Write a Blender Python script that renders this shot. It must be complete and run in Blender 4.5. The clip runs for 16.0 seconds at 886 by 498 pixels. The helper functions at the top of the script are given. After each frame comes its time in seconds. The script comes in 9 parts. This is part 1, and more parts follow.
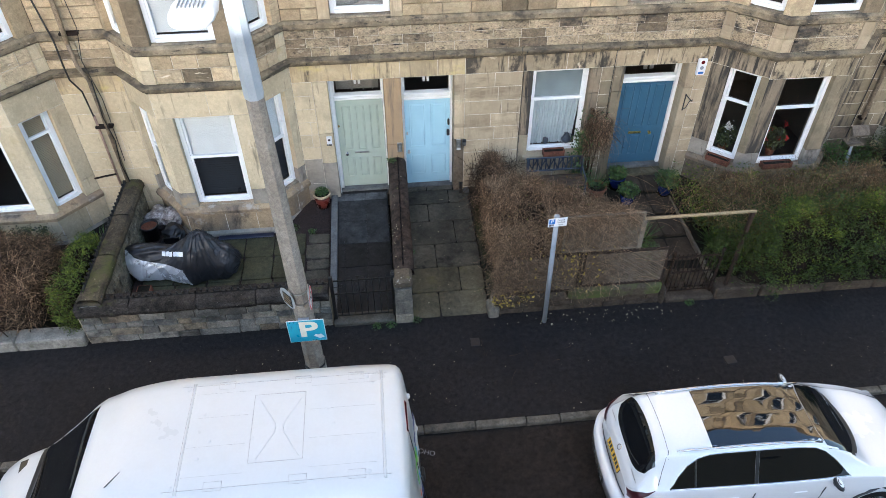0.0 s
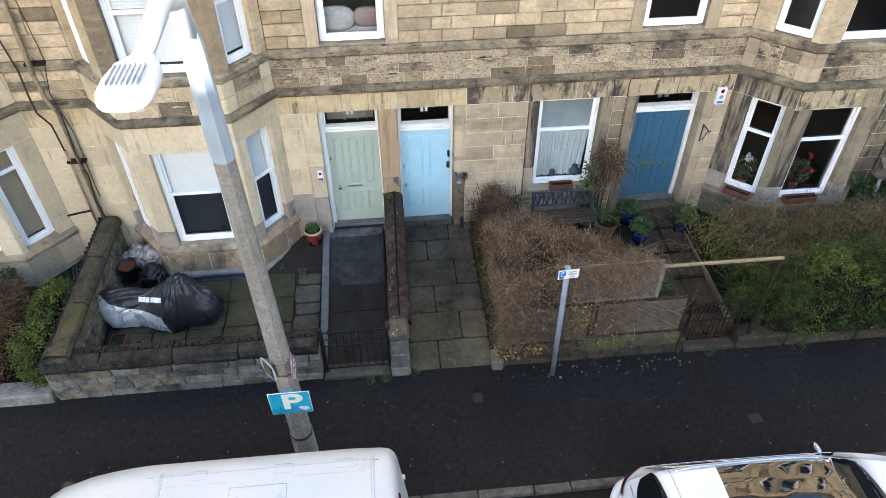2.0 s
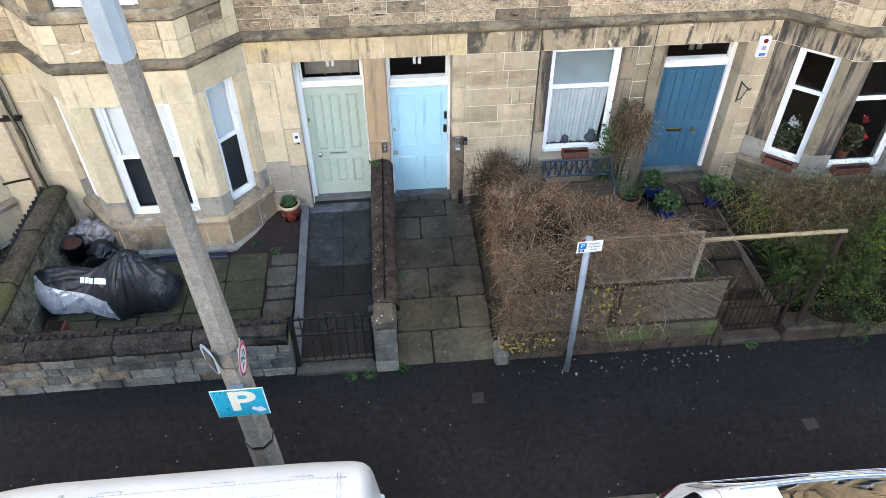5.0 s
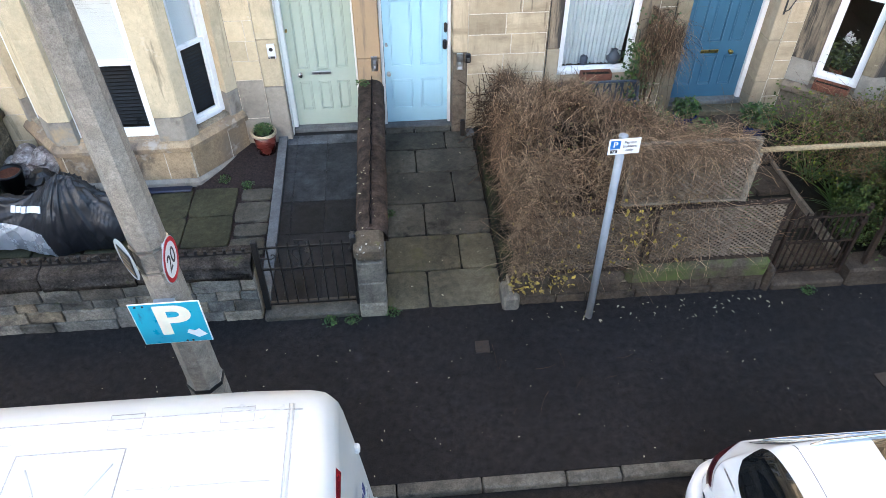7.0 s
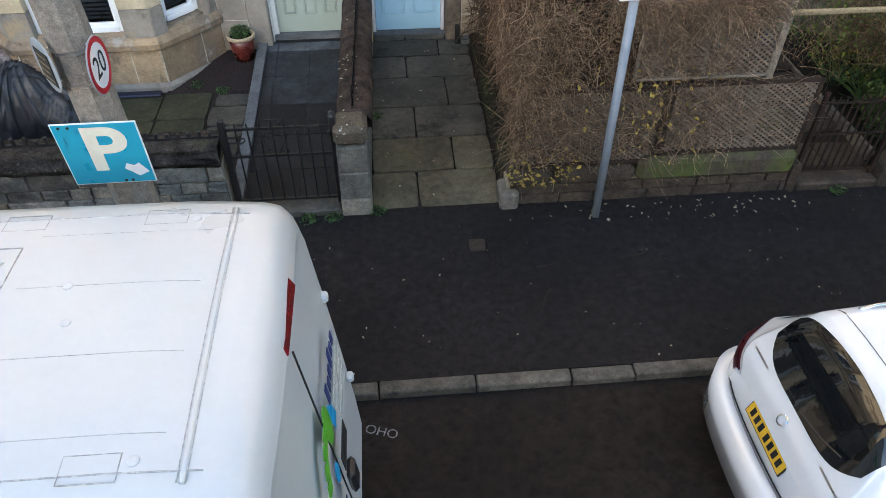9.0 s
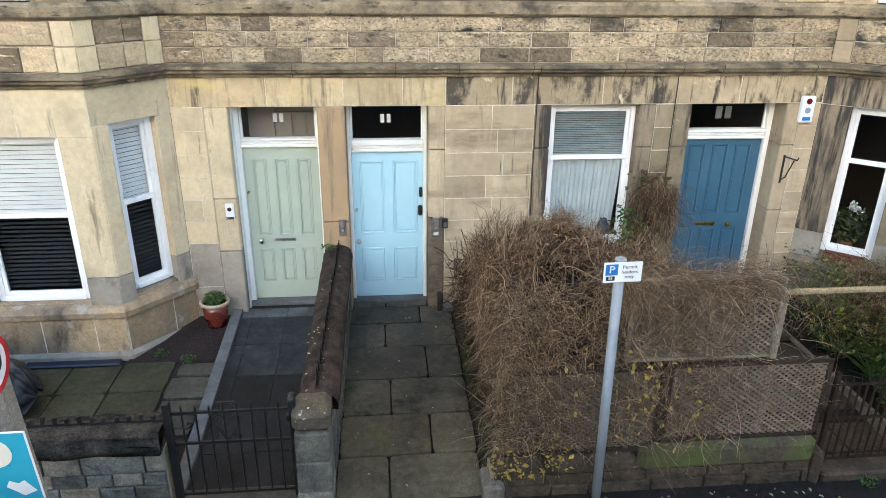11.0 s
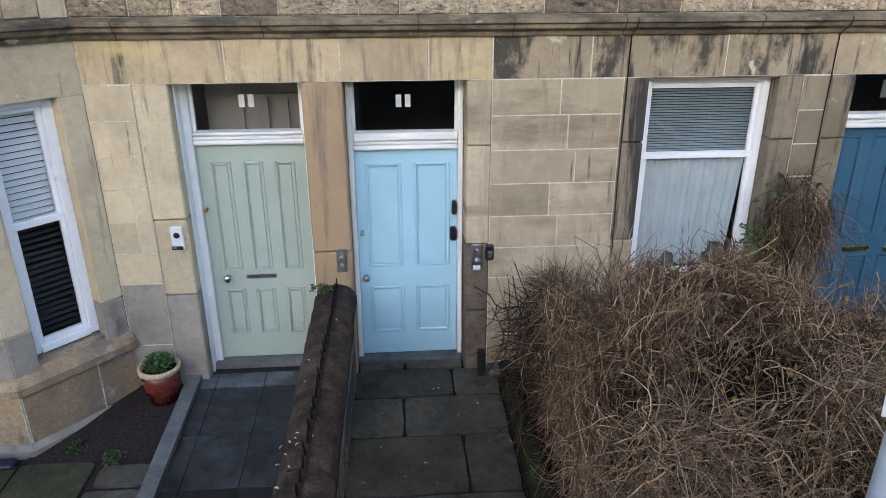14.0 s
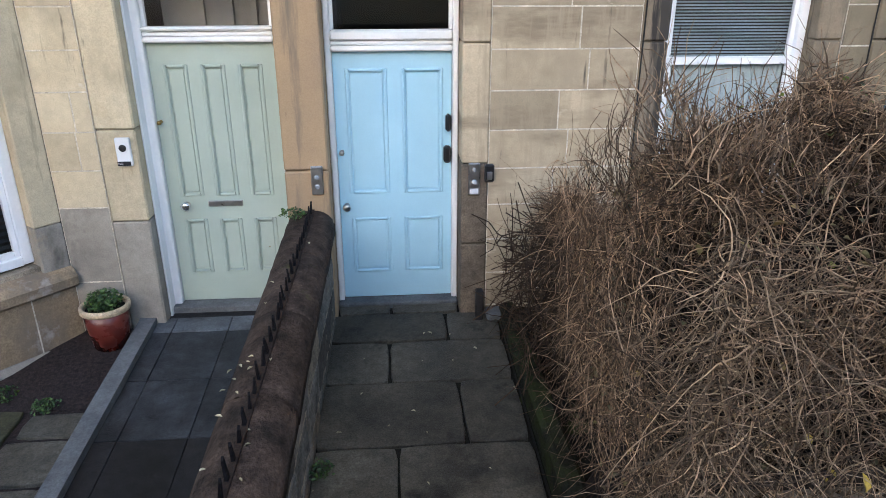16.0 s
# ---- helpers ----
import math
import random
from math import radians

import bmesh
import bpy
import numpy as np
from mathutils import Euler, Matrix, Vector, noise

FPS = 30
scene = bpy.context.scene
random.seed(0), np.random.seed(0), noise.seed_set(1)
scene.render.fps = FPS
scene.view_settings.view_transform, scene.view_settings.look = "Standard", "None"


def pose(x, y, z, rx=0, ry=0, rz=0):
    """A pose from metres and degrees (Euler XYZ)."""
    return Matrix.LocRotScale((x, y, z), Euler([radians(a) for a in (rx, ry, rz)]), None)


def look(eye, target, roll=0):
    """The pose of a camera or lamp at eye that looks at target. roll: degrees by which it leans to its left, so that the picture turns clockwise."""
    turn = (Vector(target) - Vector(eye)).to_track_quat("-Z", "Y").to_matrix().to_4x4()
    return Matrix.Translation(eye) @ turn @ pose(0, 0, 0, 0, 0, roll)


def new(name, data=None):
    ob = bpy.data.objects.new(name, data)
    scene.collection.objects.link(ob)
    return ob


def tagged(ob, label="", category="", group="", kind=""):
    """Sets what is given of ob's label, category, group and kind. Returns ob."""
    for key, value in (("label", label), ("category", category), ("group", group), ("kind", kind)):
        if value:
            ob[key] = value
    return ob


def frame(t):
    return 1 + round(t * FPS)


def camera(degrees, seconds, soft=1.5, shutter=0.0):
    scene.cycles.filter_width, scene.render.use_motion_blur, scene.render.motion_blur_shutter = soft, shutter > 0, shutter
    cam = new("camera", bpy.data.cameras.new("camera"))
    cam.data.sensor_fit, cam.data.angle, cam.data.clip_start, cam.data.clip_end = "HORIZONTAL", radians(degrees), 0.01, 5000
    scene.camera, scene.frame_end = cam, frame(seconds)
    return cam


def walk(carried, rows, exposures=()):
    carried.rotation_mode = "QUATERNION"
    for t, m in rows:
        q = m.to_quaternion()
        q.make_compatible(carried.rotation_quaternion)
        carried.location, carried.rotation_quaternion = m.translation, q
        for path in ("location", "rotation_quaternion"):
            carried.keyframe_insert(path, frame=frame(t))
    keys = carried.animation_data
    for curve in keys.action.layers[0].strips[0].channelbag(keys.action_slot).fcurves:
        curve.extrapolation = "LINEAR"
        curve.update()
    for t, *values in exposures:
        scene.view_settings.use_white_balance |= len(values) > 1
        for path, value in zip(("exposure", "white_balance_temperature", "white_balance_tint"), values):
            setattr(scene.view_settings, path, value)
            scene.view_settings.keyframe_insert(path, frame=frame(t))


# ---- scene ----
cam = camera(65.0, 16.0, 0.65)
PATH = [
    (0, (-0.086, -0.225, 9.014), (0.057, 1.243, 7.664), -0.2),
    (0.5, (-0.028, 0.059, 9.016), (0.114, 1.528, 7.667), -0.2),
    (1, (0.014, 0.512, 9.014), (0.157, 1.983, 7.666), -0.2),
    (1.5, (0.026, 0.872, 9.013), (0.17, 2.344, 7.667), -0.1),
    (2, (0.033, 0.919, 8.903), (0.177, 2.392, 7.558), -0.2),
    (2.5, (0.033, 0.948, 8.577), (0.175, 2.419, 7.23), -0.1),
    (3, (0.032, 0.939, 8.267), (0.175, 2.409, 6.919), -0.1),
    (3.5, (0.046, 0.93, 8.013), (0.189, 2.398, 6.662), -0.1),
    (3.7, (0.054, 0.921, 7.905), (0.195, 2.389, 6.554), -0.2),
    (5.8, (0.293, 2.425, 6.942), (0.426, 3.904, 5.603), 0.1),
    (6, (0.277, 2.432, 6.718), (0.415, 3.91, 5.377), 0.4),
    (6.5, (0.309, 2.443, 6.22), (0.444, 3.92, 4.878), 0.2),
    (7, (0.313, 2.436, 5.801), (0.448, 3.914, 4.46), 0.1),
    (7.5, (0.346, 2.35, 5.44), (0.48, 3.826, 4.097), 0.1),
    (8, (0.418, 2.249, 5.0), (0.553, 3.724, 3.655), 0.0),
    (8.5, (0.408, 2.229, 4.654), (0.542, 3.7, 3.305), 0.1),
    (9, (0.388, 2.295, 4.525), (0.524, 3.763, 3.175), 0.2),
    (9.1, (0.38, 2.328, 4.519), (0.518, 3.796, 3.167), 0.2),
    (9.2, (0.372, 2.362, 4.513), (0.514, 3.85, 3.184), 0.3),
    (9.3, (0.364, 2.396, 4.506), (0.514, 3.945, 3.249), 0.3),
    (9.4, (0.356, 2.43, 4.5), (0.514, 4.037, 3.32), 0.4),
    (9.5, (0.349, 2.464, 4.493), (0.512, 4.115, 3.377), 0.4),
    (9.6, (0.349, 2.483, 4.491), (0.514, 4.138, 3.38), 0.4),
    (9.7, (0.349, 2.502, 4.489), (0.515, 4.157, 3.378), 0.5),
    (9.8, (0.349, 2.521, 4.487), (0.517, 4.181, 3.384), 0.5),
    (9.9, (0.349, 2.54, 4.484), (0.52, 4.222, 3.416), 0.6),
    (10, (0.349, 2.559, 4.482), (0.526, 4.292, 3.5), 0.6),
    (10.1, (0.349, 2.578, 4.48), (0.532, 4.351, 3.573), 0.6),
    (10.2, (0.379, 2.558, 4.5), (0.558, 4.376, 3.687), 0.7),
    (12.3, (0.764, 4.793, 4.16), (0.912, 6.648, 3.429), -0.2),
    (12.5, (0.746, 5.099, 4.121), (0.882, 6.96, 3.402), -0.4),
    (13, (0.619, 5.577, 4.186), (0.755, 7.427, 3.44), -0.2),
    (13.5, (0.624, 5.575, 3.933), (0.755, 7.427, 3.19), -0.3),
    (14, (0.632, 5.549, 3.707), (0.767, 7.398, 2.957), -0.2),
    (14.5, (0.656, 5.549, 3.452), (0.788, 7.398, 2.702), -0.2),
    (15, (0.668, 5.611, 3.191), (0.8, 7.461, 2.441), -0.1),
    (15.5, (0.693, 5.956, 2.981), (0.83, 7.803, 2.227), -0.1),
    (16, (0.699, 6.083, 2.853), (0.845, 7.932, 2.105), -0.0),
]
# exposure and white balance for open shade
EXPO = [(0.0, 2.48, 5850, 11), (2.0, 2.58, 5850, 11), (3.5, 2.58, 5850, 11), (5.5, 2.98, 5850, 11), (7.0, 3.0, 5800, 11), (8.0, 2.85, 5850, 11), (9.0, 2.5, 6050, 10), (9.5, 2.65, 6250, 9), (10.0, 2.82, 6250, 8), (12.5, 2.42, 5850, 13), (13.0, 2.32, 5780, 14), (14.0, 2.28, 5780, 14), (16.0, 2.5, 5850, 14)]
walk(cam, [(t, look(eye, target, roll)) for t, eye, target, roll in PATH], EXPO)

# ---- world and sun: clear winter sky; the low sun clears the roofs across the street only for the upper storeys ----
SUN_EL, SUN_AZ = 11.5, 195.0
world = bpy.data.worlds.new("sky")
scene.world = world
world.use_nodes = True
wn = world.node_tree
wn.nodes.clear()
sky = wn.nodes.new("ShaderNodeTexSky")
sky.sky_type, sky.sun_disc = "NISHITA", False
sky.sun_elevation, sky.sun_rotation = radians(SUN_EL), radians(SUN_AZ)
sky.air_density, sky.dust_density, sky.ozone_density = 1.0, 1.6, 1.0
bgn = wn.nodes.new("ShaderNodeBackground")
bgn.inputs["Strength"].default_value = 0.15
wout = wn.nodes.new("ShaderNodeOutputWorld")
wn.links.new(sky.outputs[0], bgn.inputs["Color"])
wn.links.new(bgn.outputs[0], wout.inputs["Surface"])
sun_data = bpy.data.lights.new("sun", "SUN")
sun_data.energy, sun_data.angle, sun_data.color = 3.0, radians(0.5), (1.0, 0.93, 0.82)
sun = new("sun", sun_data)
sa, se = radians(SUN_AZ), radians(SUN_EL)
sun.matrix_world = look((30 * math.sin(sa), 30 * math.cos(sa), 30 * math.tan(se)), (0, 0, 0))


# ---- materials ----
def ramp(nt, fac, stops):
    n = nt.nodes.new("ShaderNodeValToRGB")
    el = n.color_ramp.elements
    while len(el) < len(stops):
        el.new(0.5)
    for e, (p, c) in zip(el, stops):
        e.position = p
        e.color = (*c, 1) if len(c) == 3 else c
    nt.links.new(fac, n.inputs[0])
    return n


def mix(nt, fac, a, b, blend="MIX"):
    n = nt.nodes.new("ShaderNodeMix")
    n.data_type, n.blend_type = "RGBA", blend
    for k, v in ((0, fac), (6, a), (7, b)):
        if isinstance(v, bpy.types.NodeSocket):
            nt.links.new(v, n.inputs[k])
        else:
            n.inputs[k].default_value = v if k == 0 else (*v[:3], 1)
    return n.outputs[2]


def where(nt, stretch=(1, 1, 1), local=False):
    """World place (or the object's own), stretched."""
    if local:
        src = nt.nodes.new("ShaderNodeTexCoord").outputs["Object"]
    else:
        src = nt.nodes.new("ShaderNodeNewGeometry").outputs["Position"]
    m = nt.nodes.new("ShaderNodeMapping")
    m.inputs["Scale"].default_value = stretch
    nt.links.new(src, m.inputs["Vector"])
    return m.outputs[0]


def noisy(nt, scale, detail=4.0, rough=0.6, stretch=(1, 1, 1), local=False):
    n = nt.nodes.new("ShaderNodeTexNoise")
    n.inputs["Scale"].default_value, n.inputs["Detail"].default_value, n.inputs["Roughness"].default_value = scale, detail, rough
    nt.links.new(where(nt, stretch, local), n.inputs["Vector"])
    return n.outputs["Fac"]


def surf(name, base, dark=None, scale=6.0, fine=90.0, rough=0.8, bump=0.15, metal=0.0, vary=0.0, island=False, stain=None, coat=0.0,
         spec=None, pieces=None, local=False, rough_vary=0.1, grit=0.34, ior=1.5, relief=0.01):
    """A surface: two colours blended at a coarse scale, grain at a fine one, an optional stain
    (colour, scale, threshold, softness, stretch) and a tone of its own for each piece."""
    m = bpy.data.materials.new(name)
    m.use_nodes = True
    nt = m.node_tree
    b = nt.nodes["Principled BSDF"]
    dark = dark or tuple(c * 0.72 for c in base)
    coarse = noisy(nt, scale, 5, 0.6, local=local)
    col = ramp(nt, coarse, [(0.32, dark), (0.68, base)]).outputs[0]
    grain = noisy(nt, fine, 3, 0.7, local=local)
    g = ramp(nt, grain, [(0.3, (1 - grit * 1.1,) * 3), (0.7, (1 + grit * 0.7,) * 3)]).outputs[0]
    col = mix(nt, 1.0, col, g, "MULTIPLY")
    if grit > 0.1:
        mid = noisy(nt, max(scale * 5, 14), 4, 0.7, local=local)
        col = mix(nt, 1.0, col, ramp(nt, mid, [(0.3, (1 - grit * 0.8,) * 3), (0.7, (1 + grit * 0.7,) * 3)]).outputs[0], "MULTIPLY")
    if vary or pieces:
        if island:
            rnd = nt.nodes.new("ShaderNodeNewGeometry").outputs["Random Per Island"]
        else:
            rnd = nt.nodes.new("ShaderNodeObjectInfo").outputs["Random"]
        if pieces:
            tone = ramp(nt, rnd, pieces)
            tone.color_ramp.interpolation = "LINEAR"
            col = mix(nt, 1.0, col, tone.outputs[0], "MULTIPLY")
        if vary:
            tone = ramp(nt, rnd, [(0.0, (1 - vary,) * 3), (1.0, (1 + vary,) * 3)]).outputs[0]
            col = mix(nt, 1.0, col, tone, "MULTIPLY")
    for st in (stain or []):
        scol, sscale, thr, soft, stretch = st
        sn = noisy(nt, sscale, 5, 0.65, stretch, local)
        fac = ramp(nt, sn, [(thr, (0, 0, 0)), (thr + soft, (1, 1, 1))]).outputs[0]
        col = mix(nt, fac, col, scol)
    nt.links.new(col, b.inputs["Base Color"])
    rr = ramp(nt, coarse, [(0.3, (max(rough - rough_vary, 0.02),) * 3), (0.7, (min(rough + rough_vary, 1),) * 3)]).outputs[0]
    nt.links.new(rr, b.inputs["Roughness"])
    b.inputs["Metallic"].default_value = metal
    b.inputs["Coat Weight"].default_value = coat
    b.inputs["Coat Roughness"].default_value = 0.05
    b.inputs["Specular IOR Level"].default_value = spec if spec is not None else 0.16 if rough > 0.65 and not metal else 0.5
    b.inputs["IOR"].default_value = ior
    if bump:
        bp = nt.nodes.new("ShaderNodeBump")
        bp.inputs["Strength"].default_value, bp.inputs["Distance"].default_value = bump, relief
        add = nt.nodes.new("ShaderNodeMath")
        add.operation = "ADD"
        nt.links.new(grain, add.inputs[0])
        nt.links.new(coarse, add.inputs[1])
        nt.links.new(add.outputs[0], bp.inputs["Height"])
        nt.links.new(bp.outputs[0], b.inputs["Normal"])
    return m


def glassy(name, tint=(1, 1, 1), rough=0.0):
    """Clear window glass: it lets the room show and mirrors the street."""
    m = bpy.data.materials.new(name)
    m.use_nodes = True
    nt = m.node_tree
    nt.nodes.remove(nt.nodes["Principled BSDF"])
    t = nt.nodes.new("ShaderNodeBsdfTransparent")
    t.inputs[0].default_value = (*tint, 1)
    gl = nt.nodes.new("ShaderNodeBsdfGlossy")
    gl.inputs["Roughness"].default_value = rough
    lw = nt.nodes.new("ShaderNodeLayerWeight")
    lw.inputs[0].default_value = 0.5
    pw = nt.nodes.new("ShaderNodeMath")
    pw.operation = "POWER"
    pw.inputs[1].default_value = 4.0
    fr = nt.nodes.new("ShaderNodeMath")
    fr.operation = "MULTIPLY_ADD"
    fr.inputs[1].default_value, fr.inputs[2].default_value = 0.85, 0.07
    nt.links.new(lw.outputs["Facing"], pw.inputs[0])
    nt.links.new(pw.outputs[0], fr.inputs[0])
    mx = nt.nodes.new("ShaderNodeMixShader")
    nt.links.new(fr.outputs[0], mx.inputs[0])
    nt.links.new(t.outputs[0], mx.inputs[1])
    nt.links.new(gl.outputs[0], mx.inputs[2])
    nt.links.new(mx.outputs[0], nt.nodes["Material Output"].inputs["Surface"])
    return m


SOOT = (0.07, 0.06, 0.048)
buff_ashlar = surf("cleaned buff sandstone", (0.62, 0.527, 0.365), (0.5, 0.415, 0.278), 1.4, 120, 0.85, 0.2, vary=0.12, grit=0.15,
                   stain=[((0.39, 0.33, 0.225), 1.8, 0.54, 0.2, (1, 1, 0.6)), ((0.2, 0.168, 0.118), 3.6, 0.61, 0.14, (2.2, 2.2, 0.25)), ((0.42, 0.32, 0.17), 1.2, 0.6, 0.16, (1, 1, 1)), ((0.16, 0.135, 0.1), 9.0, 0.64, 0.1, (1.3, 1.3, 0.18)), ((0.62, 0.55, 0.42), 5.0, 0.66, 0.05, (1, 1, 1))])
ashlar = surf("ashlar sandstone", (0.49, 0.4, 0.278), (0.36, 0.288, 0.192), 1.6, 120, 0.85, 0.2, vary=0.22, grit=0.13,
              stain=[((0.3, 0.24, 0.17), 1.3, 0.53, 0.25, (1, 1, 0.7)), ((0.24, 0.19, 0.13), 1.3, 0.52, 0.16, (0.6, 0.6, 2.2)), ((0.2, 0.155, 0.11), 3.0, 0.6, 0.1, (2.6, 2.6, 0.3)), ((0.36, 0.29, 0.2), 9.0, 0.5, 0.2, (1.4, 1.4, 0.14)), ((0.12, 0.1, 0.077), 2.2, 0.64, 0.08, (3.2, 3.2, 0.4)), ((0.55, 0.46, 0.34), 3.3, 0.68, 0.06, (1, 1, 1.6))])
# grime plus a darker base that imitates weaker light at the east end
east_ashlar = surf("grimier ashlar sandstone", (0.315, 0.26, 0.175), (0.19, 0.155, 0.105), 1.6, 120, 0.85, 0.25, vary=0.2, grit=0.16,
                   stain=[((0.18, 0.147, 0.1), 1.3, 0.49, 0.2, (1, 1, 0.7)), ((0.075, 0.063, 0.05), 2.6, 0.55, 0.1, (2.6, 2.6, 0.3)), ((0.48, 0.4, 0.29), 3.3, 0.66, 0.06, (1, 1, 1.6))])
frieze_stone = surf("streaked frieze stone", (0.6, 0.49, 0.31), (0.46, 0.36, 0.22), 2.0, 120, 0.85, 0.15, vary=0.14, grit=0.16,
                    stain=[((0.36, 0.285, 0.19), 1.6, 0.52, 0.22, (1, 1, 1)), ((0.22, 0.175, 0.125), 1.5, 0.57, 0.2, (1.6, 1.6, 0.9)), ((0.095, 0.08, 0.06), 7.0, 0.57, 0.14, (1.2, 1.2, 0.14)), ((0.28, 0.222, 0.152), 10.0, 0.54, 0.14, (1.3, 1.3, 0.15)), ((0.56, 0.46, 0.2), 1.1, 0.57, 0.14, (1, 1, 1.5)), ((0.6, 0.53, 0.4), 4.0, 0.68, 0.04, (1, 1, 1))])
frieze_sooty = surf("blackened frieze stone", (0.45, 0.365, 0.245), (0.34, 0.268, 0.175), 2.0, 120, 0.85, 0.2, vary=0.14, grit=0.18,
                    stain=[((0.24, 0.19, 0.135), 1.4, 0.49, 0.22, (1, 1, 0.8)), ((0.075, 0.064, 0.052), 2.4, 0.52, 0.09, (1.3, 1.3, 0.7)), ((0.05, 0.044, 0.038), 7.0, 0.55, 0.1, (1.2, 1.2, 0.13)), ((0.09, 0.077, 0.06), 14.0, 0.55, 0.12, (1.2, 1.2, 0.1)),
                           ((0.56, 0.48, 0.35), 3.4, 0.62, 0.03, (1, 1, 0.8))])
streaked_ashlar = surf("soot-streaked jamb stone", (0.31, 0.247, 0.174), (0.19, 0.152, 0.107), 1.6, 120, 0.85, 0.2, vary=0.14, grit=0.14,
                       stain=[((0.055, 0.05, 0.044), 1.5, 0.47, 0.12, (3.0, 3.0, 0.4)), ((0.045, 0.04, 0.036), 6.0, 0.52, 0.1, (1.6, 1.6, 0.12))])
cornice_stone = surf("weathered cornice stone", (0.33, 0.268, 0.178), (0.13, 0.106, 0.075), 3.0, 100, 0.9, 0.4, vary=0.12, grit=0.25,
                     stain=[(SOOT, 2.0, 0.5, 0.14, (1, 1, 1.5)), ((0.05, 0.045, 0.038), 5.0, 0.58, 0.1, (1, 1, 4.0)), ((0.42, 0.35, 0.25), 4.0, 0.66, 0.06, (1, 1, 2))])
rock_tones = [(0.0, (0.3, 0.29, 0.28)), (0.1, (0.45, 0.43, 0.42)), (0.2, (0.72, 0.7, 0.67)), (0.4, (0.9, 0.89, 0.86)), (0.85, (1.1, 1.08, 1.04)), (1.0, (0.7, 0.68, 0.64))]
rock_stone = surf("rock-faced sandstone", (0.56, 0.455, 0.32), (0.44, 0.355, 0.248), 3.5, 38, 0.92, 1.0, grit=0.3, pieces=rock_tones, relief=0.03,
                  stain=[((0.62, 0.53, 0.41), 4.0, 0.62, 0.1, (0.8, 0.8, 4.0)), ((0.15, 0.123, 0.095), 42, 0.54, 0.1, (0.55, 0.55, 1.25)), ((0.075, 0.066, 0.056), 1.9, 0.55, 0.12, (0.9, 0.9, 1.7)), ((0.035, 0.033, 0.031), 3.2, 0.59, 0.1, (0.8, 0.8, 2.4))])
rock_rest = surf("coursed sandstone", (0.58, 0.47, 0.32), (0.41, 0.325, 0.215), 3.5, 60, 0.92, 0.9, pieces=rock_tones, island=True, grit=0.2,
                 stain=[((0.28, 0.22, 0.15), 3.0, 0.55, 0.14, (0.8, 0.8, 4.5)), (SOOT, 3.0, 0.64, 0.14, (1, 1, 0.8))])
mortar = surf("lime mortar", (0.74, 0.67, 0.55), (0.5, 0.44, 0.34), 5, 150, 0.95, 0.2)
rock_buff = surf("rock-faced buff sandstone", (0.66, 0.54, 0.37), (0.48, 0.385, 0.26), 3.5, 45, 0.92, 1.2, grit=0.2, pieces=rock_tones,
                 stain=[((0.36, 0.285, 0.195), 3.0, 0.54, 0.14, (0.8, 0.8, 4.5)), ((0.7, 0.6, 0.45), 4.0, 0.62, 0.06, (0.8, 0.8, 4.0)), (SOOT, 3.0, 0.62, 0.14, (1, 1, 0.8))])
mortar_dark = surf("sooty mortar", (0.42, 0.35, 0.26), (0.2, 0.165, 0.125), 4, 120, 0.95, 0.3)
cement_patch = surf("grey cement render", (0.35, 0.315, 0.265), (0.22, 0.198, 0.168), 2.5, 110, 0.9, 0.3, grit=0.14, stain=[((0.1, 0.088, 0.075), 2.2, 0.56, 0.14, (1, 1, 0.6)), ((0.4, 0.3, 0.18), 1.6, 0.6, 0.12, (1, 1, 1))])
wall_stone = surf("old garden wall stone", (0.27, 0.24, 0.195), (0.115, 0.104, 0.09), 5, 70, 0.92, 0.8,
                  pieces=[(0.0, (0.5, 0.5, 0.5)), (0.3, (0.8, 0.87, 0.93)), (0.6, (1.15, 1.18, 1.22)), (0.85, (1.35, 1.28, 1.14)), (1.0, (0.85, 0.72, 0.58))],
                  stain=[((0.03, 0.028, 0.024), 1.7, 0.53, 0.18, (1, 1, 1.2)), ((0.045, 0.055, 0.022), 3.5, 0.66, 0.1, (1, 1, 1)), ((0.3, 0.28, 0.24), 14, 0.72, 0.05, (1, 1, 1))])
rust_stone = surf("orange-stained sandstone", (0.42, 0.29, 0.165), (0.32, 0.225, 0.145), 1.3, 120, 0.85, 0.12, vary=0.08, grit=0.1,
                  stain=[((0.21, 0.165, 0.12), 3.0, 0.54, 0.16, (2.4, 2.4, 0.3)), ((0.5, 0.42, 0.3), 2.5, 0.64, 0.12, (1, 1, 0.6)), ((0.08, 0.065, 0.05), 3.2, 0.69, 0.07, (3, 3, 0.4))])
# sooty stone colour, also used where a recess's shade is imitated
soot_shade_stone = surf("damp sooty sandstone", (0.23, 0.18, 0.13), (0.12, 0.098, 0.074), 2.4, 120, 0.85, 0.15, vary=0.15,
                   stain=[((0.06, 0.06, 0.035), 3.0, 0.6, 0.14, (1, 1, 0.6))])
coping_stone = surf("mossy coping stone", (0.088, 0.064, 0.05), (0.02, 0.0165, 0.0145), 7, 60, 0.92, 1.0, vary=0.15, spec=0.08,
                    stain=[((0.08, 0.085, 0.03), 3, 0.64, 0.12, (1, 1, 1)), ((0.3, 0.28, 0.24), 18, 0.71, 0.05, (1, 1, 1))])
green_coping = surf("algae-green coping stone", (0.085, 0.07, 0.05), (0.045, 0.036, 0.028), 4, 60, 0.92, 0.6, vary=0.12,
                    stain=[((0.075, 0.1, 0.026), 1.3, 0.44, 0.18, (1, 1, 1)), ((0.04, 0.034, 0.024), 4.0, 0.62, 0.12, (1, 1, 1))])
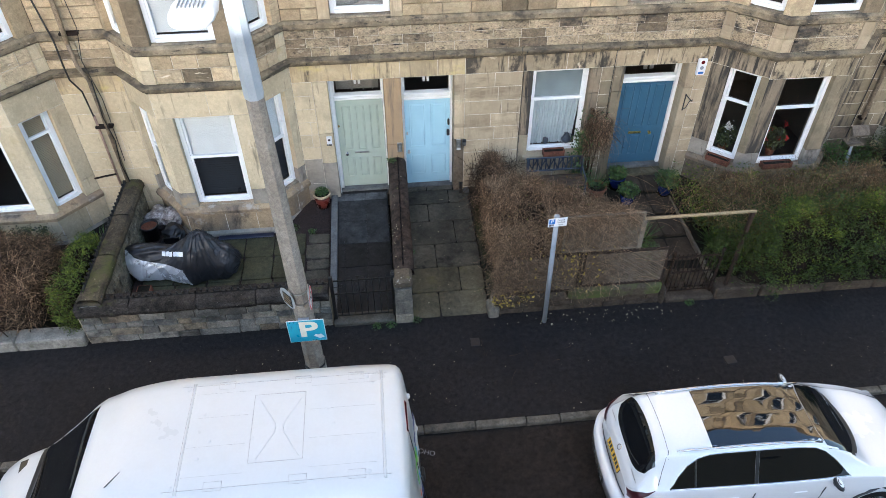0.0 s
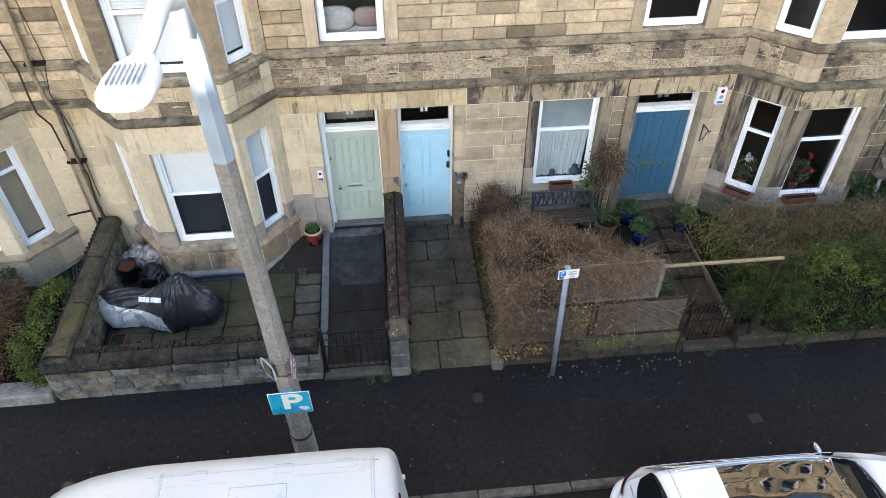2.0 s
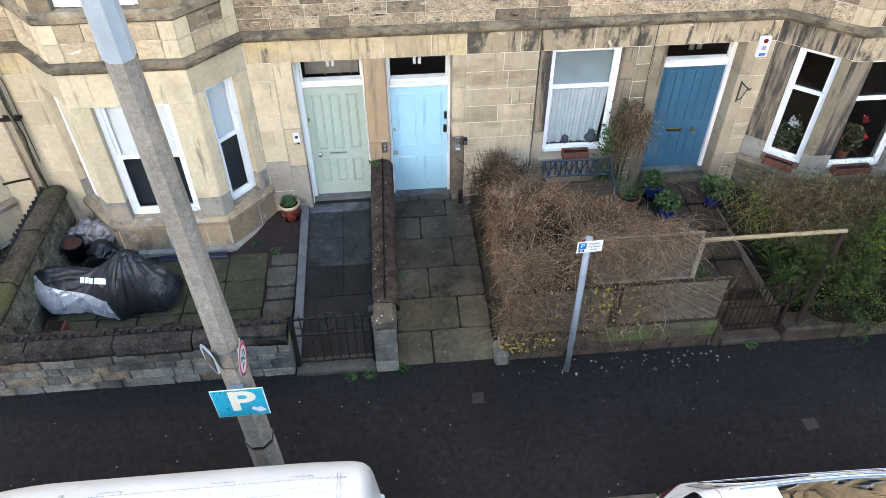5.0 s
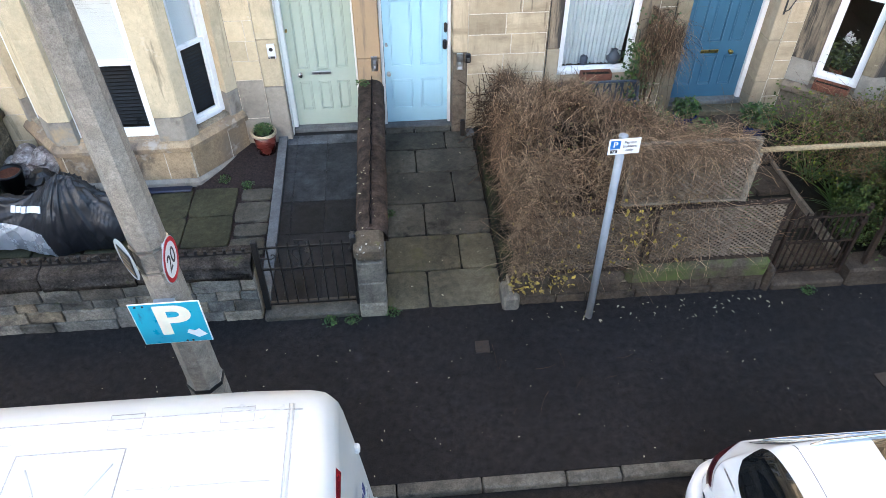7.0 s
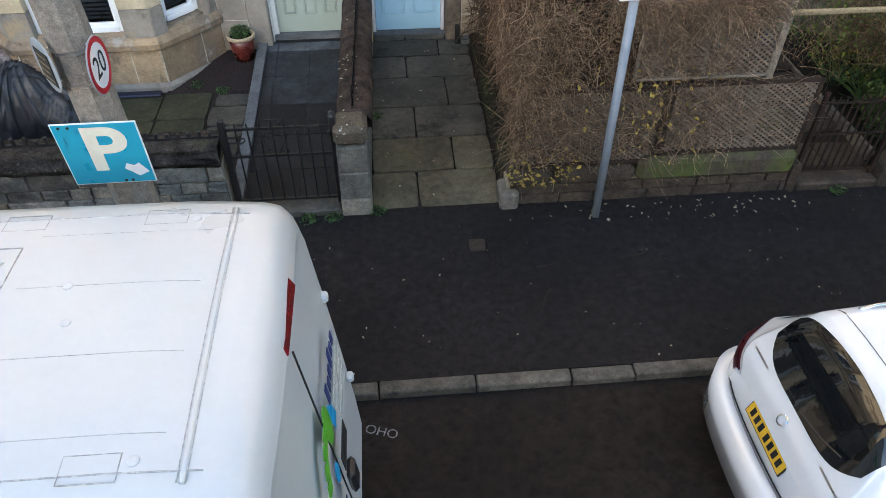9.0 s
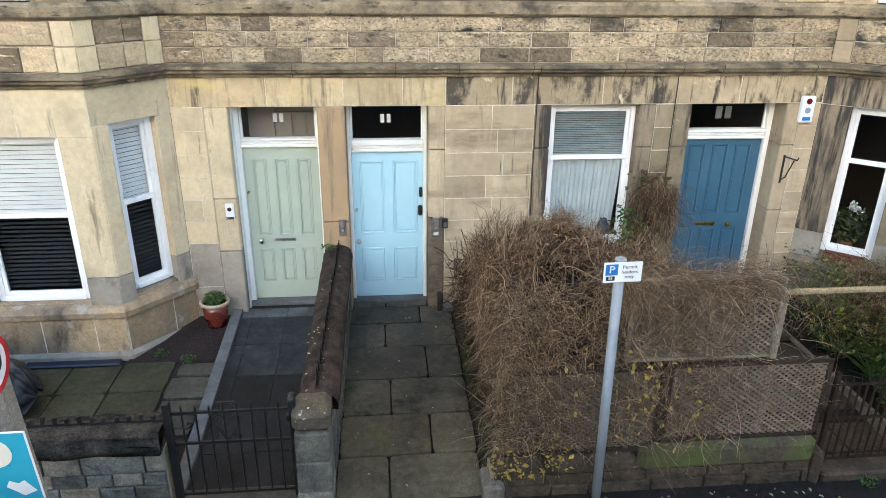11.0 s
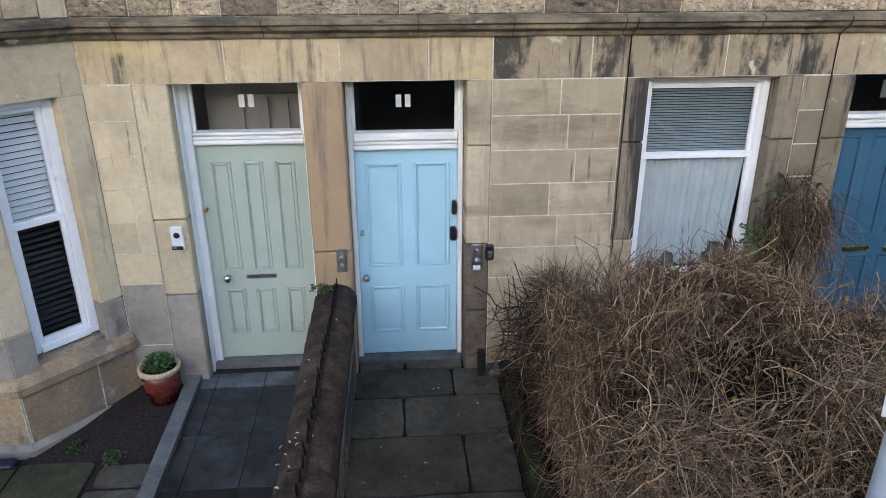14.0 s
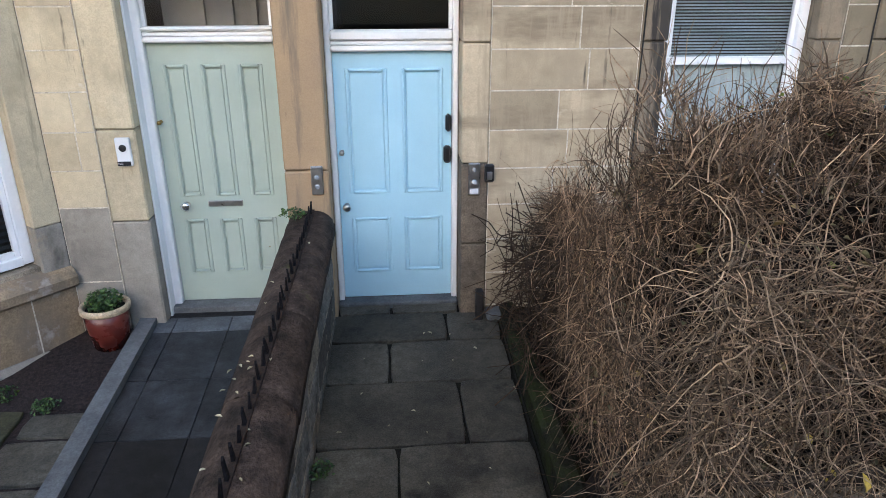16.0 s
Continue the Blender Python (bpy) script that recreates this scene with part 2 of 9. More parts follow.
pillar_stone = surf("pale gate pillar stone", (0.24, 0.215, 0.175), (0.12, 0.108, 0.09), 5, 70, 0.92, 0.8, vary=0.12, stain=[((0.05, 0.046, 0.038), 2.6, 0.58, 0.14, (1, 1, 0.7)), ((0.07, 0.085, 0.03), 4, 0.64, 0.1, (1, 1, 1))])
lichen_stone = surf("lichened pillar cap", (0.15, 0.12, 0.085), (0.075, 0.06, 0.042), 6, 70, 0.92, 0.9, stain=[((0.12, 0.125, 0.04), 3, 0.6, 0.12, (1, 1, 1)), ((0.5, 0.47, 0.4), 11, 0.62, 0.04, (1, 1, 1))])
moss_coping = surf("moss-tinged coping stone", (0.125, 0.1, 0.066), (0.05, 0.041, 0.03), 4, 50, 0.92, 1.0, vary=0.15, grit=0.4,
                   stain=[((0.085, 0.088, 0.03), 1.6, 0.52, 0.16, (1, 1, 1)), ((0.03, 0.026, 0.022), 3.5, 0.57, 0.12, (1, 1, 1)), ((0.33, 0.3, 0.2), 24, 0.655, 0.05, (1, 1, 1)), ((0.3, 0.28, 0.23), 9, 0.72, 0.04, (1, 1, 1))])
lime_rubble = surf("patchy limewashed rubble", (0.29, 0.25, 0.175), (0.1, 0.086, 0.064), 5, 50, 0.92, 0.9, vary=0.2, grit=0.4,
                   stain=[((0.045, 0.04, 0.032), 3.0, 0.52, 0.14, (1, 1, 0.6)), ((0.38, 0.35, 0.28), 6, 0.6, 0.08, (1, 1, 0.5)), ((0.07, 0.08, 0.03), 2.2, 0.6, 0.14, (1, 1, 1))])
neighbour_wall = surf("pale rendered dwarf wall", (0.36, 0.33, 0.28), (0.2, 0.185, 0.155), 4, 60, 0.9, 0.4, stain=[((0.1, 0.1, 0.05), 3, 0.62, 0.1, (1, 1, 1))])
wall_coping = surf("blackened rough wall coping", (0.082, 0.069, 0.058), (0.02, 0.0175, 0.0155), 6, 45, 0.92, 1.0, vary=0.15, grit=0.45, spec=0.08, relief=0.02,
                   stain=[((0.1, 0.09, 0.075), 9, 0.62, 0.08, (1, 1, 1)), ((0.06, 0.066, 0.024), 3, 0.63, 0.1, (1, 1, 1)), ((0.28, 0.26, 0.22), 16, 0.68, 0.05, (1, 1, 1))])
pale_wall = surf("grimy dwarf wall stone", (0.085, 0.066, 0.048), (0.035, 0.028, 0.022), 4, 60, 0.9, 0.4, stain=[((0.1, 0.1, 0.05), 3, 0.62, 0.1, (1, 1, 1))])
slab = surf("damp flagstone", (0.172, 0.15, 0.098), (0.068, 0.06, 0.042), 1.8, 90, 0.8, 0.6, spec=0.1, vary=0.22, rough_vary=0.2,
            stain=[((0.035, 0.031, 0.024), 3.4, 0.62, 0.12, (1, 1, 1)), ((0.115, 0.11, 0.045), 2.2, 0.56, 0.18, (1, 1, 1))])
wet_slab = surf("wet dark flagstone", (0.124, 0.112, 0.086), (0.038, 0.0345, 0.028), 1.8, 90, 0.6, 0.6, spec=0.12, vary=0.25, rough_vary=0.25,
                stain=[((0.014, 0.0135, 0.012), 3.0, 0.56, 0.14, (1, 1, 1)), ((0.05, 0.03, 0.022), 2.6, 0.7, 0.08, (1, 1, 1))])
green_slab = surf("algae-stained paving slab", (0.085, 0.08, 0.045), (0.04, 0.04, 0.024), 3, 90, 0.75, 0.3, vary=0.12,
                  stain=[((0.035, 0.033, 0.025), 5, 0.64, 0.1, (1, 1, 1))])
# pale flecks imitate a speckled wet sheen
dark_tile = surf("dark path slab", (0.034, 0.032, 0.0315), (0.0125, 0.012, 0.0125), 2.5, 130, 0.5, 0.3, spec=0.12, vary=0.12, rough_vary=0.2,
                 stain=[((0.05, 0.052, 0.054), 7, 0.66, 0.1, (1, 1, 1)), ((0.12, 0.12, 0.12), 60, 0.72, 0.04, (1, 1, 1))])
# pale bluish colour imitates the sky's sheen near the door
pale_sheen_slab = surf("limed damp slab", (0.15, 0.16, 0.17), (0.04, 0.0425, 0.046), 3.0, 120, 0.5, 0.3, vary=0.1, rough_vary=0.15, spec=0.2,
                 stain=[((0.012, 0.012, 0.012), 2.2, 0.54, 0.14, (1, 1, 1))])
# a weaker step of the same painted sheen
dark_sheen_slab = surf("half-dry dark slab", (0.062, 0.065, 0.069), (0.016, 0.017, 0.018), 3.0, 120, 0.5, 0.3, vary=0.1, rough_vary=0.15, spec=0.12)
dirty_ashlar = surf("soot-streaked bay stone", (0.42, 0.315, 0.195), (0.27, 0.2, 0.128), 2.0, 70, 0.88, 0.5, vary=0.16, grit=0.25,
                    stain=[((0.19, 0.15, 0.115), 1.5, 0.44, 0.2, (1, 1, 0.9)), ((0.075, 0.064, 0.052), 2.2, 0.55, 0.14, (1.3, 1.3, 0.6)), ((0.36, 0.32, 0.27), 3.0, 0.6, 0.08, (1, 1, 1))])
mossy_edge = surf("damp mossy edging stone", (0.034, 0.033, 0.02), (0.011, 0.0105, 0.008), 4, 60, 0.92, 0.8, spec=0.08,
                  stain=[((0.038, 0.052, 0.014), 2.0, 0.46, 0.2, (1, 1, 1))])
edging = surf("grey stone edging", (0.165, 0.17, 0.172), (0.085, 0.088, 0.088), 5, 100, 0.8, 0.3, grit=0.2)
asphalt = surf("worn asphalt", (0.034, 0.026, 0.021), (0.016, 0.0128, 0.011), 1.3, 130, 0.8, 1.0, grit=0.6, spec=0.14, rough_vary=0.18,
               stain=[((0.045, 0.042, 0.04), 2.6, 0.70, 0.12, (1, 1, 1)), ((0.1, 0.095, 0.09), 70, 0.745, 0.03, (1, 1, 1))])
tarmac = surf("damp pavement tarmac", (0.028, 0.0238, 0.0222), (0.0155, 0.0132, 0.0128), 0.9, 150, 0.75, 0.9, grit=0.55, spec=0.14, rough_vary=0.2,
              stain=[((0.035, 0.033, 0.034), 2.2, 0.66, 0.14, (1, 1, 1)), ((0.11, 0.105, 0.1), 80, 0.74, 0.02, (1, 1, 1))])
kerbstone = surf("whin kerbstone", (0.16, 0.142, 0.112), (0.07, 0.062, 0.05), 6, 90, 0.75, 0.5, vary=0.2,
                 stain=[((0.035, 0.033, 0.03), 5, 0.60, 0.12, (1, 1, 1))])
gravel = surf("dark gravel bed", (0.056, 0.04, 0.036), (0.016, 0.0125, 0.012), 40, 120, 0.95, 1.0, stain=[((0.16, 0.13, 0.1), 60, 0.68, 0.04, (1, 1, 1))])
soil = surf("damp soil", (0.022, 0.021, 0.015), (0.01, 0.0085, 0.007), 8, 60, 0.95, 1.0, stain=[((0.05, 0.06, 0.02), 3, 0.62, 0.1, (1, 1, 1))])
white_pvc = surf("white window frame", (0.86, 0.865, 0.87), (0.8, 0.805, 0.81), 4, 60, 0.35, 0.02, grit=0.02)
white_paint = surf("white painted timber", (0.86, 0.85, 0.83), (0.76, 0.755, 0.74), 3, 60, 0.5, 0.1, stain=[((0.35, 0.34, 0.33), 8, 0.72, 0.06, (1, 1, 1))], grit=0.02)
sage = surf("sage green door paint", (0.42, 0.49, 0.42), (0.37, 0.435, 0.37), 2, 80, 0.45, 0.05, grit=0.02)
sky_blue = surf("pale blue door paint", (0.42, 0.66, 0.78), (0.37, 0.6, 0.73), 2, 80, 0.42, 0.05, grit=0.02)
teal = surf("teal blue door paint", (0.047, 0.127, 0.205), (0.038, 0.103, 0.168), 2, 80, 0.4, 0.05, grit=0.02)
iron = surf("black painted iron", (0.018, 0.016, 0.015), (0.01, 0.009, 0.009), 12, 90, 0.55, 0.3, stain=[((0.07, 0.035, 0.02), 14, 0.68, 0.08, (1, 1, 1))])
black_iron = surf("blackened wrought iron", (0.009, 0.008, 0.009), (0.005, 0.0045, 0.005), 12, 90, 0.7, 0.2, spec=0.1)
drain_iron = surf("grimy buff-painted drain pipe", (0.34, 0.27, 0.19), (0.12, 0.095, 0.07), 7, 90, 0.75, 0.4)
rusty = surf("rusty brown iron", (0.035, 0.022, 0.016), (0.012, 0.009, 0.008), 10, 90, 0.75, 0.4)
steel = surf("brushed steel", (0.55, 0.54, 0.52), (0.42, 0.41, 0.4), 20, 120, 0.35, 0.05, metal=1.0, grit=0.02)
galv = surf("galvanised steel", (0.42, 0.45, 0.48), (0.34, 0.365, 0.39), 3, 80, 0.5, 0.1, metal=0.35, grit=0.05)
sleeve_grey = surf("blue-grey sleeve paint", (0.4, 0.45, 0.5), (0.3, 0.345, 0.39), 3, 80, 0.5, 0.1, metal=0.15, grit=0.08)
post_paint = surf("grey painted post", (0.27, 0.30, 0.34), (0.2, 0.225, 0.26), 6, 80, 0.45, 0.08, grit=0.05)
brass = surf("tarnished brass", (0.5, 0.34, 0.1), (0.3, 0.2, 0.07), 20, 90, 0.35, 0.05, metal=1.0)
chrome = surf("chrome", (0.8, 0.8, 0.8), (0.7, 0.7, 0.7), 10, 90, 0.12, 0.0, metal=1.0, grit=0.02)
concrete = surf("exposed aggregate concrete", (0.315, 0.283, 0.243), (0.235, 0.21, 0.178), 5, 130, 0.88, 0.7,
                stain=[((0.13, 0.12, 0.105), 3, 0.64, 0.12, (1, 1, 0.4)), ((0.42, 0.39, 0.35), 110, 0.68, 0.05, (1, 1, 1))])
lamp_grey = surf("pale grey lantern paint", (0.7, 0.71, 0.72), (0.58, 0.59, 0.6), 4, 60, 0.45, 0.03, grit=0.02)
terracotta = surf("terracotta", (0.21, 0.085, 0.052), (0.12, 0.05, 0.033), 8, 80, 0.8, 0.3)
red_glaze = surf("red glazed pot", (0.16, 0.028, 0.018), (0.08, 0.016, 0.012), 6, 60, 0.3, 0.1, grit=0.02)
cream_glaze = surf("cream glazed rim", (0.55, 0.43, 0.28), (0.4, 0.3, 0.19), 8, 60, 0.4, 0.1)
blue_glaze = surf("cobalt blue pot", (0.013, 0.025, 0.11), (0.008, 0.016, 0.07), 6, 60, 0.2, 0.05, grit=0.02)
black_plastic = surf("black plastic", (0.012, 0.012, 0.013), (0.008, 0.008, 0.009), 6, 60, 0.4, 0.1, grit=0.02)
dark_cloth = surf("black nylon cover", (0.016, 0.017, 0.021), (0.01, 0.011, 0.013), 4, 60, 0.42, 0.25, grit=0.05)
silver_cloth = surf("silver nylon cover", (0.8, 0.81, 0.82), (0.62, 0.63, 0.645), 5, 90, 0.3, 0.25, metal=0.45, grit=0.05)
bag_plastic = surf("clouded plastic bag", (0.42, 0.39, 0.37), (0.14, 0.11, 0.1), 9, 60, 0.25, 0.6)
van_white = surf("white van paint", (0.585, 0.588, 0.575), (0.55, 0.553, 0.54), 0.8, 30, 0.35, 0.0, coat=0.3, stain=[((0.545, 0.54, 0.515), 5, 0.52, 0.4, (1, 1.6, 1)), ((0.42, 0.4, 0.36), 30, 0.73, 0.1, (1, 1, 1))], grit=0.02)
car_white = surf("white car paint", (0.72, 0.725, 0.73), (0.7, 0.705, 0.71), 1, 30, 0.2, 0.0, coat=1.0, grit=0.02)
worn_iron = surf("worn brown cover plate", (0.055, 0.04, 0.03), (0.025, 0.019, 0.015), 14, 90, 0.6, 0.4, metal=0.3)
# even grey for roof lines, lantern ribs and small print
groove = surf("dirty panel gap", (0.52, 0.515, 0.49), (0.42, 0.415, 0.395), 9, 60, 0.8, 0.0)
black_gap = surf("black rubber seal", (0.012, 0.012, 0.012), (0.008, 0.008, 0.008), 9, 60, 0.6, 0.0)
tyre_rubber = surf("tyre rubber", (0.014, 0.014, 0.014), (0.009, 0.009, 0.009), 9, 60, 0.85, 0.2)
red_lens = surf("red lamp lens", (0.2, 0.008, 0.012), (0.1, 0.005, 0.008), 12, 60, 0.15, 0.0, coat=0.6, grit=0.02)
dark_red = surf("maroon tail lamp", (0.06, 0.006, 0.01), (0.035, 0.004, 0.007), 12, 60, 0.35, 0.0, coat=0.0, grit=0.02)
car_glass = surf("black tinted glass", (0.006, 0.007, 0.009), (0.005, 0.006, 0.007), 3.5, 5, 0.02, 0.045, spec=0.5, ior=1.7, rough_vary=0.0, grit=0.0)
side_glass = surf("dark privacy glass", (0.004, 0.0045, 0.005), (0.003, 0.0035, 0.004), 3, 5, 0.03, 0.0, spec=0.35, ior=1.45, rough_vary=0.0, grit=0.0)
plate_yellow = surf("yellow number plate", (0.7, 0.42, 0.02), (0.6, 0.36, 0.02), 8, 60, 0.4, 0.0, grit=0.02)
sign_cyan = surf("cyan sign face", (0.02, 0.33, 0.47), (0.018, 0.28, 0.42), 3, 60, 0.35, 0.02, stain=[((0.015, 0.1, 0.19), 4, 0.6, 0.1, (1.4, 1, 0.5))], grit=0.02)
sign_blue = surf("blue sign panel", (0.015, 0.16, 0.5), (0.012, 0.13, 0.42), 3, 60, 0.35, 0.0, grit=0.02)
sign_white = surf("white sign face", (0.75, 0.76, 0.77), (0.68, 0.69, 0.7), 3, 60, 0.35, 0.0, grit=0.02)
cream_letter = surf("cream sign letter", (0.72, 0.69, 0.58), (0.62, 0.59, 0.5), 6, 60, 0.4, 0.0, grit=0.02)
sign_red = surf("red sign border", (0.5, 0.02, 0.03), (0.4, 0.015, 0.02), 5, 60, 0.4, 0.0, grit=0.02)
sign_black = surf("black sign ink", (0.01, 0.01, 0.012), (0.008, 0.008, 0.01), 5, 60, 0.4, 0.0, grit=0.02)
logo_green = surf("green vinyl", (0.13, 0.42, 0.03), (0.11, 0.37, 0.03), 4, 60, 0.35, 0.0, grit=0.02)
logo_blue = surf("blue vinyl", (0.02, 0.3, 0.55), (0.02, 0.26, 0.5), 4, 60, 0.35, 0.0, grit=0.02)
logo_navy = surf("navy vinyl", (0.02, 0.03, 0.14), (0.015, 0.025, 0.12), 4, 60, 0.35, 0.0, grit=0.02)
navy_sheet = surf("dark navy plastic sheet", (0.012, 0.018, 0.045), (0.008, 0.011, 0.026), 6, 60, 0.5, 0.2, grit=0.1)
logo_orange = surf("orange vinyl", (0.75, 0.16, 0.03), (0.65, 0.14, 0.03), 4, 60, 0.35, 0.0, grit=0.02)
blind_white = surf("pale blind slats", (0.62, 0.65, 0.64), (0.55, 0.58, 0.57), 3, 40, 0.5, 0.0, grit=0.02)
# grey slats, tinted cool for the sky mirrored in the pane
blind_grey = surf("slate grey slats", (0.3, 0.36, 0.37), (0.22, 0.265, 0.275), 3, 40, 0.4, 0.0, grit=0.02)
# slat colour darkened to imitate an unlit lower pane
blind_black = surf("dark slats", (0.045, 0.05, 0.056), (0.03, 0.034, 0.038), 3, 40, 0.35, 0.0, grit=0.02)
blind_dark = surf("bronze blind slats", (0.36, 0.29, 0.18), (0.28, 0.22, 0.135), 3, 40, 0.4, 0.0, grit=0.02)
# bluish cloth colour imitates the sky's reflection in the glass
curtain_cloth = surf("white net curtain", (0.48, 0.56, 0.58), (0.4, 0.47, 0.49), 5, 120, 0.9, 0.1, grit=0.05)
# room colour darkened to stand in for rooms without light
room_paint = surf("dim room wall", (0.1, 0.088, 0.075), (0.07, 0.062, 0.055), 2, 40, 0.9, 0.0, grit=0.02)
room_pale = surf("pale hall wall", (0.34, 0.33, 0.3), (0.27, 0.26, 0.24), 2, 40, 0.9, 0.0, grit=0.02)
slate = surf("roof slate", (0.07, 0.07, 0.075), (0.04, 0.04, 0.045), 5, 60, 0.6, 0.3)
timber_grey = surf("weathered grey timber", (0.25, 0.215, 0.17), (0.14, 0.12, 0.095), 9, 90, 0.85, 0.4, vary=0.15)
timber_tan = surf("bleached tan timber", (0.36, 0.28, 0.17), (0.22, 0.17, 0.1), 9, 90, 0.85, 0.4)
timber_dark = surf("dark stained timber", (0.045, 0.03, 0.022), (0.022, 0.016, 0.013), 9, 90, 0.7, 0.4)
lattice_wood = surf("weathered lattice wood", (0.19, 0.155, 0.12), (0.1, 0.08, 0.062), 12, 90, 0.85, 0.3, vary=0.2)
bench_wood = surf("dark bench slat", (0.085, 0.05, 0.03), (0.045, 0.028, 0.018), 9, 90, 0.6, 0.3)
bench_iron = surf("blue-grey cast iron", (0.05, 0.065, 0.09), (0.03, 0.04, 0.058), 9, 90, 0.5, 0.3)
twig_tan = surf("dry twig", (0.44, 0.3, 0.194), (0.185, 0.127, 0.083), 14, 90, 0.85, 0.0, pieces=[(0.0, (0.16, 0.15, 0.14)), (0.5, (0.5, 0.47, 0.43)), (0.85, (1.05, 1.0, 0.93)), (1.0, (2.0, 1.95, 1.8))], island=True)
# brown stems, coloured darker to deepen the shade inside the hedges
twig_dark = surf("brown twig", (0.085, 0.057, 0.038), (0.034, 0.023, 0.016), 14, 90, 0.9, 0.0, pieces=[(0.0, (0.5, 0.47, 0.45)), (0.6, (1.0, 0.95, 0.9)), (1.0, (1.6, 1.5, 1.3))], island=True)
# near-black fill that stands in for shade deep inside the bushes
inner_shade = surf("dark bush heart", (0.02, 0.014, 0.01), (0.008, 0.006, 0.005), 9, 90, 0.95, 0.0)
# paler twig colour, used mostly on the hedge's front and top
twig_pale = surf("bleached dry twig", (0.48, 0.345, 0.235), (0.26, 0.184, 0.123), 14, 90, 0.85, 0.0, pieces=[(0.0, (0.16, 0.15, 0.14)), (0.5, (0.45, 0.43, 0.4)), (0.85, (0.95, 0.93, 0.88)), (1.0, (1.5, 1.46, 1.36))], island=True)
pipe_tan = surf("weathered tan pipe paint", (0.36, 0.28, 0.19), (0.17, 0.13, 0.09), 5, 80, 0.7, 0.2)
pipe_pink = surf("faded pinkish pipe", (0.42, 0.29, 0.22), (0.3, 0.2, 0.15), 5, 80, 0.7, 0.2)
cushion_grey = surf("grey patterned cloth", (0.5, 0.51, 0.5), (0.3, 0.31, 0.31), 22, 80, 0.9, 0.1, grit=0.4)
leaf_lime = surf("yellow-green shrub leaf", (0.135, 0.175, 0.032), (0.075, 0.105, 0.02), 6, 60, 0.55, 0.0, spec=0.2, pieces=[(0.0, (0.3, 0.34, 0.3)), (0.5, (0.8, 0.85, 0.75)), (1.0, (1.6, 1.4, 0.85))], island=True)
leaf_green = surf("green leaf", (0.07, 0.13, 0.03), (0.035, 0.075, 0.016), 6, 60, 0.5, 0.0, pieces=[(0.0, (0.45, 0.5, 0.45)), (0.5, (0.95, 1.0, 0.9)), (0.85, (1.4, 1.35, 1.0)), (1.0, (1.9, 1.6, 0.8))], island=True)
leaf_hedge = surf("glossy hedge leaf", (0.072, 0.1, 0.024), (0.028, 0.041, 0.011), 5, 60, 0.55, 0.0, spec=0.2, pieces=[(0.0, (0.4, 0.45, 0.4)), (0.45, (0.7, 0.75, 0.65)), (0.85, (1.15, 1.15, 0.95)), (1.0, (1.7, 1.55, 1.0))], island=True)
leaf_dark = surf("dark hedge leaf", (0.06, 0.078, 0.018), (0.026, 0.038, 0.01), 6, 60, 0.5, 0.0, pieces=[(0.0, (0.3, 0.3, 0.3)), (0.6, (0.9, 0.9, 0.85)), (0.9, (1.5, 1.4, 1.0)), (1.0, (2.6, 2.3, 1.3))], island=True)
leaf_yellow = surf("yellow autumn leaf", (0.5, 0.38, 0.05), (0.36, 0.24, 0.04), 9, 60, 0.6, 0.0, pieces=[(0.0, (0.6, 0.6, 0.6)), (1.0, (1.2, 1.2, 1.2))], island=True)
leaf_fallen = surf("bleached fallen leaf", (0.5, 0.46, 0.33), (0.33, 0.29, 0.18), 9, 60, 0.7, 0.0, pieces=[(0.0, (0.6, 0.6, 0.55)), (1.0, (1.25, 1.25, 1.2))], island=True)
leaf_brown = surf("dull bramble leaf", (0.2, 0.165, 0.06), (0.1, 0.085, 0.034), 9, 60, 0.6, 0.0, pieces=[(0.0, (0.5, 0.5, 0.5)), (0.6, (1.0, 1.0, 1.0)), (1.0, (1.5, 1.1, 0.8))], island=True)
petal_white = surf("white petal", (0.75, 0.75, 0.73), (0.6, 0.6, 0.58), 9, 60, 0.6, 0.0)
# cushion colour darkened to imitate the room's shade
cushion_pink = surf("dusty pink cloth", (0.3, 0.235, 0.225), (0.2, 0.16, 0.155), 12, 80, 0.9, 0.1)
petal_red = surf("red petal", (0.5, 0.02, 0.02), (0.35, 0.015, 0.015), 9, 60, 0.6, 0.0)
chalk = surf("road paint mark", (0.3, 0.29, 0.28), (0.14, 0.135, 0.13), 40, 90, 0.9, 0.0)
pane_glass = glassy("window glass")


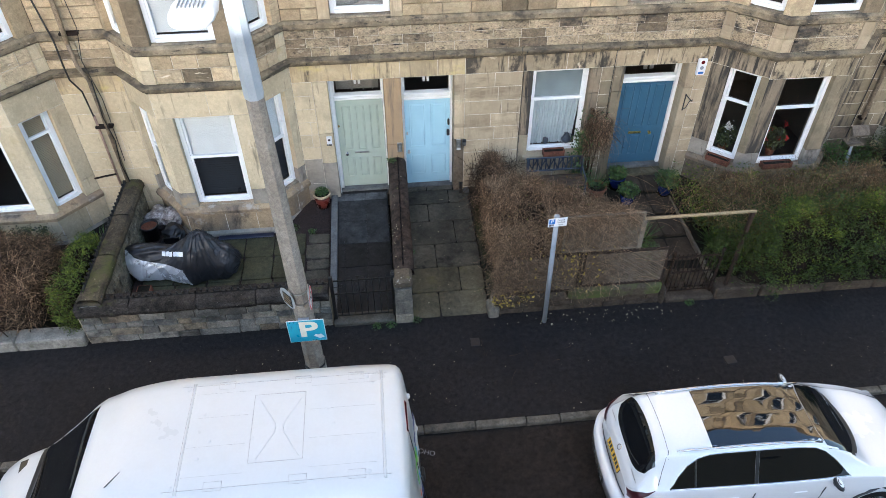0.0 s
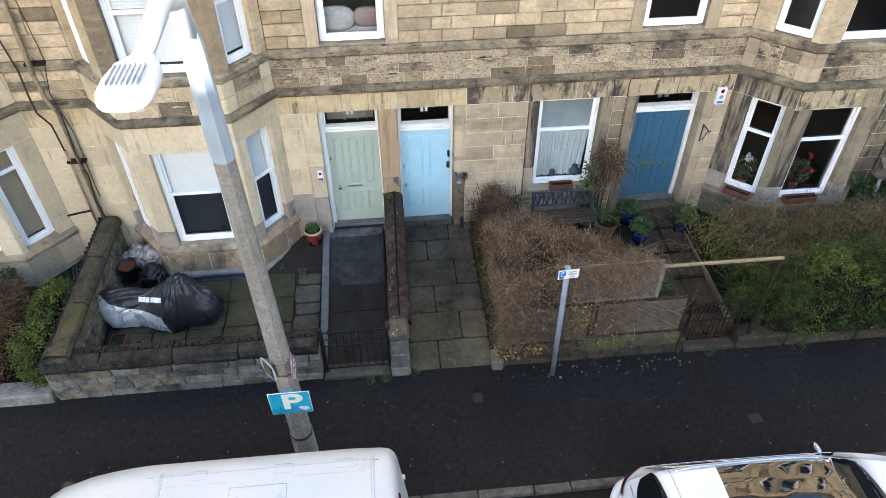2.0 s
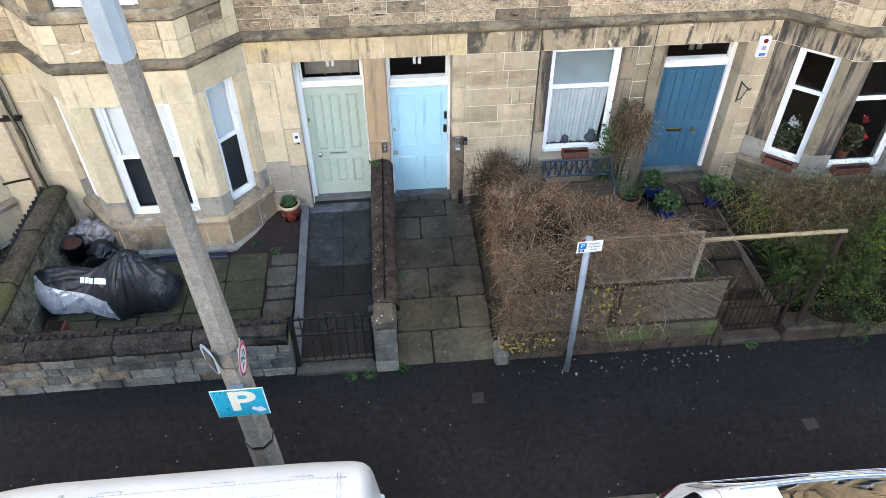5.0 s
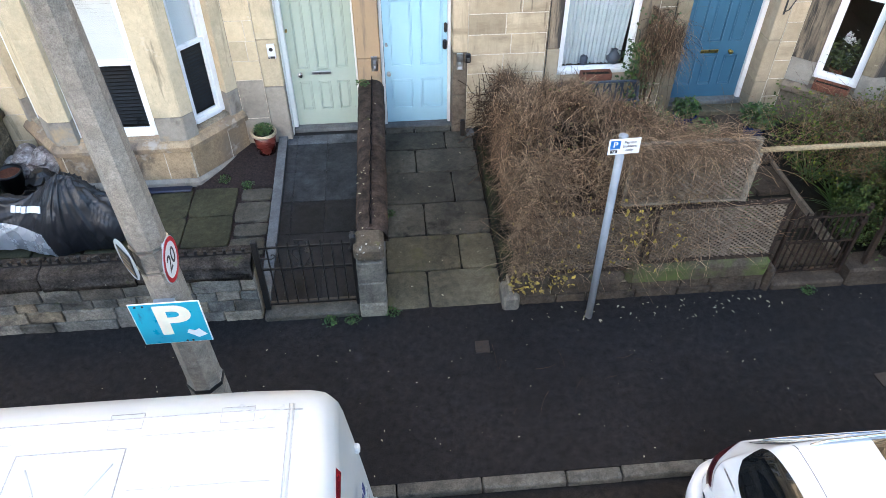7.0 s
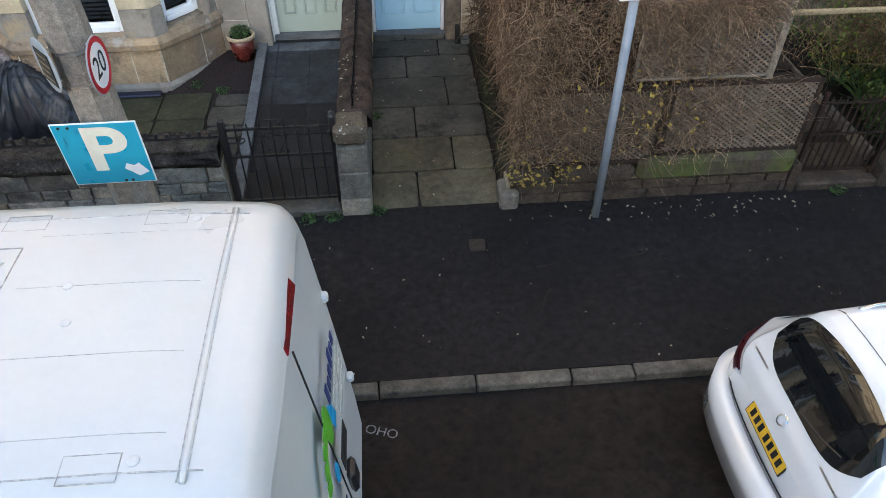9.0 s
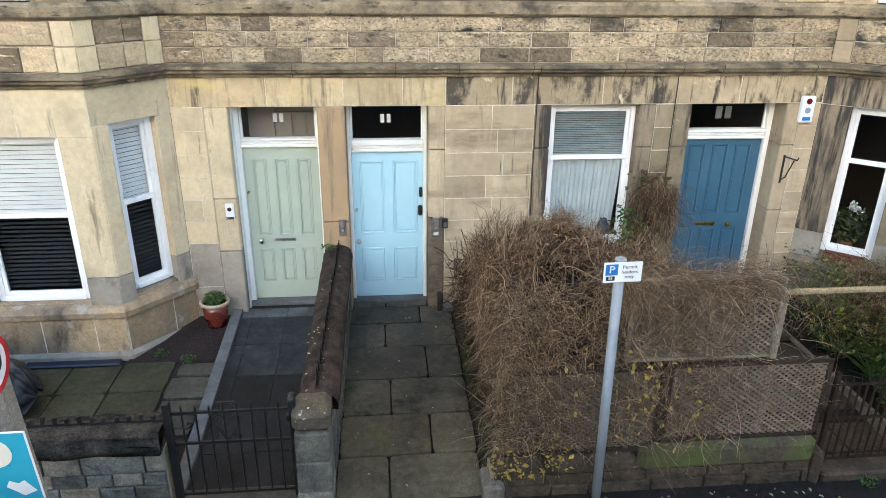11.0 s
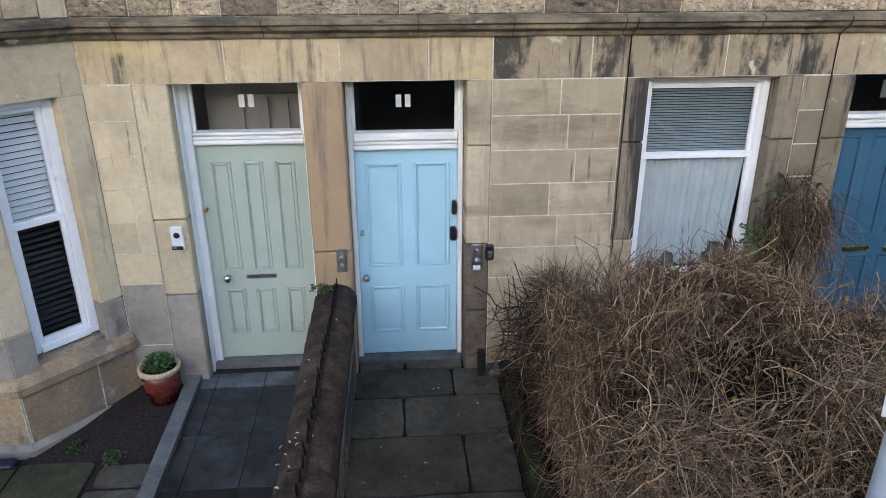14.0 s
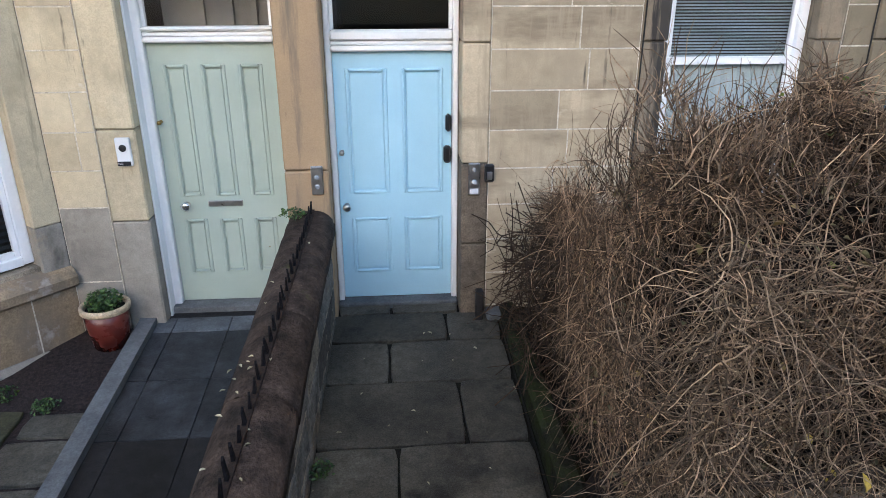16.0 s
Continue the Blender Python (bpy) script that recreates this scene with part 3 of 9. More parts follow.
# ---- mesh tools ----
class G:
    """Collects points and faces of one mesh."""

    def __init__(self):
        self.v, self.f = [], []

    def add(self, vs, fs):
        n = len(self.v)
        self.v += [tuple(p) for p in vs]
        self.f += [tuple(i + n for i in q) for q in fs]
        return self

    def box(self, x0, x1, y0, y1, z0, z1, c=0.0):
        """A box, its edges chamfered by c."""
        if c <= 0:
            vs = [(x, y, z) for x in (x0, x1) for y in (y0, y1) for z in (z0, z1)]
            return self.add(vs, [(0, 1, 3, 2), (4, 6, 7, 5), (0, 4, 5, 1), (2, 3, 7, 6), (0, 2, 6, 4), (1, 5, 7, 3)])
        c = min(c, (x1 - x0) * 0.45, (y1 - y0) * 0.45, (z1 - z0) * 0.45)
        vs, ids = [], {}
        for a, X in ((0, x0), (1, x1)):
            for b, Y in ((0, y0), (1, y1)):
                for d, Z in ((0, z0), (1, z1)):
                    dx, dy, dz = c * (1 - 2 * a), c * (1 - 2 * b), c * (1 - 2 * d)
                    ids[a, b, d] = len(vs)
                    vs += [(X, Y + dy, Z + dz), (X + dx, Y, Z + dz), (X + dx, Y + dy, Z)]
        fs = []
        o = (0, 1)
        for a in o:
            fs.append([ids[a, 0, 0], ids[a, 1, 0], ids[a, 1, 1], ids[a, 0, 1]])
            fs.append([ids[0, a, 0] + 1, ids[1, a, 0] + 1, ids[1, a, 1] + 1, ids[0, a, 1] + 1])
            fs.append([ids[0, 0, a] + 2, ids[1, 0, a] + 2, ids[1, 1, a] + 2, ids[0, 1, a] + 2])
            for b in o:
                fs.append([ids[a, b, 0], ids[a, b, 1], ids[a, b, 1] + 1, ids[a, b, 0] + 1])
                fs.append([ids[a, 0, b], ids[a, 1, b], ids[a, 1, b] + 2, ids[a, 0, b] + 2])
                fs.append([ids[0, a, b] + 1, ids[1, a, b] + 1, ids[1, a, b] + 2, ids[0, a, b] + 2])
                for d in o:
                    k = ids[a, b, d]
                    fs.append([k, k + 1, k + 2])
        mid = Vector(((x0 + x1) / 2, (y0 + y1) / 2, (z0 + z1) / 2))
        out = []
        for q in fs:
            p = [Vector(vs[i]) for i in q]
            nrm = (p[1] - p[0]).cross(p[2] - p[0])
            cen = sum(p, Vector()) / len(p)
            out.append(q if nrm.dot(cen - mid) > 0 else q[::-1])
        return self.add(vs, out)

    def tube(self, path, radius, n=8, cap=True):
        """A round bar along a path; radius is one number or one for each point."""
        path = [Vector(p) for p in path]
        rad = radius if isinstance(radius, (list, tuple)) else [radius] * len(path)
        ref = Vector((0, 0, 1)) if abs((path[1] - path[0]).normalized().z) < 0.9 else Vector((1, 0, 0))
        vs, fs = [], []
        for i, p in enumerate(path):
            d = (path[min(i + 1, len(path) - 1)] - path[max(i - 1, 0)]).normalized()
            a = d.cross(ref).normalized()
            b = a.cross(d).normalized()
            for k in range(n):
                t = 2 * math.pi * (k + 0.5) / n
                vs.append(p + (a * math.cos(t) + b * math.sin(t)) * rad[i])
        for i in range(len(path) - 1):
            for k in range(n):
                k2 = (k + 1) % n
                fs.append((i * n + k, i * n + k2, (i + 1) * n + k2, (i + 1) * n + k))
        if cap:
            fs.append(tuple(range(n))[::-1])
            fs.append(tuple((len(path) - 1) * n + k for k in range(n)))
        return self.add(vs, fs)

    def lathe(self, prof, n=20, at=(0, 0, 0), close=True):
        """Turns a profile of (radius, height) about the upright axis."""
        vs, fs = [], []
        for r, z in prof:
            for k in range(n):
                t = 2 * math.pi * k / n
                vs.append((at[0] + r * math.cos(t), at[1] + r * math.sin(t), at[2] + z))
        for i in range(len(prof) - 1):
            for k in range(n):
                k2 = (k + 1) % n
                fs.append((i * n + k, i * n + k2, (i + 1) * n + k2, (i + 1) * n + k))
        if close:
            fs.append(tuple(range(n))[::-1])
            fs.append(tuple((len(prof) - 1) * n + k for k in range(n)))
        return self.add(vs, fs)

    def sweep(self, prof, path, cap=True):
        """Carries a profile of (outward, height) along a level path of (x, y); outward is to the right of the way."""
        vs, fs, n = [], [], len(prof)
        path = [Vector(p) for p in path]
        for i, p in enumerate(path):
            d0 = (path[i] - path[i - 1]).normalized() if i else (path[1] - path[0]).normalized()
            d1 = (path[i + 1] - path[i]).normalized() if i < len(path) - 1 else d0
            n0, n1 = Vector((d0.y, -d0.x)), Vector((d1.y, -d1.x))
            m = (n0 + n1).normalized()
            m = m / max(m.dot(n0), 0.3)
            for o, z in prof:
                vs.append((p.x + m.x * o, p.y + m.y * o, z))
        for i in range(len(path) - 1):
            for k in range(n):
                k2 = (k + 1) % n
                fs.append((i * n + k, (i + 1) * n + k, (i + 1) * n + k2, i * n + k2))
        if cap:
            fs.append(tuple(range(n)))
            fs.append(tuple((len(path) - 1) * n + k for k in range(n))[::-1])
        return self.add(vs, fs)

    def prism(self, pts, z0, z1):
        n = len(pts)
        vs = [(x, y, z0) for x, y in pts] + [(x, y, z1) for x, y in pts]
        fs = [tuple(range(n))[::-1], tuple(range(n, 2 * n))] + [(i, (i + 1) % n, n + (i + 1) % n, n + i) for i in range(n)]
        return self.add(vs, fs)

    def grid(self, rows, close=False):
        """A sheet through rows of points, all of one length."""
        n = len(rows[0])
        fs = []
        for i in range(len(rows) - 1):
            for k in range(n if close else n - 1):
                k2 = (k + 1) % n
                fs.append((i * n + k, i * n + k2, (i + 1) * n + k2, (i + 1) * n + k))
        return self.add([p for r in rows for p in r], fs)

    def xf(self, m):
        self.v = [tuple(m @ Vector(p)) for p in self.v]
        return self


def part(name, g, material, parent=None, label="", smooth=False, at=None, mend=False, kind=""):
    """Links one mesh, under its thing if one is given."""
    me = bpy.data.meshes.new(name)
    me.from_pydata(g.v, [], g.f)
    if mend:
        bm = bmesh.new()
        bm.from_mesh(me)
        bmesh.ops.recalc_face_normals(bm, faces=bm.faces)
        bm.to_mesh(me)
        bm.free()
    me.materials.append(material)
    if smooth:
        me.polygons.foreach_set("use_smooth", [True] * len(me.polygons))
    ob = new(name, me)
    if at is not None:
        ob.matrix_basis = at if isinstance(at, Matrix) else Matrix.Translation(at)
    if parent is not None:
        ob.parent = parent
    return tagged(ob, label, kind=kind)


def mesh_np(name, verts, quads, material, parent=None, smooth=False):
    """A large mesh of quads straight from arrays."""
    me = bpy.data.meshes.new(name)
    me.vertices.add(len(verts))
    me.vertices.foreach_set("co", np.ascontiguousarray(verts, dtype=np.float32).ravel())
    q = np.ascontiguousarray(quads, dtype=np.int32)
    me.loops.add(q.size)
    me.loops.foreach_set("vertex_index", q.ravel())
    me.polygons.add(len(q))
    me.polygons.foreach_set("loop_start", np.arange(0, q.size, 4, dtype=np.int32))
    me.update(calc_edges=True)
    me.materials.append(material)
    if smooth:
        me.polygons.foreach_set("use_smooth", np.ones(len(q), dtype=bool))
    ob = new(name, me)
    if parent is not None:
        ob.parent = parent
    return ob


def thing(name, at=(0, 0, 0), label="", category="", group="", kind="", turn=0.0):
    ob = new(name)
    ob.empty_display_size = 0.1
    ob.matrix_basis = pose(*at, 0, 0, turn)
    return tagged(ob, label, category, group, kind)


def words(name, text, size, material, parent, m, depth=0.001, align="CENTER", squash=1.0, bold=0.0):
    """Flat lettering as a mesh, in the built-in font, at the pose m (x along the line, y up)."""
    cu = bpy.data.curves.new(name, "FONT")
    cu.offset = bold
    cu.body, cu.size, cu.extrude, cu.align_x, cu.align_y = text, size, depth, align, "CENTER"
    tmp = new(name + "_source", cu)
    me = bpy.data.meshes.new_from_object(tmp)
    bpy.data.objects.remove(tmp)
    me.materials.clear()
    me.materials.append(material)
    ob = new(name, me)
    ob.matrix_basis = m @ Matrix.Diagonal((squash, 1, 1, 1))
    ob.parent = parent
    return ob


rng = random.Random(7)
nrg = np.random.default_rng(11)

# ---- plan of the terrace ----
WALL = 11.0        # face of the house front
CORE = 0.03        # thickness of the facing stones
THICK = 0.34
Z_FRIEZE, Z_CORNICE, Z_ROCK, Z_BAND, Z_SILL = 2.9, 3.23, 3.38, 3.88, 4.04
BAY_OUT = 0.7
BAYS = [(-8.44, -7.81, -6.23, -5.6), (-4.51, -3.9, -2.28, -1.67), (6.0, 6.78, 8.33, 8.95), (9.95, 10.57, 12.15, 12.9)]   # x where each bay leaves the wall, turns, turns again, returns
BAY_SILL = (0.92, 0.86, 0.98, 0.98)
# ground-floor openings of each bay's three faces: (along the face from, to, bottom, top)
BAY_OPEN = {(0, 0): (0.22, 0.75, 0.92, 2.75), (0, 1): (0.27, 1.28, 0.92, 2.75), (0, 2): (0.1, 0.655, 0.91, 2.75),
            (1, 0): (0.09, 0.62, 0.88, 2.76), (1, 1): (0.265, 1.28, 0.86, 2.74), (1, 2): (0.19, 0.735, 0.89, 2.84),
            (2, 0): (0.33, 0.91, 1.03, 2.89), (2, 1): (0.32, 1.245, 0.98, 2.87), (2, 2): (0.2, 0.74, 1.0, 2.8),
            (3, 0): (0.2, 0.74, 1.0, 2.8), (3, 1): (0.3, 1.28, 0.98, 2.8), (3, 2): (0.18, 0.7, 1.0, 2.8)}
BAY_RAIL = (0.77, 0.53, 0.64, 0.64)   # height of the meeting rail as a share of the window


STOREY = 3.35
TOP = 4.04 + 3 * STOREY + 0.2


def facet(p0, p1):
    """Pose of a wall face from p0 to p1: x along it, y into the wall, z up."""
    d = Vector((p1[0] - p0[0], p1[1] - p0[1], 0))
    ang = math.degrees(math.atan2(d.y, d.x))
    return pose(p0[0], p0[1], 0, 0, 0, ang), d.length


def bay_line(n):
    x0, a, b, x1 = BAYS[n]
    return [(x0, WALL), (a, WALL - BAY_OUT), (b, WALL - BAY_OUT), (x1, WALL)]


def bay_faces(n):
    pts = bay_line(n)
    return list(zip(pts, pts[1:]))


def cells(u0, u1, z0, z1, holes):
    """The rectangle without its holes, as upright-run boxes."""
    zs = sorted({z0, z1, *[min(max(h[k], z0), z1) for h in holes for k in (2, 3)]})
    for za, zb in zip(zs, zs[1:]):
        if zb - za < 1e-4:
            continue
        zm, u = (za + zb) / 2, u0
        for h in sorted(h for h in holes if h[2] < zm < h[3]):
            if h[0] > u:
                yield u, min(h[0], u1), za, zb
            u = max(u, h[1])
        if u < u1:
            yield u, u1, za, zb


def wider(holes, d=0.02):
    """Openings grown a little, so that the core stands back from the dressed reveals."""
    return [(a - d, b + d, c - d, e + d) for a, b, c, e in holes]


def core_wall(g, frame_m, length, z0, z1, holes, y0=CORE, y1=THICK):
    holes = wider(holes)
    h = G()
    for a, b, c, d in cells(0, length, z0, z1, holes):
        h.box(a, b, y0, y1, c, d)
    h.xf(frame_m)
    g.add(h.v, h.f)


STONES = [0]


def face_stones(parent, m, u0, u1, z0, z1, high, lens, material, holes=(), name="stone_block", joint=0.011, proud=0.0, rough=0.0, rest=None, c=0.0015):
    """Courses of stones on a wall face; with rest, they join one mesh in place of being pieces."""
    if rest is None and u1 - u0 > 0.05:
        bed_g = G()
        for a, b, c0, d0 in cells(u0, u1, z0, z1, list(holes)):
            bed_g.box(a, b, (0.009 if rough else 0.0025) - proud, CORE - 0.002, c0, d0)
        part("mortar_bed", bed_g, mortar, parent, at=m)
    rows = max(1, round((z1 - z0) / high))
    hh = (z1 - z0) / rows
    for r in range(rows):
        za, zb = z0 + r * hh, z0 + (r + 1) * hh
        zm = (za + zb) / 2
        spans, u = [], u0
        for h in sorted(h for h in holes if h[2] < zm < h[3]):
            if h[0] > u + 0.02:
                spans.append((u, min(h[0], u1)))
            u = max(u, h[1])
        if u < u1 - 0.02:
            spans.append((u, u1))
        for a, b in spans:
            x = a
            while x < b - 1e-6:
                w = rng.uniform(*lens)
                e = x + w
                if b - e < lens[0] * 0.6:
                    e = b
                out = proud + (rng.uniform(0, rough) if rough else 0)
                g = (rest if rest is not None else G())
                if rough:
                    h = rocky(x + joint / 2, e - joint / 2, za + joint / 2, zb - joint / 2, out, rough)
                else:
                    h = G().box(x + joint / 2, e - joint / 2, -out, CORE + 0.01, za + joint / 2, zb - joint / 2, c)
                if rest is not None:
                    h.xf(m)
                    rest.add(h.v, h.f)
                else:
                    mid = ((x + e) / 2, 0, zm)
                    h.xf(Matrix.Translation((-mid[0], 0, -mid[2])))
                    part(name, h, material, parent, at=m @ Matrix.Translation(mid))
                    STONES[0] += 1
                x = e


def rocky(x0, x1, z0, z1, out, amp):
    """A rock-faced block: narrow margins at the joint, a rough tooled face."""
    g = G()
    nx = max(4, int((x1 - x0) / 0.034))
    nz = 6
    rows = []
    for i in range(nx + 1):
        row = []
        for k in range(nz + 1):
            edge = i in (0, nx) or k in (0, nz)
            y = 0.004 if edge else -out * 0.4 - rng.uniform(0.0, 0.85) * amp
            u = i / nx
            if 0 < i < nx:
                u = 0.02 + (i - 1) / (nx - 2) * 0.96 if nx > 2 else u
            w = (0, 0.06, 0.28, 0.5, 0.72, 0.94, 1)[k]
            row.append((x0 + (x1 - x0) * u, y, z0 + (z1 - z0) * w))
        rows.append(row)
    g.grid([r[::-1] for r in rows])
    g.box(x0, x1, 0.0041, CORE + 0.01, z0, z1)
    return g


# ---- setting: road, kerb, pavement, ground ----
def pave_z(y):
    """The pavement rises from the kerb to the garden walls."""
    return -0.025 + (y - 5.72) * 0.054


g = G()
g.box(-400, 400, -400, 5.6, -0.5, -0.1)
tagged(part("road", g, asphalt), "dark worn asphalt road with pale scuffs", "road", kind="structure")
g = G()
g.add([(-60, 5.72, -0.025), (60, 5.72, -0.025), (60, 7.95, pave_z(7.95)), (-60, 7.95, pave_z(7.95))], [(0, 1, 2, 3)])
g.add([(-60, 5.72, -0.4), (60, 5.72, -0.4), (60, 5.72, -0.025), (-60, 5.72, -0.025)], [(0, 1, 2, 3)])
tagged(part("pavement", g, tarmac), "damp black tarmac pavement with small pale spots", "pavement", kind="structure")
g = G()
g.box(-400, 400, 7.9, 400, -0.5, 0.0)
tagged(part("ground", g, soil), "bare damp soil under the front gardens", "ground", kind="structure")

kerb = thing("kerb", (0, 5.6, -0.02), "worn grey kerbstones along the pavement edge", "kerb", kind="structure")
x = -9.0
while x < 12.0:
    w = rng.choice([0.5, 0.52, 0.78, 0.8, 0.95])
    h = G().box(0.006, w - 0.006, 0.0, 0.122, -0.15, rng.uniform(-0.006, 0.004), 0.012)
    part("kerbstone", h, kerbstone, kerb, at=(x, rng.uniform(-0.006, 0.006), 0))
    x += w
g = G().box(-60, -9.01, 0, 0.12, -0.15, 0).box(12.2, 60, 0, 0.12, -0.15, 0)
part("far_kerb", g, kerbstone, kerb)

# the plain house fronts that close the far side of the street
# unseen; height set so they keep the low sun off the lower storeys
g = G().box(-90, 90, -34, -24, -0.1, 12.6)
tagged(part("wall_south", g, rock_rest), "plain sandstone house fronts across the street", "wall", kind="structure")
g = G().box(-60, 60, -24.0, -10.0, -0.1, 0.02)
tagged(part("pavement_far", g, tarmac), "pavement on the far side of the street", "pavement", kind="structure")

# ---- the house front ----
D57 = (-1.05, -0.06, 0.30, 2.9)
D58 = (0.26, 1.22, 0.28, 2.9)
W1 = (2.67, 3.74, 1.08, 2.88)
D59 = (4.38, 5.57, 0.45, 2.92)
X_MID, X_EAST = BAYS[1][3], BAYS[2][0]     # the flat front between two bays
front = G()
UP = [(-0.86, 0.14), (4.19, 5.21), (14.2, 15.2), (18.6, 19.6)]

spans = [(-30.0, BAYS[0][0]), (BAYS[0][3], BAYS[1][0]), (X_MID, X_EAST), (BAYS[2][3], BAYS[3][0]), (BAYS[3][3], 30.0)]
upper_holes = []
for s in range(3):
    zb = 4.09 + s * STOREY
    for a, b in UP:
        upper_holes.append((a, b, zb, zb + 1.75))
for a, b in spans:
    m = pose(0, WALL, 0)
    holes = [h for h in (D57, D58, W1, D59, *upper_holes) if a < h[0] < b]
    h2 = G()
    for u, v, c, d in cells(a, b, -0.1, TOP, wider(holes)):
        h2.box(u, v, CORE, THICK, c, d)
    h2.xf(m)
    front.add(h2.v, h2.f)
BAY_WIN_F = {}
for n in range(4):
    for k, (p0, p1) in enumerate(bay_faces(n)):
        m, ln = facet(p0, p1)
        u0, u1, z0, z1 = BAY_OPEN[n, k]
        holes = [(u0, u1, z0, z1)] + [(u0, u1, 4.05 + s * STOREY, 5.85 + s * STOREY) for s in range(3)]
        BAY_WIN_F[n, k] = (m, ln, holes)
        core_wall(front, m, ln, -0.1, TOP, holes)
wall_north = tagged(part("wall_north", front, mortar_dark), "buff sandstone tenement front with bays", "wall", kind="structure")

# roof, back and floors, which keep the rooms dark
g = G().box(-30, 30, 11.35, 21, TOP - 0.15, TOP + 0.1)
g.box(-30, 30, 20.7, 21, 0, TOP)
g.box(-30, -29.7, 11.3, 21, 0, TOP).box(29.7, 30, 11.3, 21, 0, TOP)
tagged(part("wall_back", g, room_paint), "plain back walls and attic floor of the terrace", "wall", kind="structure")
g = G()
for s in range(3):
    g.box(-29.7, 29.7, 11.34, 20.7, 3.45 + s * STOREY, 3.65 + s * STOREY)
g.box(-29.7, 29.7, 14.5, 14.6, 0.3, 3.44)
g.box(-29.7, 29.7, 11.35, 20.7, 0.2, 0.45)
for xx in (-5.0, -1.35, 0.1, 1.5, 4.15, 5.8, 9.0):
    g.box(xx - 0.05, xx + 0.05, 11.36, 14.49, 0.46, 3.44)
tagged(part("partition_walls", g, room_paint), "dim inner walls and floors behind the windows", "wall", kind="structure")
for n, (x0, a, b, x1) in enumerate(BAYS):
    g = G()
    ins = [(x0 + 0.36, 11.34), (a + 0.2, WALL - BAY_OUT + 0.38), (b - 0.2, WALL - BAY_OUT + 0.38), (x1 - 0.36, 11.34)]
    for s in range(3):
        g.prism(ins, 3.45 + s * STOREY, 3.65 + s * STOREY)
    g.prism(ins, 0.2, 0.45)
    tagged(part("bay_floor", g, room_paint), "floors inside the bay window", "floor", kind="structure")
roof = G()
roof.add([(-30, 10.7, TOP), (30, 10.7, TOP), (30, 16, TOP + 3.6), (-30, 16, TOP + 3.6), (-30, 21.2, TOP), (30, 21.2, TOP)],
         [(0, 1, 2, 3), (3, 2, 5, 4), (0, 3, 4), (1, 5, 2)])
tagged(part("roof", roof, slate), "slate roof over the terrace", "roof", kind="structure")

# stones of the ground floor, panel by panel
base = pose(0, WALL, 0)
near = wall_north
# margins round the openings
for u0, u1 in ((-1.32, -1.05), (-0.06, 0.26), (1.22, 1.42), (2.47, 2.67), (3.74, 3.94), (4.17, 4.38), (5.57, 5.76)):
    lo = 0.1
    zs = [lo, 0.9, 1.53, 2.38, 2.9] if u1 - u0 < 0.3 else [lo, 1.5, 2.9]
    if (u0, u1) == (-1.32, -1.05):
        zs = [lo, 1.15, 1.82, 2.9]
    for za, zb in zip(zs, zs[1:]):
        low = zb <= 1.16
        h = G().box(u0 - (u0 + u1) / 2 + 0.003, u1 - (u0 + u1) / 2 - 0.001, -0.004, THICK - 0.06, za - (za + zb) / 2 + 0.003, zb - (za + zb) / 2 - 0.003, 0.012)
        part("jamb_stone", h, cement_patch if low and u0 < -1 else rust_stone if u0 == -0.06 else soot_shade_stone if u0 == 1.22 and zb < 1.6 else buff_ashlar if u0 < -1 else streaked_ashlar if u0 in (2.47, 3.74) and zb > 1.6 else east_ashlar if 3 < u0 < 5 else ashlar, near, at=((u0 + u1) / 2, WALL, (za + zb) / 2))
# course panels
CH = 0.278
face_stones(near, base, X_MID, -1.32, 1.26, 2.93 - 0.03, CH, (0.2, 0.3), buff_ashlar)
face_stones(near, base, X_MID, -1.32, 0.1, 1.26, 0.6, (0.3, 0.4), cement_patch)
face_stones(near, base, 1.42, 2.47, 0.1, 1.49, CH, (0.38, 0.75), ashlar)
face_stones(near, base, 1.42, 2.47, 1.49, 2.9, CH, (0.38, 0.75), ashlar)
face_stones(near, base, 2.67, 3.74, 0.1, 1.0, CH, (0.4, 0.7), ashlar)
face_stones(near, base, 3.94, 4.17, 0.1, 2.9, CH, (0.3, 0.4), east_ashlar)
face_stones(near, base, 5.76, X_EAST, 0.1, 2.9, CH, (0.3, 0.4), ashlar)
face_stones(near, base, BAYS[0][3], BAYS[1][0], 0.1, 2.9, 0.42, (0.45, 0.86), buff_ashlar)
# dark stone low between the bays imitates the recess's deep shade
face_stones(near, base, BAYS[2][3], BAYS[3][0], 0.1, 1.3, CH, (0.3, 0.6), soot_shade_stone)
face_stones(near, base, BAYS[2][3], BAYS[3][0], 1.3, 2.9, CH, (0.3, 0.6), east_ashlar)
# lintels / frieze
for a, b, mt in ((BAYS[0][3], BAYS[1][0], frieze_stone), (X_MID, 1.42, frieze_stone), (1.42, 4.17, frieze_sooty), (4.17, X_EAST, frieze_sooty), (BAYS[2][3], BAYS[3][0], frieze_sooty)):
    face_stones(near, base, a, b, Z_FRIEZE, Z_CORNICE, 0.33, (0.55, 1.2), mt, name="frieze_block")
# reveals of the lintels
for o in (D57, D58, W1, D59):
    h = G().box(o[0] - 0.02, o[1] + 0.02, CORE + 0.012, THICK - 0.06, o[3] - 0.001, o[3] + 0.012)
    part("lintel_soffit", h, ashlar, near, at=(0, WALL, 0))
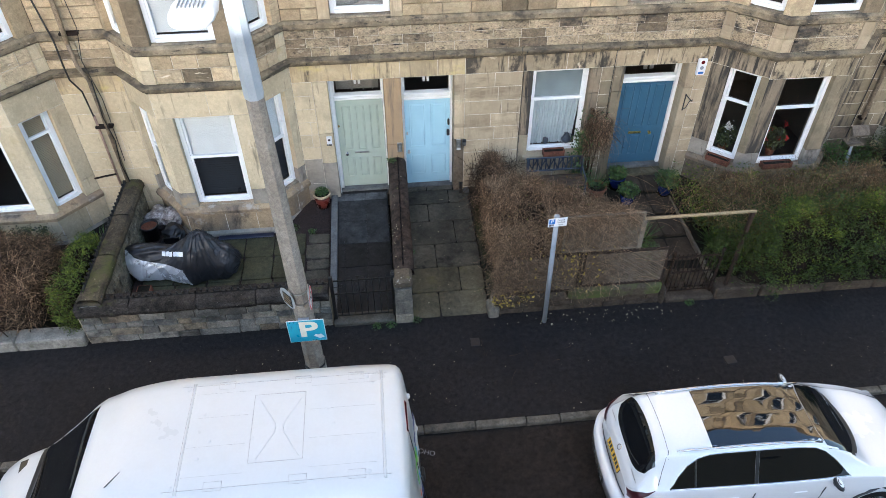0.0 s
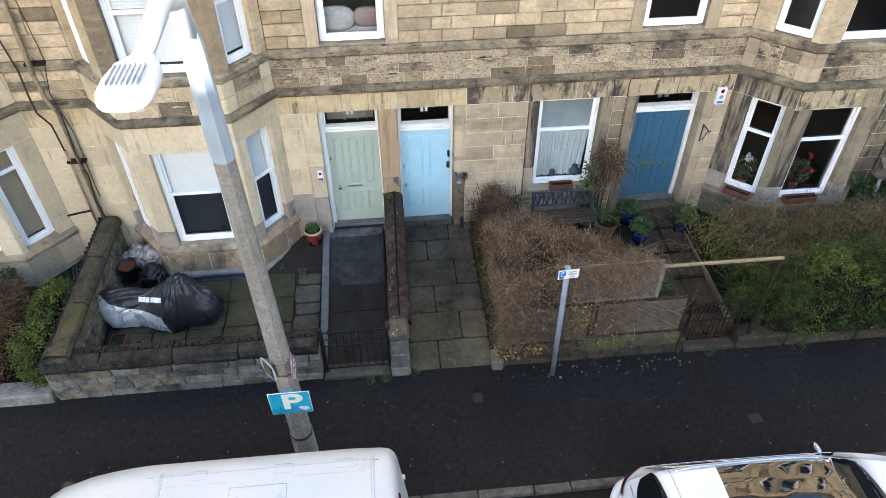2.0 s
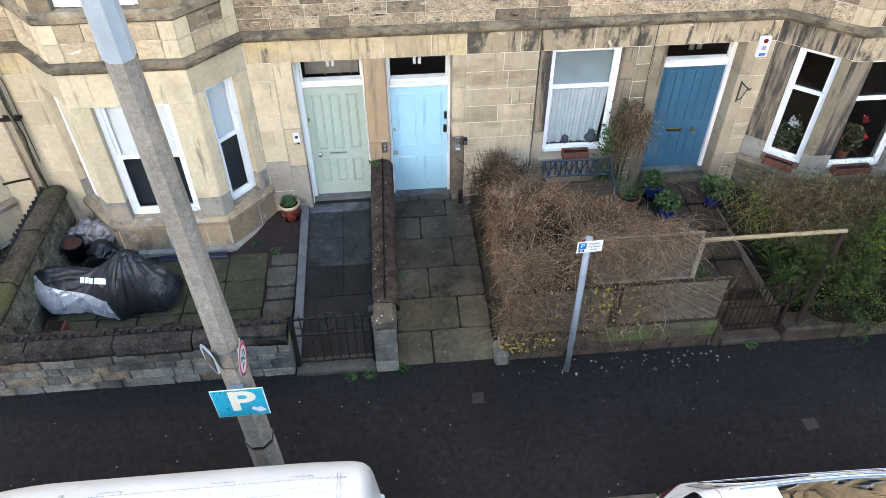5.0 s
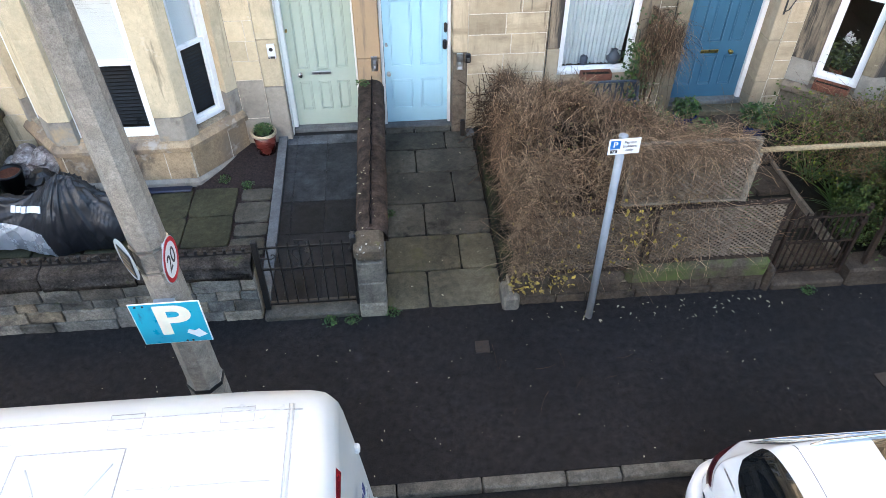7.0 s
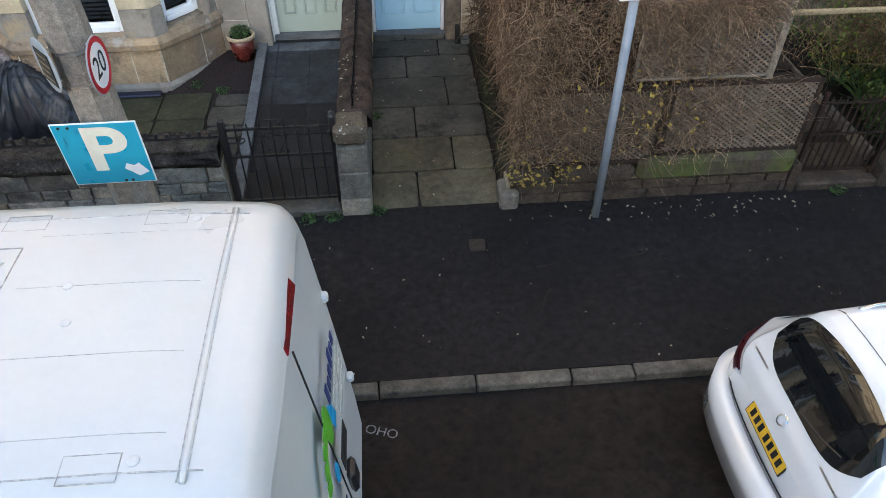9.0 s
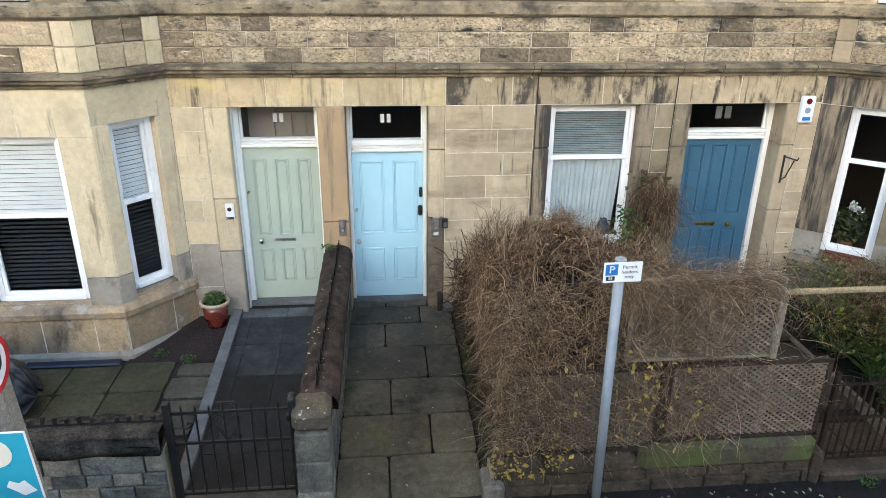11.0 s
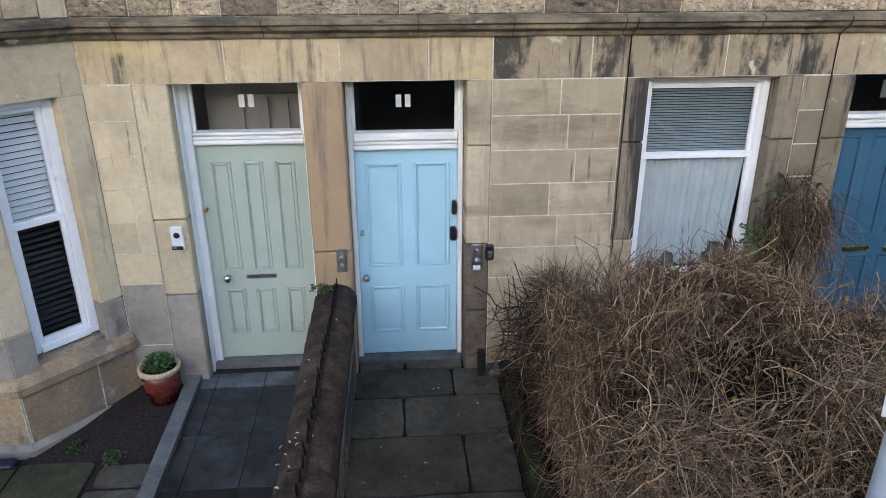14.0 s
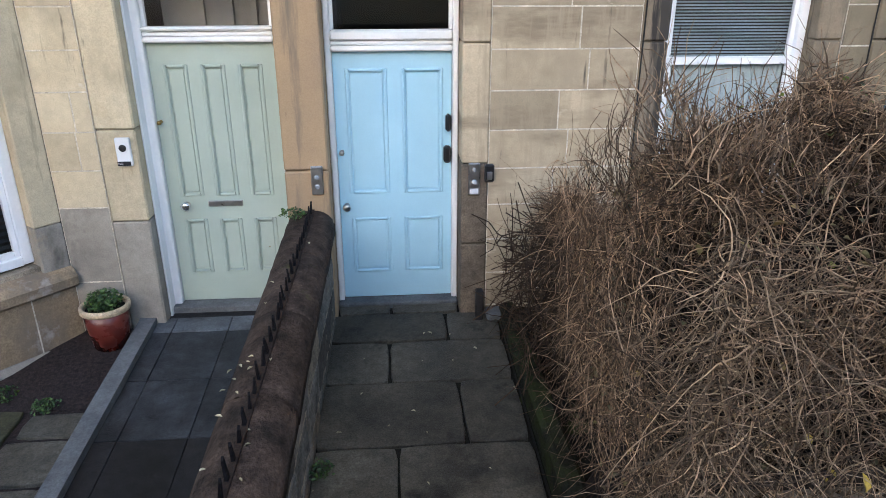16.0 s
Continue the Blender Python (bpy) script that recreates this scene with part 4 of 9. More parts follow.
# rock-faced courses over the cornice, then the first floor's
for a, b in ((BAYS[0][3], BAYS[1][0]), (X_MID, X_EAST), (BAYS[2][3], BAYS[3][0])):
    face_stones(near, base, a, b, Z_ROCK, Z_BAND, 0.17, (0.3, 0.62), rock_buff if a < -2 else rock_stone, rough=0.022, name="rock_faced_block", joint=0.009)
rest = G()
for a, b in ((BAYS[0][3], BAYS[1][0]), (X_MID, X_EAST), (BAYS[2][3], BAYS[3][0])):
    face_stones(near, base, a, b, Z_SILL + 0.0, Z_SILL + 2.4, 0.2, (0.3, 0.7), rock_rest, rough=0.012, rest=rest,
                holes=[(u - 0.2, v + 0.2, c - 0.05, d + 0.2) for u, v, c, d in upper_holes])
    face_stones(near, base, a, b, Z_SILL + 2.4, TOP, 0.3, (0.4, 0.8), rock_rest, rest=rest,
                holes=[(u - 0.2, v + 0.2, c - 0.05, d + 0.2) for u, v, c, d in upper_holes])
for a, b in ((-30, BAYS[0][0]), (BAYS[3][3], 30)):
    face_stones(near, base, a, b, 0.1, TOP, 0.5, (0.8, 1.6), rock_rest, rest=rest, holes=[(u - 0.2, v + 0.2, c - 0.05, d + 0.2) for u, v, c, d in upper_holes if a < u < b])

for n in range(4):
    zs = BAY_SILL[n]
    for k in range(3):
        m, ln, holes = BAY_WIN_F[n, k]
        u0, u1, zlo, zhi = holes[0]
        # jambs of the ground-floor bay: a dressed base block, then the shaft
        for a, b in ((0.0, u0), (u1, ln)):
            for za, zb in ((zs - 0.06, zs + 0.3), (zs + 0.3, zhi)):
                h = G().box(a - (a + b) / 2, b - (a + b) / 2, -0.004, THICK - 0.05, za - (za + zb) / 2 + 0.002, zb - (za + zb) / 2 - 0.002, 0.008)
                part("bay_jamb_stone", h, cement_patch if zb < 1.5 and n == 1 else buff_ashlar if n < 2 else cement_patch if zb < 1.5 else streaked_ashlar if k == 2 or a == 0 else east_ashlar, near, at=m @ Matrix.Translation(((a + b) / 2, 0, (za + zb) / 2)))
        face_stones(near, m, 0, ln, 0.22, zs - 0.19, zs - 0.41, (0.45, 0.8), buff_ashlar if n == 0 else dirty_ashlar if n == 1 else soot_shade_stone, name="apron_stone", proud=0.02)
        face_stones(near, m, 0, ln, zhi, Z_CORNICE, Z_CORNICE - zhi, (0.6, 1.0), buff_ashlar if n < 2 else streaked_ashlar if k == 0 else frieze_sooty, name="frieze_block")
        for a, b in ((0.0, 0.2), (ln - 0.2, ln)):
            for z in (Z_ROCK, Z_ROCK + 0.25):
                h = G().box(-0.098, 0.098, -0.012, CORE + 0.005, 0.003, 0.247, 0.006)
                part("quoin_stone", h, buff_ashlar if n < 2 else ashlar, near, at=m @ Matrix.Translation(((a + b) / 2, 0, z)))
        face_stones(near, m, 0.2, ln - 0.2, Z_ROCK, Z_BAND, 0.25, (0.25, 0.5), rock_buff if n < 2 else rock_stone, rough=0.02, name="rock_faced_block", joint=0.012)
        for s in range(3):
            zb = 4.05 + s * STOREY
            for a, b in ((0.0, u0), (u1, ln)):
                h = G().box(a, b, -0.004, THICK - 0.05, zb - 0.04, zb + 1.8, 0.008).xf(m)
                rest.add(h.v, h.f)
            face_stones(near, m, 0, ln, zb + 1.8, zb + STOREY - 0.04, 0.3, (0.5, 0.9), rock_rest, rest=rest)
part("upper_stones", rest, rock_rest, near, "coursed sandstone blocks of the upper storeys", kind="stuff")


def run_path():
    """The line of the front with its bays, from left to right."""
    pts = [(-30, WALL)]
    for n in range(4):
        pts += bay_line(n)
    return pts + [(30, WALL)]


def moulding(name, prof, material, label):
    return tagged(part(name, G().sweep(prof, run_path()), material, mend=True), label, "trim", kind="structure")


moulding("cornice_trim", [(-0.02, Z_CORNICE), (0.03, Z_CORNICE), (0.04, Z_CORNICE + 0.03), (0.085, Z_CORNICE + 0.055), (0.09, Z_CORNICE + 0.085), (0.115, Z_CORNICE + 0.095),
                          (0.115, Z_CORNICE + 0.125), (0.02, Z_ROCK), (-0.02, Z_ROCK)], cornice_stone, "sooty moulded stone cornice above the doors")
CORNICE = [(-0.02, Z_CORNICE), (0.033, Z_CORNICE - 0.001), (0.043, Z_CORNICE + 0.029), (0.088, Z_CORNICE + 0.054), (0.093, Z_CORNICE + 0.084), (0.118, Z_CORNICE + 0.094), (0.118, Z_CORNICE + 0.127), (0.02, Z_ROCK + 0.002)]
cj = thing("cornice_joint_trim", (0, 0, 0), "dark open joints between the cornice stones", "joint", kind="structure")
x = -1.35
while x < 5.8:
    part("open_joint", G().sweep(CORNICE, [(x, WALL), (x + 0.007, WALL)]), black_gap, cj, mend=True)
    x += rng.uniform(0.7, 1.25)
moulding("string_course_trim", [(-0.02, Z_BAND), (0.02, Z_BAND), (0.055, Z_BAND + 0.03), (0.06, Z_BAND + 0.12), (0.02, Z_SILL), (-0.02, Z_SILL)], cornice_stone,
         "weathered stone string course below the first-floor windows")
for s in range(1, 3):
    z = 4.04 + s * STOREY
    moulding("upper_course_trim", [(-0.02, z - 0.14), (0.05, z - 0.12), (0.06, z), (-0.02, z)], cornice_stone, "stone sill course of an upper storey")
moulding("eaves_trim", [(-0.02, TOP - 0.35), (0.05, TOP - 0.3), (0.3, TOP - 0.1), (0.32, TOP + 0.02), (-0.02, TOP + 0.02)], cornice_stone, "moulded stone eaves cornice")
for n in range(4):
    pts, zs = bay_line(n), BAY_SILL[n]
    g = G().sweep([(-0.02, zs - 0.19), (0.045, zs - 0.19), (0.075, zs - 0.17), (0.085, zs - 0.1), (0.04, zs - 0.05), (-0.1, zs), (-0.12, zs - 0.19)], pts)
    tagged(part("bay_sill", g, dirty_ashlar, mend=True), "projecting sandstone sill course round the bay", "sill", kind="structure")
    g = G().sweep([(-0.02, 0.0), (0.07, 0.0), (0.07, 0.2), (0.035, 0.24), (-0.02, 0.24)], pts)
    tagged(part("bay_plinth", g, cement_patch, mend=True), "worn grey stone plinth round the bay", "plinth", kind="structure")
# sill under the small window
g = G().box(-0.62, 0.62, -0.09, 0.2, -0.08, 0.0, 0.01)
tagged(part("window_sill", g, ashlar, at=(3.205, WALL, 1.08)), "long sandstone sill below the small window", "sill", kind="structure")


# ---- windows ----
def window(name, m, u0, u1, z0, z1, mid, label, deep=0.13, frame_w=0.075, upper=None, lower=None, bottom=0.11):
    """A sash window set deep in its opening: frame, two sashes, panes, and what hangs behind it."""
    c = (u0 + u1) / 2
    w = thing(name, (0, 0, 0), label, "window", kind="structure")
    w.matrix_basis = m @ Matrix.Translation((c, 0, z0))
    a, b, hgt, zm = u0 - c, u1 - c, z1 - z0, mid - z0
    f = G()
    f.box(a, a + frame_w, deep, deep + 0.09, 0, hgt, 0.006).box(b - frame_w, b, deep, deep + 0.09, 0, hgt, 0.006)
    f.box(a + frame_w, b - frame_w, deep, deep + 0.09, hgt - frame_w * 0.8, hgt, 0.006)
    f.box(a + frame_w, b - frame_w, deep - 0.015, deep + 0.09, 0, bottom * 0.6, 0.006)
    part("window_frame", f, white_pvc, w)
    s = G()
    i = frame_w
    t = 0.038
    s.box(a + i, a + i + t, deep + 0.012, deep + 0.05, bottom * 0.6, zm, 0.004).box(b - i - t, b - i, deep + 0.012, deep + 0.05, bottom * 0.6, zm, 0.004)
    s.box(a + i + t, b - i - t, deep + 0.012, deep + 0.05, bottom * 0.6, bottom, 0.004).box(a + i, b - i, deep + 0.008, deep + 0.055, zm - 0.02, zm + 0.035, 0.004)
    part("lower_sash", s, white_pvc, w)
    s = G()
    s.box(a + i, a + i + t, deep + 0.04, deep + 0.075, zm + 0.03, hgt - 0.05, 0.004).box(b - i - t, b - i, deep + 0.04, deep + 0.075, zm + 0.03, hgt - 0.05, 0.004)
    s.box(a + i + t, b - i - t, deep + 0.04, deep + 0.075, hgt - 0.095, hgt - 0.05, 0.004)
    part("upper_sash", s, white_pvc, w)
    for za, zb, yy in ((bottom - 0.01, zm - 0.01, deep + 0.03), (zm + 0.02, hgt - 0.08, deep + 0.058)):
        p = G().add([(a + i + t - 0.01, yy, za), (b - i - t + 0.01, yy, za), (b - i - t + 0.01, yy, zb), (a + i + t - 0.01, yy, zb)], [(0, 1, 2, 3)])
        ob = part("pane", p, pane_glass, w)
        ob.visible_shadow = False
    for kind, za, zb in ((lower, bottom, zm), (upper, zm, hgt - 0.05)):
        if kind:
            hang(kind, w, a + i, b - i, deep + 0.09, za, zb)
    return w


def hang(kind, w, a, b, y, za, zb):
    """A blind or a curtain behind a pane."""
    g = G()
    if kind == "curtain":
        n, rows = 120, []
        for z in (zb, (za + zb) / 2, za):
            row = []
            for k in range(n + 1):
                q = k / n
                wave = 0.018 * math.sin(k * 0.83) + 0.012 * math.sin(k * 0.31 + 1) + 0.006 * math.sin(k * 2.1 + z)
                row.append((a + (b - a) * (0.01 + 0.97 * q - (0.07 * q * (zb - z))), y + wave, z))
            rows.append(row)
        part("curtain", g.grid(rows), curtain_cloth, w, "white net curtain gathered in soft folds", smooth=True)
        return
    if kind == "venetian":
        step, tilt, mt, lab = 0.022, 0.55, blind_grey, "closed grey venetian blind"
    elif kind == "pale":
        step, tilt, mt, lab = 0.05, 1.0, blind_white, "closed pale slatted blind"
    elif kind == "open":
        # open slats take the shade of the room as their colour
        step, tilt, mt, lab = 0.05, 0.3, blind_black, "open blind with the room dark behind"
    else:
        step, tilt, mt, lab = 0.03, 0.85, blind_dark, "bronze venetian blind"
    z = zb - step
    hw = 0.023 if step > 0.04 else 0.011
    while z > za:
        dy, dz = hw * math.cos(tilt), hw * math.sin(tilt)
        g.add([(a, y - dy, z - dz), (b, y - dy, z - dz), (b, y + dy, z + dz), (a, y + dy, z + dz)], [(0, 1, 2, 3)])
        z -= step
    part("blind", g, mt, w, lab, kind="stuff")


window("window_1", base, W1[0], W1[1], W1[2], W1[3], 2.22, "white sash window with blind above and net curtain below", upper="venetian", lower="curtain", frame_w=0.058)
count = 2
for n in range(4):
    for k in range(3):
        m, ln, holes = BAY_WIN_F[n, k]
        for s, (u0, u1, z0, z1) in enumerate(holes):
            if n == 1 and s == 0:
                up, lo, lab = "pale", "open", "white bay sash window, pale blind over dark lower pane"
            elif n == 0 and s == 0 and k == 2:
                up, lo, lab = "bronze", "bronze", "white bay sash window with bronze venetian blinds"
            elif n == 1:
                up, lo, lab = "pale", "pale", "white upper bay window with closed white shutters"
            else:
                up, lo, lab = None, None, "white bay sash window onto a dark room"
            if s > 1:
                up = lo = None
            window(f"window_{count}", m, u0, u1, z0, z1, z0 + (z1 - z0) * (BAY_RAIL[n] if s == 0 else 0.5), lab, upper=up, lower=lo, deep=0.1, frame_w=0.075 if n < 2 else 0.055)
            count += 1
for u, v, c, d in upper_holes:
    window(f"window_{count}", base, u, v, c, d, (c + d) / 2, "white upper sash window above the doors", deep=0.1)
    count += 1
    rim = G().box(u - 0.2, u - 0.003, -0.006, 0.02, c - 0.05, d + 0.2, 0.008).box(v + 0.003, v + 0.2, -0.006, 0.02, c - 0.05, d + 0.2, 0.008)
    rim.box(u - 0.003, v + 0.003, -0.006, 0.02, d + 0.003, d + 0.2, 0.008)
    part("window_margin", rim, ashlar, near, at=base)


# ---- doors ----
def door(name, o, y, leaf_top, material, panels, label, frame_mat, left=0.05, right=0.05, bar=0.11, dark_room=True, lining=False):
    """A panelled front door with its frame, transom bar and fanlight. Panels are (x0, x1, z0, z1) on the leaf."""
    u0, u1, z0, z1 = o
    d = thing(name, (u0, WALL + y, z0), label, "door", kind="structure")
    W, Ht, lt = u1 - u0, z1 - z0, leaf_top - z0
    f = G()
    f.box(0.002, left, -0.03, 0.1, -0.05, Ht - 0.002, 0.008).box(W - right, W - 0.002, -0.03, 0.1, -0.05, Ht - 0.002, 0.008)
    f.box(left, W - right, -0.01, 0.1, Ht - 0.03, Ht - 0.002, 0.005)
    part("door_frame", f, frame_mat, d)
    if lining:
        part("lining", G().box(0.001, 0.016, -y + 0.11, -0.032, -0.05, Ht - 0.003, 0.004), frame_mat, d)
    t = G()
    t.box(left, W - right, -0.035, 0.1, lt + 0.005, lt + 0.045, 0.01).box(left, W - right, -0.02, 0.1, lt + 0.048, lt + 0.08, 0.008)
    t.box(left, W - right, -0.045, 0.1, lt + 0.083, lt + bar, 0.012)
    part("transom_bar", t, frame_mat, d)
    s = G()
    e = 0.025
    s.box(left, left + e, 0.02, 0.06, lt + bar, Ht - 0.03, 0.004).box(W - right - e, W - right, 0.02, 0.06, lt + bar, Ht - 0.03, 0.004)
    part("fanlight_frame", s, frame_mat, d)
    p = G().add([(left + e, 0.04, lt + bar), (W - right - e, 0.04, lt + bar), (W - right - e, 0.04, Ht - 0.03), (left + e, 0.04, Ht - 0.03)], [(0, 1, 2, 3)])
    ob = part("fanlight_pane", p, pane_glass, d)
    ob.visible_shadow = False
    # the leaf: stiles and rails round the sunk panels
    lf = G()
    a, b = left + 0.004, W - right - 0.004
    holes = [(left + q[0], left + q[1], q[2], q[3]) for q in panels]
    for c0, c1, ca, cb in cells(a, b, 0.078, lt, holes):
        lf.box(c0, c1, 0.02, 0.065, ca, cb)
    leaf = part("door_leaf", lf, material, d)
    for q in holes:
        pn = G().box(q[0] + 0.001, q[1] - 0.001, 0.034, 0.05, q[2] + 0.001, q[3] - 0.001)
        k = 0.03
        pn.box(q[0] + k, q[1] - k, 0.028, 0.04, q[2] + k, q[3] - k, 0.006)
        r = 0.022
        for bx in ((q[0] - 0.004, q[0] + r, q[2] - 0.004, q[3] + 0.004), (q[1] - r, q[1] + 0.004, q[2] - 0.004, q[3] + 0.004),
                   (q[0] + r, q[1] - r, q[2] - 0.004, q[2] + r), (q[0] + r, q[1] - r, q[3] - r, q[3] + 0.004)):
            pn.box(bx[0], bx[1], 0.012, 0.036, bx[2], bx[3], 0.008)
        part("door_panel", pn, material, leaf)
    th = G().box(0.0, W, -0.1, 0.12, 0.0, 0.072, 0.01)
    part("threshold", th, edging, d, "worn grey stone threshold")
    return d, W


def knob(d, x, z, r, material, label, y=0.02):
    g = G().lathe([(r * 0.8, 0), (r * 0.8, 0.006), (r * 0.4, 0.01), (r * 0.4, 0.03), (r, 0.04), (r, 0.055), (r * 0.6, 0.066)], 16).xf(pose(x, y, z, 90, 0, 0))
    part("knob", g, material, d, label, smooth=True)


def bars(d, x, z, n, material, w=0.045, hgt=0.1, gap=0.075, y=0.03):
    for k in range(n):
        part("number_bar", G().box(x + k * gap - w / 2, x + k * gap + w / 2, y, y + 0.006, z - hgt / 2, z + hgt / 2), material, d, "plain bar in place of a number")


def three(w, lo, hi, m=0.1, gap=0.095):
    pw = (w - 2 * m - 2 * gap) / 3
    return [(m + k * (pw + gap), m + k * (pw + gap) + pw, lo, hi) for k in range(3)]


lw = 0.89
d57, W = door("door_1", D57, 0.25, 2.37, sage, three(lw, 0.95, 1.92) + three(lw, 0.32, 0.76), "sage green six-panel front door with white frame", white_paint, left=0.07, right=0.03, lining=True)
knob(d57, 0.2, 0.88, 0.035, chrome, "round chrome knob")
part("letter_plate", G().box(0.36, 0.62, 0.008, 0.022, 0.865, 0.91, 0.004), steel, d57, "long steel letter plate")
knob(d57, 0.1, 1.52, 0.016, brass, "small keyhole cover")
bars(d57, 0.48, 2.42, 2, sign_white)
hall = G().box(0.1, 0.9, 0.42, 0.44, 2.06, 2.55).box(0.38, 0.42, 0.36, 0.41, 2.06, 2.5).box(0.6, 0.63, 0.36, 0.41, 2.06, 2.4).box(0.78, 0.8, 0.36, 0.41, 2.06, 2.4).box(0.38, 0.9, 0.36, 0.41, 2.38, 2.42)
part("hall_screen", hall, room_pale, d57, "pale inner hall screen behind the fanlight")
lw = 0.87
d58, W = door("door_2", D58, 0.25, 2.30, sky_blue, [(0.09, 0.39, 0.96, 1.90), (0.5, 0.80, 0.96, 1.90), (0.09, 0.39, 0.30, 0.76), (0.5, 0.80, 0.30, 0.76)],
              "pale blue four-panel front door with white frame", white_paint, left=0.045, right=0.045, bar=0.15)
knob(d58, 0.1, 0.86, 0.03, steel, "round steel door knob")
knob(d58, 0.085, 1.29, 0.02, steel, "steel door lock")
for z, w2 in ((1.44, 0.045), (1.2, 0.06)):
    part("smart_lock", G().box(0.955 - 0.045 - w2, 0.905, -0.04, 0.02, z, z + 0.13, 0.015), black_plastic, d58, "black rounded plastic lock box")
bars(d58, 0.43, 2.42, 2, sign_white)
d59, W = door("door_3", D59, 0.28, 2.40, teal, three(1.05, 0.95, 1.88, 0.12, 0.1) + three(1.05, 0.28, 0.74, 0.12, 0.1), "teal blue six-panel front door with pale frame", white_paint, left=0.06, right=0.07, bar=0.13)
knob(d59, 0.85, 0.8, 0.033, brass, "round brass knob")
part("letter_plate", G().box(0.42, 0.68, 0.006, 0.022, 0.78, 0.83, 0.004), brass, d59, "brass letter plate")
bars(d59, 0.5, 2.28, 2, steel, 0.08, 0.15, 0.12, y=0.03)


# ---- fixtures on the front ----
def intercom(at, w, h, body, label, dots, mat2):
    t = thing("intercom", at, label, "intercom")
    part("housing", G().box(-w / 2, w / 2, -0.03, 0, 0, h, 0.006), body, t)
    for z, r in dots:
        part("button", G().lathe([(r, 0), (r, 0.006), (r * 0.7, 0.01)], 14).xf(pose(0, -0.03, z, 90, 0, 0)), mat2, t)
    return t


t = intercom((-1.14, WALL - 0.004, 1.57), 0.1, 0.2, sign_white, "white doorbell panel with a round black lens", [(0.13, 0.025)], black_plastic)
part("notice", G().box(-0.05, 0.04, -0.034, -0.03, 0.005, 0.035), sign_black, t, "small black notice strip")
words("notice_text", "NO", 0.022, sign_white, t, pose(-0.028, -0.0345, 0.02, 90, 0, 0))
intercom((0.175, WALL - 0.004, 1.33), 0.085, 0.21, steel, "steel entry phone with two round buttons", [(0.06, 0.018), (0.13, 0.018)], galv)
t = intercom((1.315, WALL - 0.004, 1.30), 0.085, 0.24, steel, "steel entry phone with worn buttons", [(0.1, 0.02), (0.19, 0.014)], galv)
part("nameplate", G().box(-0.03, 0.03, -0.034, -0.03, 0.012, 0.05), sign_white, t)
t = thing("key_safe", (1.425, WALL - 0.004, 1.40), "small black key safe with a grey dial", "key safe")
part("housing", G().box(-0.035, 0.035, -0.045, 0, 0, 0.13, 0.01), black_plastic, t)
part("dial", G().box(-0.02, 0.02, -0.05, -0.044, 0.02, 0.08, 0.004), steel, t)
t = thing("alarm_box", (5.8, WALL - 0.004, 2.67), "white alarm box with faded red and blue marks", "alarm box")
part("housing", G().box(-0.085, 0.085, -0.06, 0, 0, 0.32, 0.012), sign_white, t)
part("red_mark", G().lathe([(0.036, 0), (0.036, 0.004)], 16).xf(pose(0.0, -0.06, 0.26, 90, 0, 0)), red_lens, t)
part("blue_mark", G().lathe([(0.036, 0), (0.036, 0.004)], 16).xf(pose(0.0, -0.06, 0.15, 90, 0, 0)), post_paint, t)
part("blue_bar", G().box(-0.05, 0.05, -0.064, -0.06, 0.03, 0.07), sign_blue, t)
t = thing("wall_bracket", (5.66, WALL, 1.9), "black iron hanging-basket bracket on the wall", "bracket")
part("upright", G().box(-0.012, 0.012, -0.012, 0.002, 0, 0.36), iron, t)
part("arm", G().tube([(0, -0.01, 0.34), (0, -0.28, 0.36), (0, -0.3, 0.4)], 0.009, 6), iron, t)
part("brace", G().tube([(0, -0.01, 0.04), (0, -0.1, 0.1), (0, -0.22, 0.34)], 0.008, 6), iron, t)
# foot scraper beside the blue door
t = thing("boot_scraper", (1.36, WALL - 0.1, 0.30), "black iron post with a grey stone block beside the blue door", "boot scraper")
part("post", G().box(-0.03, 0.03, -0.03, 0.03, 0, 0.26, 0.01), iron, t)
part("stone_foot", G().box(0.06, 0.22, -0.05, 0.1, 0, 0.07, 0.02), edging, t)
# downpipe and cables between the bays
t = thing("downpipe", (-5.06, WALL - 0.08, 0.3), "buff-painted downpipe with cables on the wall", "downpipe")
part("pipe", G().tube([(0.06, 0, 0.6), (0.05, 0, 2.9), (0.0, -0.1, 3.2), (-0.02, -0.1, 3.6)], 0.034, 10), drain_iron, t, smooth=True)
part("upper_pipe", G().tube([(-0.02, -0.1, 3.6), (-0.05, 0, 4.2), (-0.05, 0, TOP - 0.6)], 0.04, 10), pipe_tan, t, "tan painted upper length of pipe", smooth=True)
part("twisted_cable", G().tube([(0.11, -0.02, 0.7), (0.07, -0.05, 1.2), (0.12, -0.03, 1.7), (0.07, -0.05, 2.2), (0.1, -0.03, 2.9)], 0.011, 6), iron, t, smooth=True)
part("pink_pipe", G().tube([(-0.1, 0.02, 0.7), (-0.1, 0.02, 2.2)], 0.022, 8), pipe_pink, t, "short reddish pipe beside the downpipe", smooth=True)
for z in (1.95, 3.7):
    part("pipe_clip", G().box(-0.14, 0.16, -0.03, 0.08, z, z + 0.05, 0.008), rusty, t)
part("cable", G().tube([(-0.1, 0.0, 2.2), (-0.12, -0.02, 2.7), (-0.2, -0.12, 2.98), (-0.2, -0.14, 3.25), (-0.26, 0.0, 3.6), (-0.4, 0.03, 4.6)], 0.016, 6), iron, t, smooth=True)
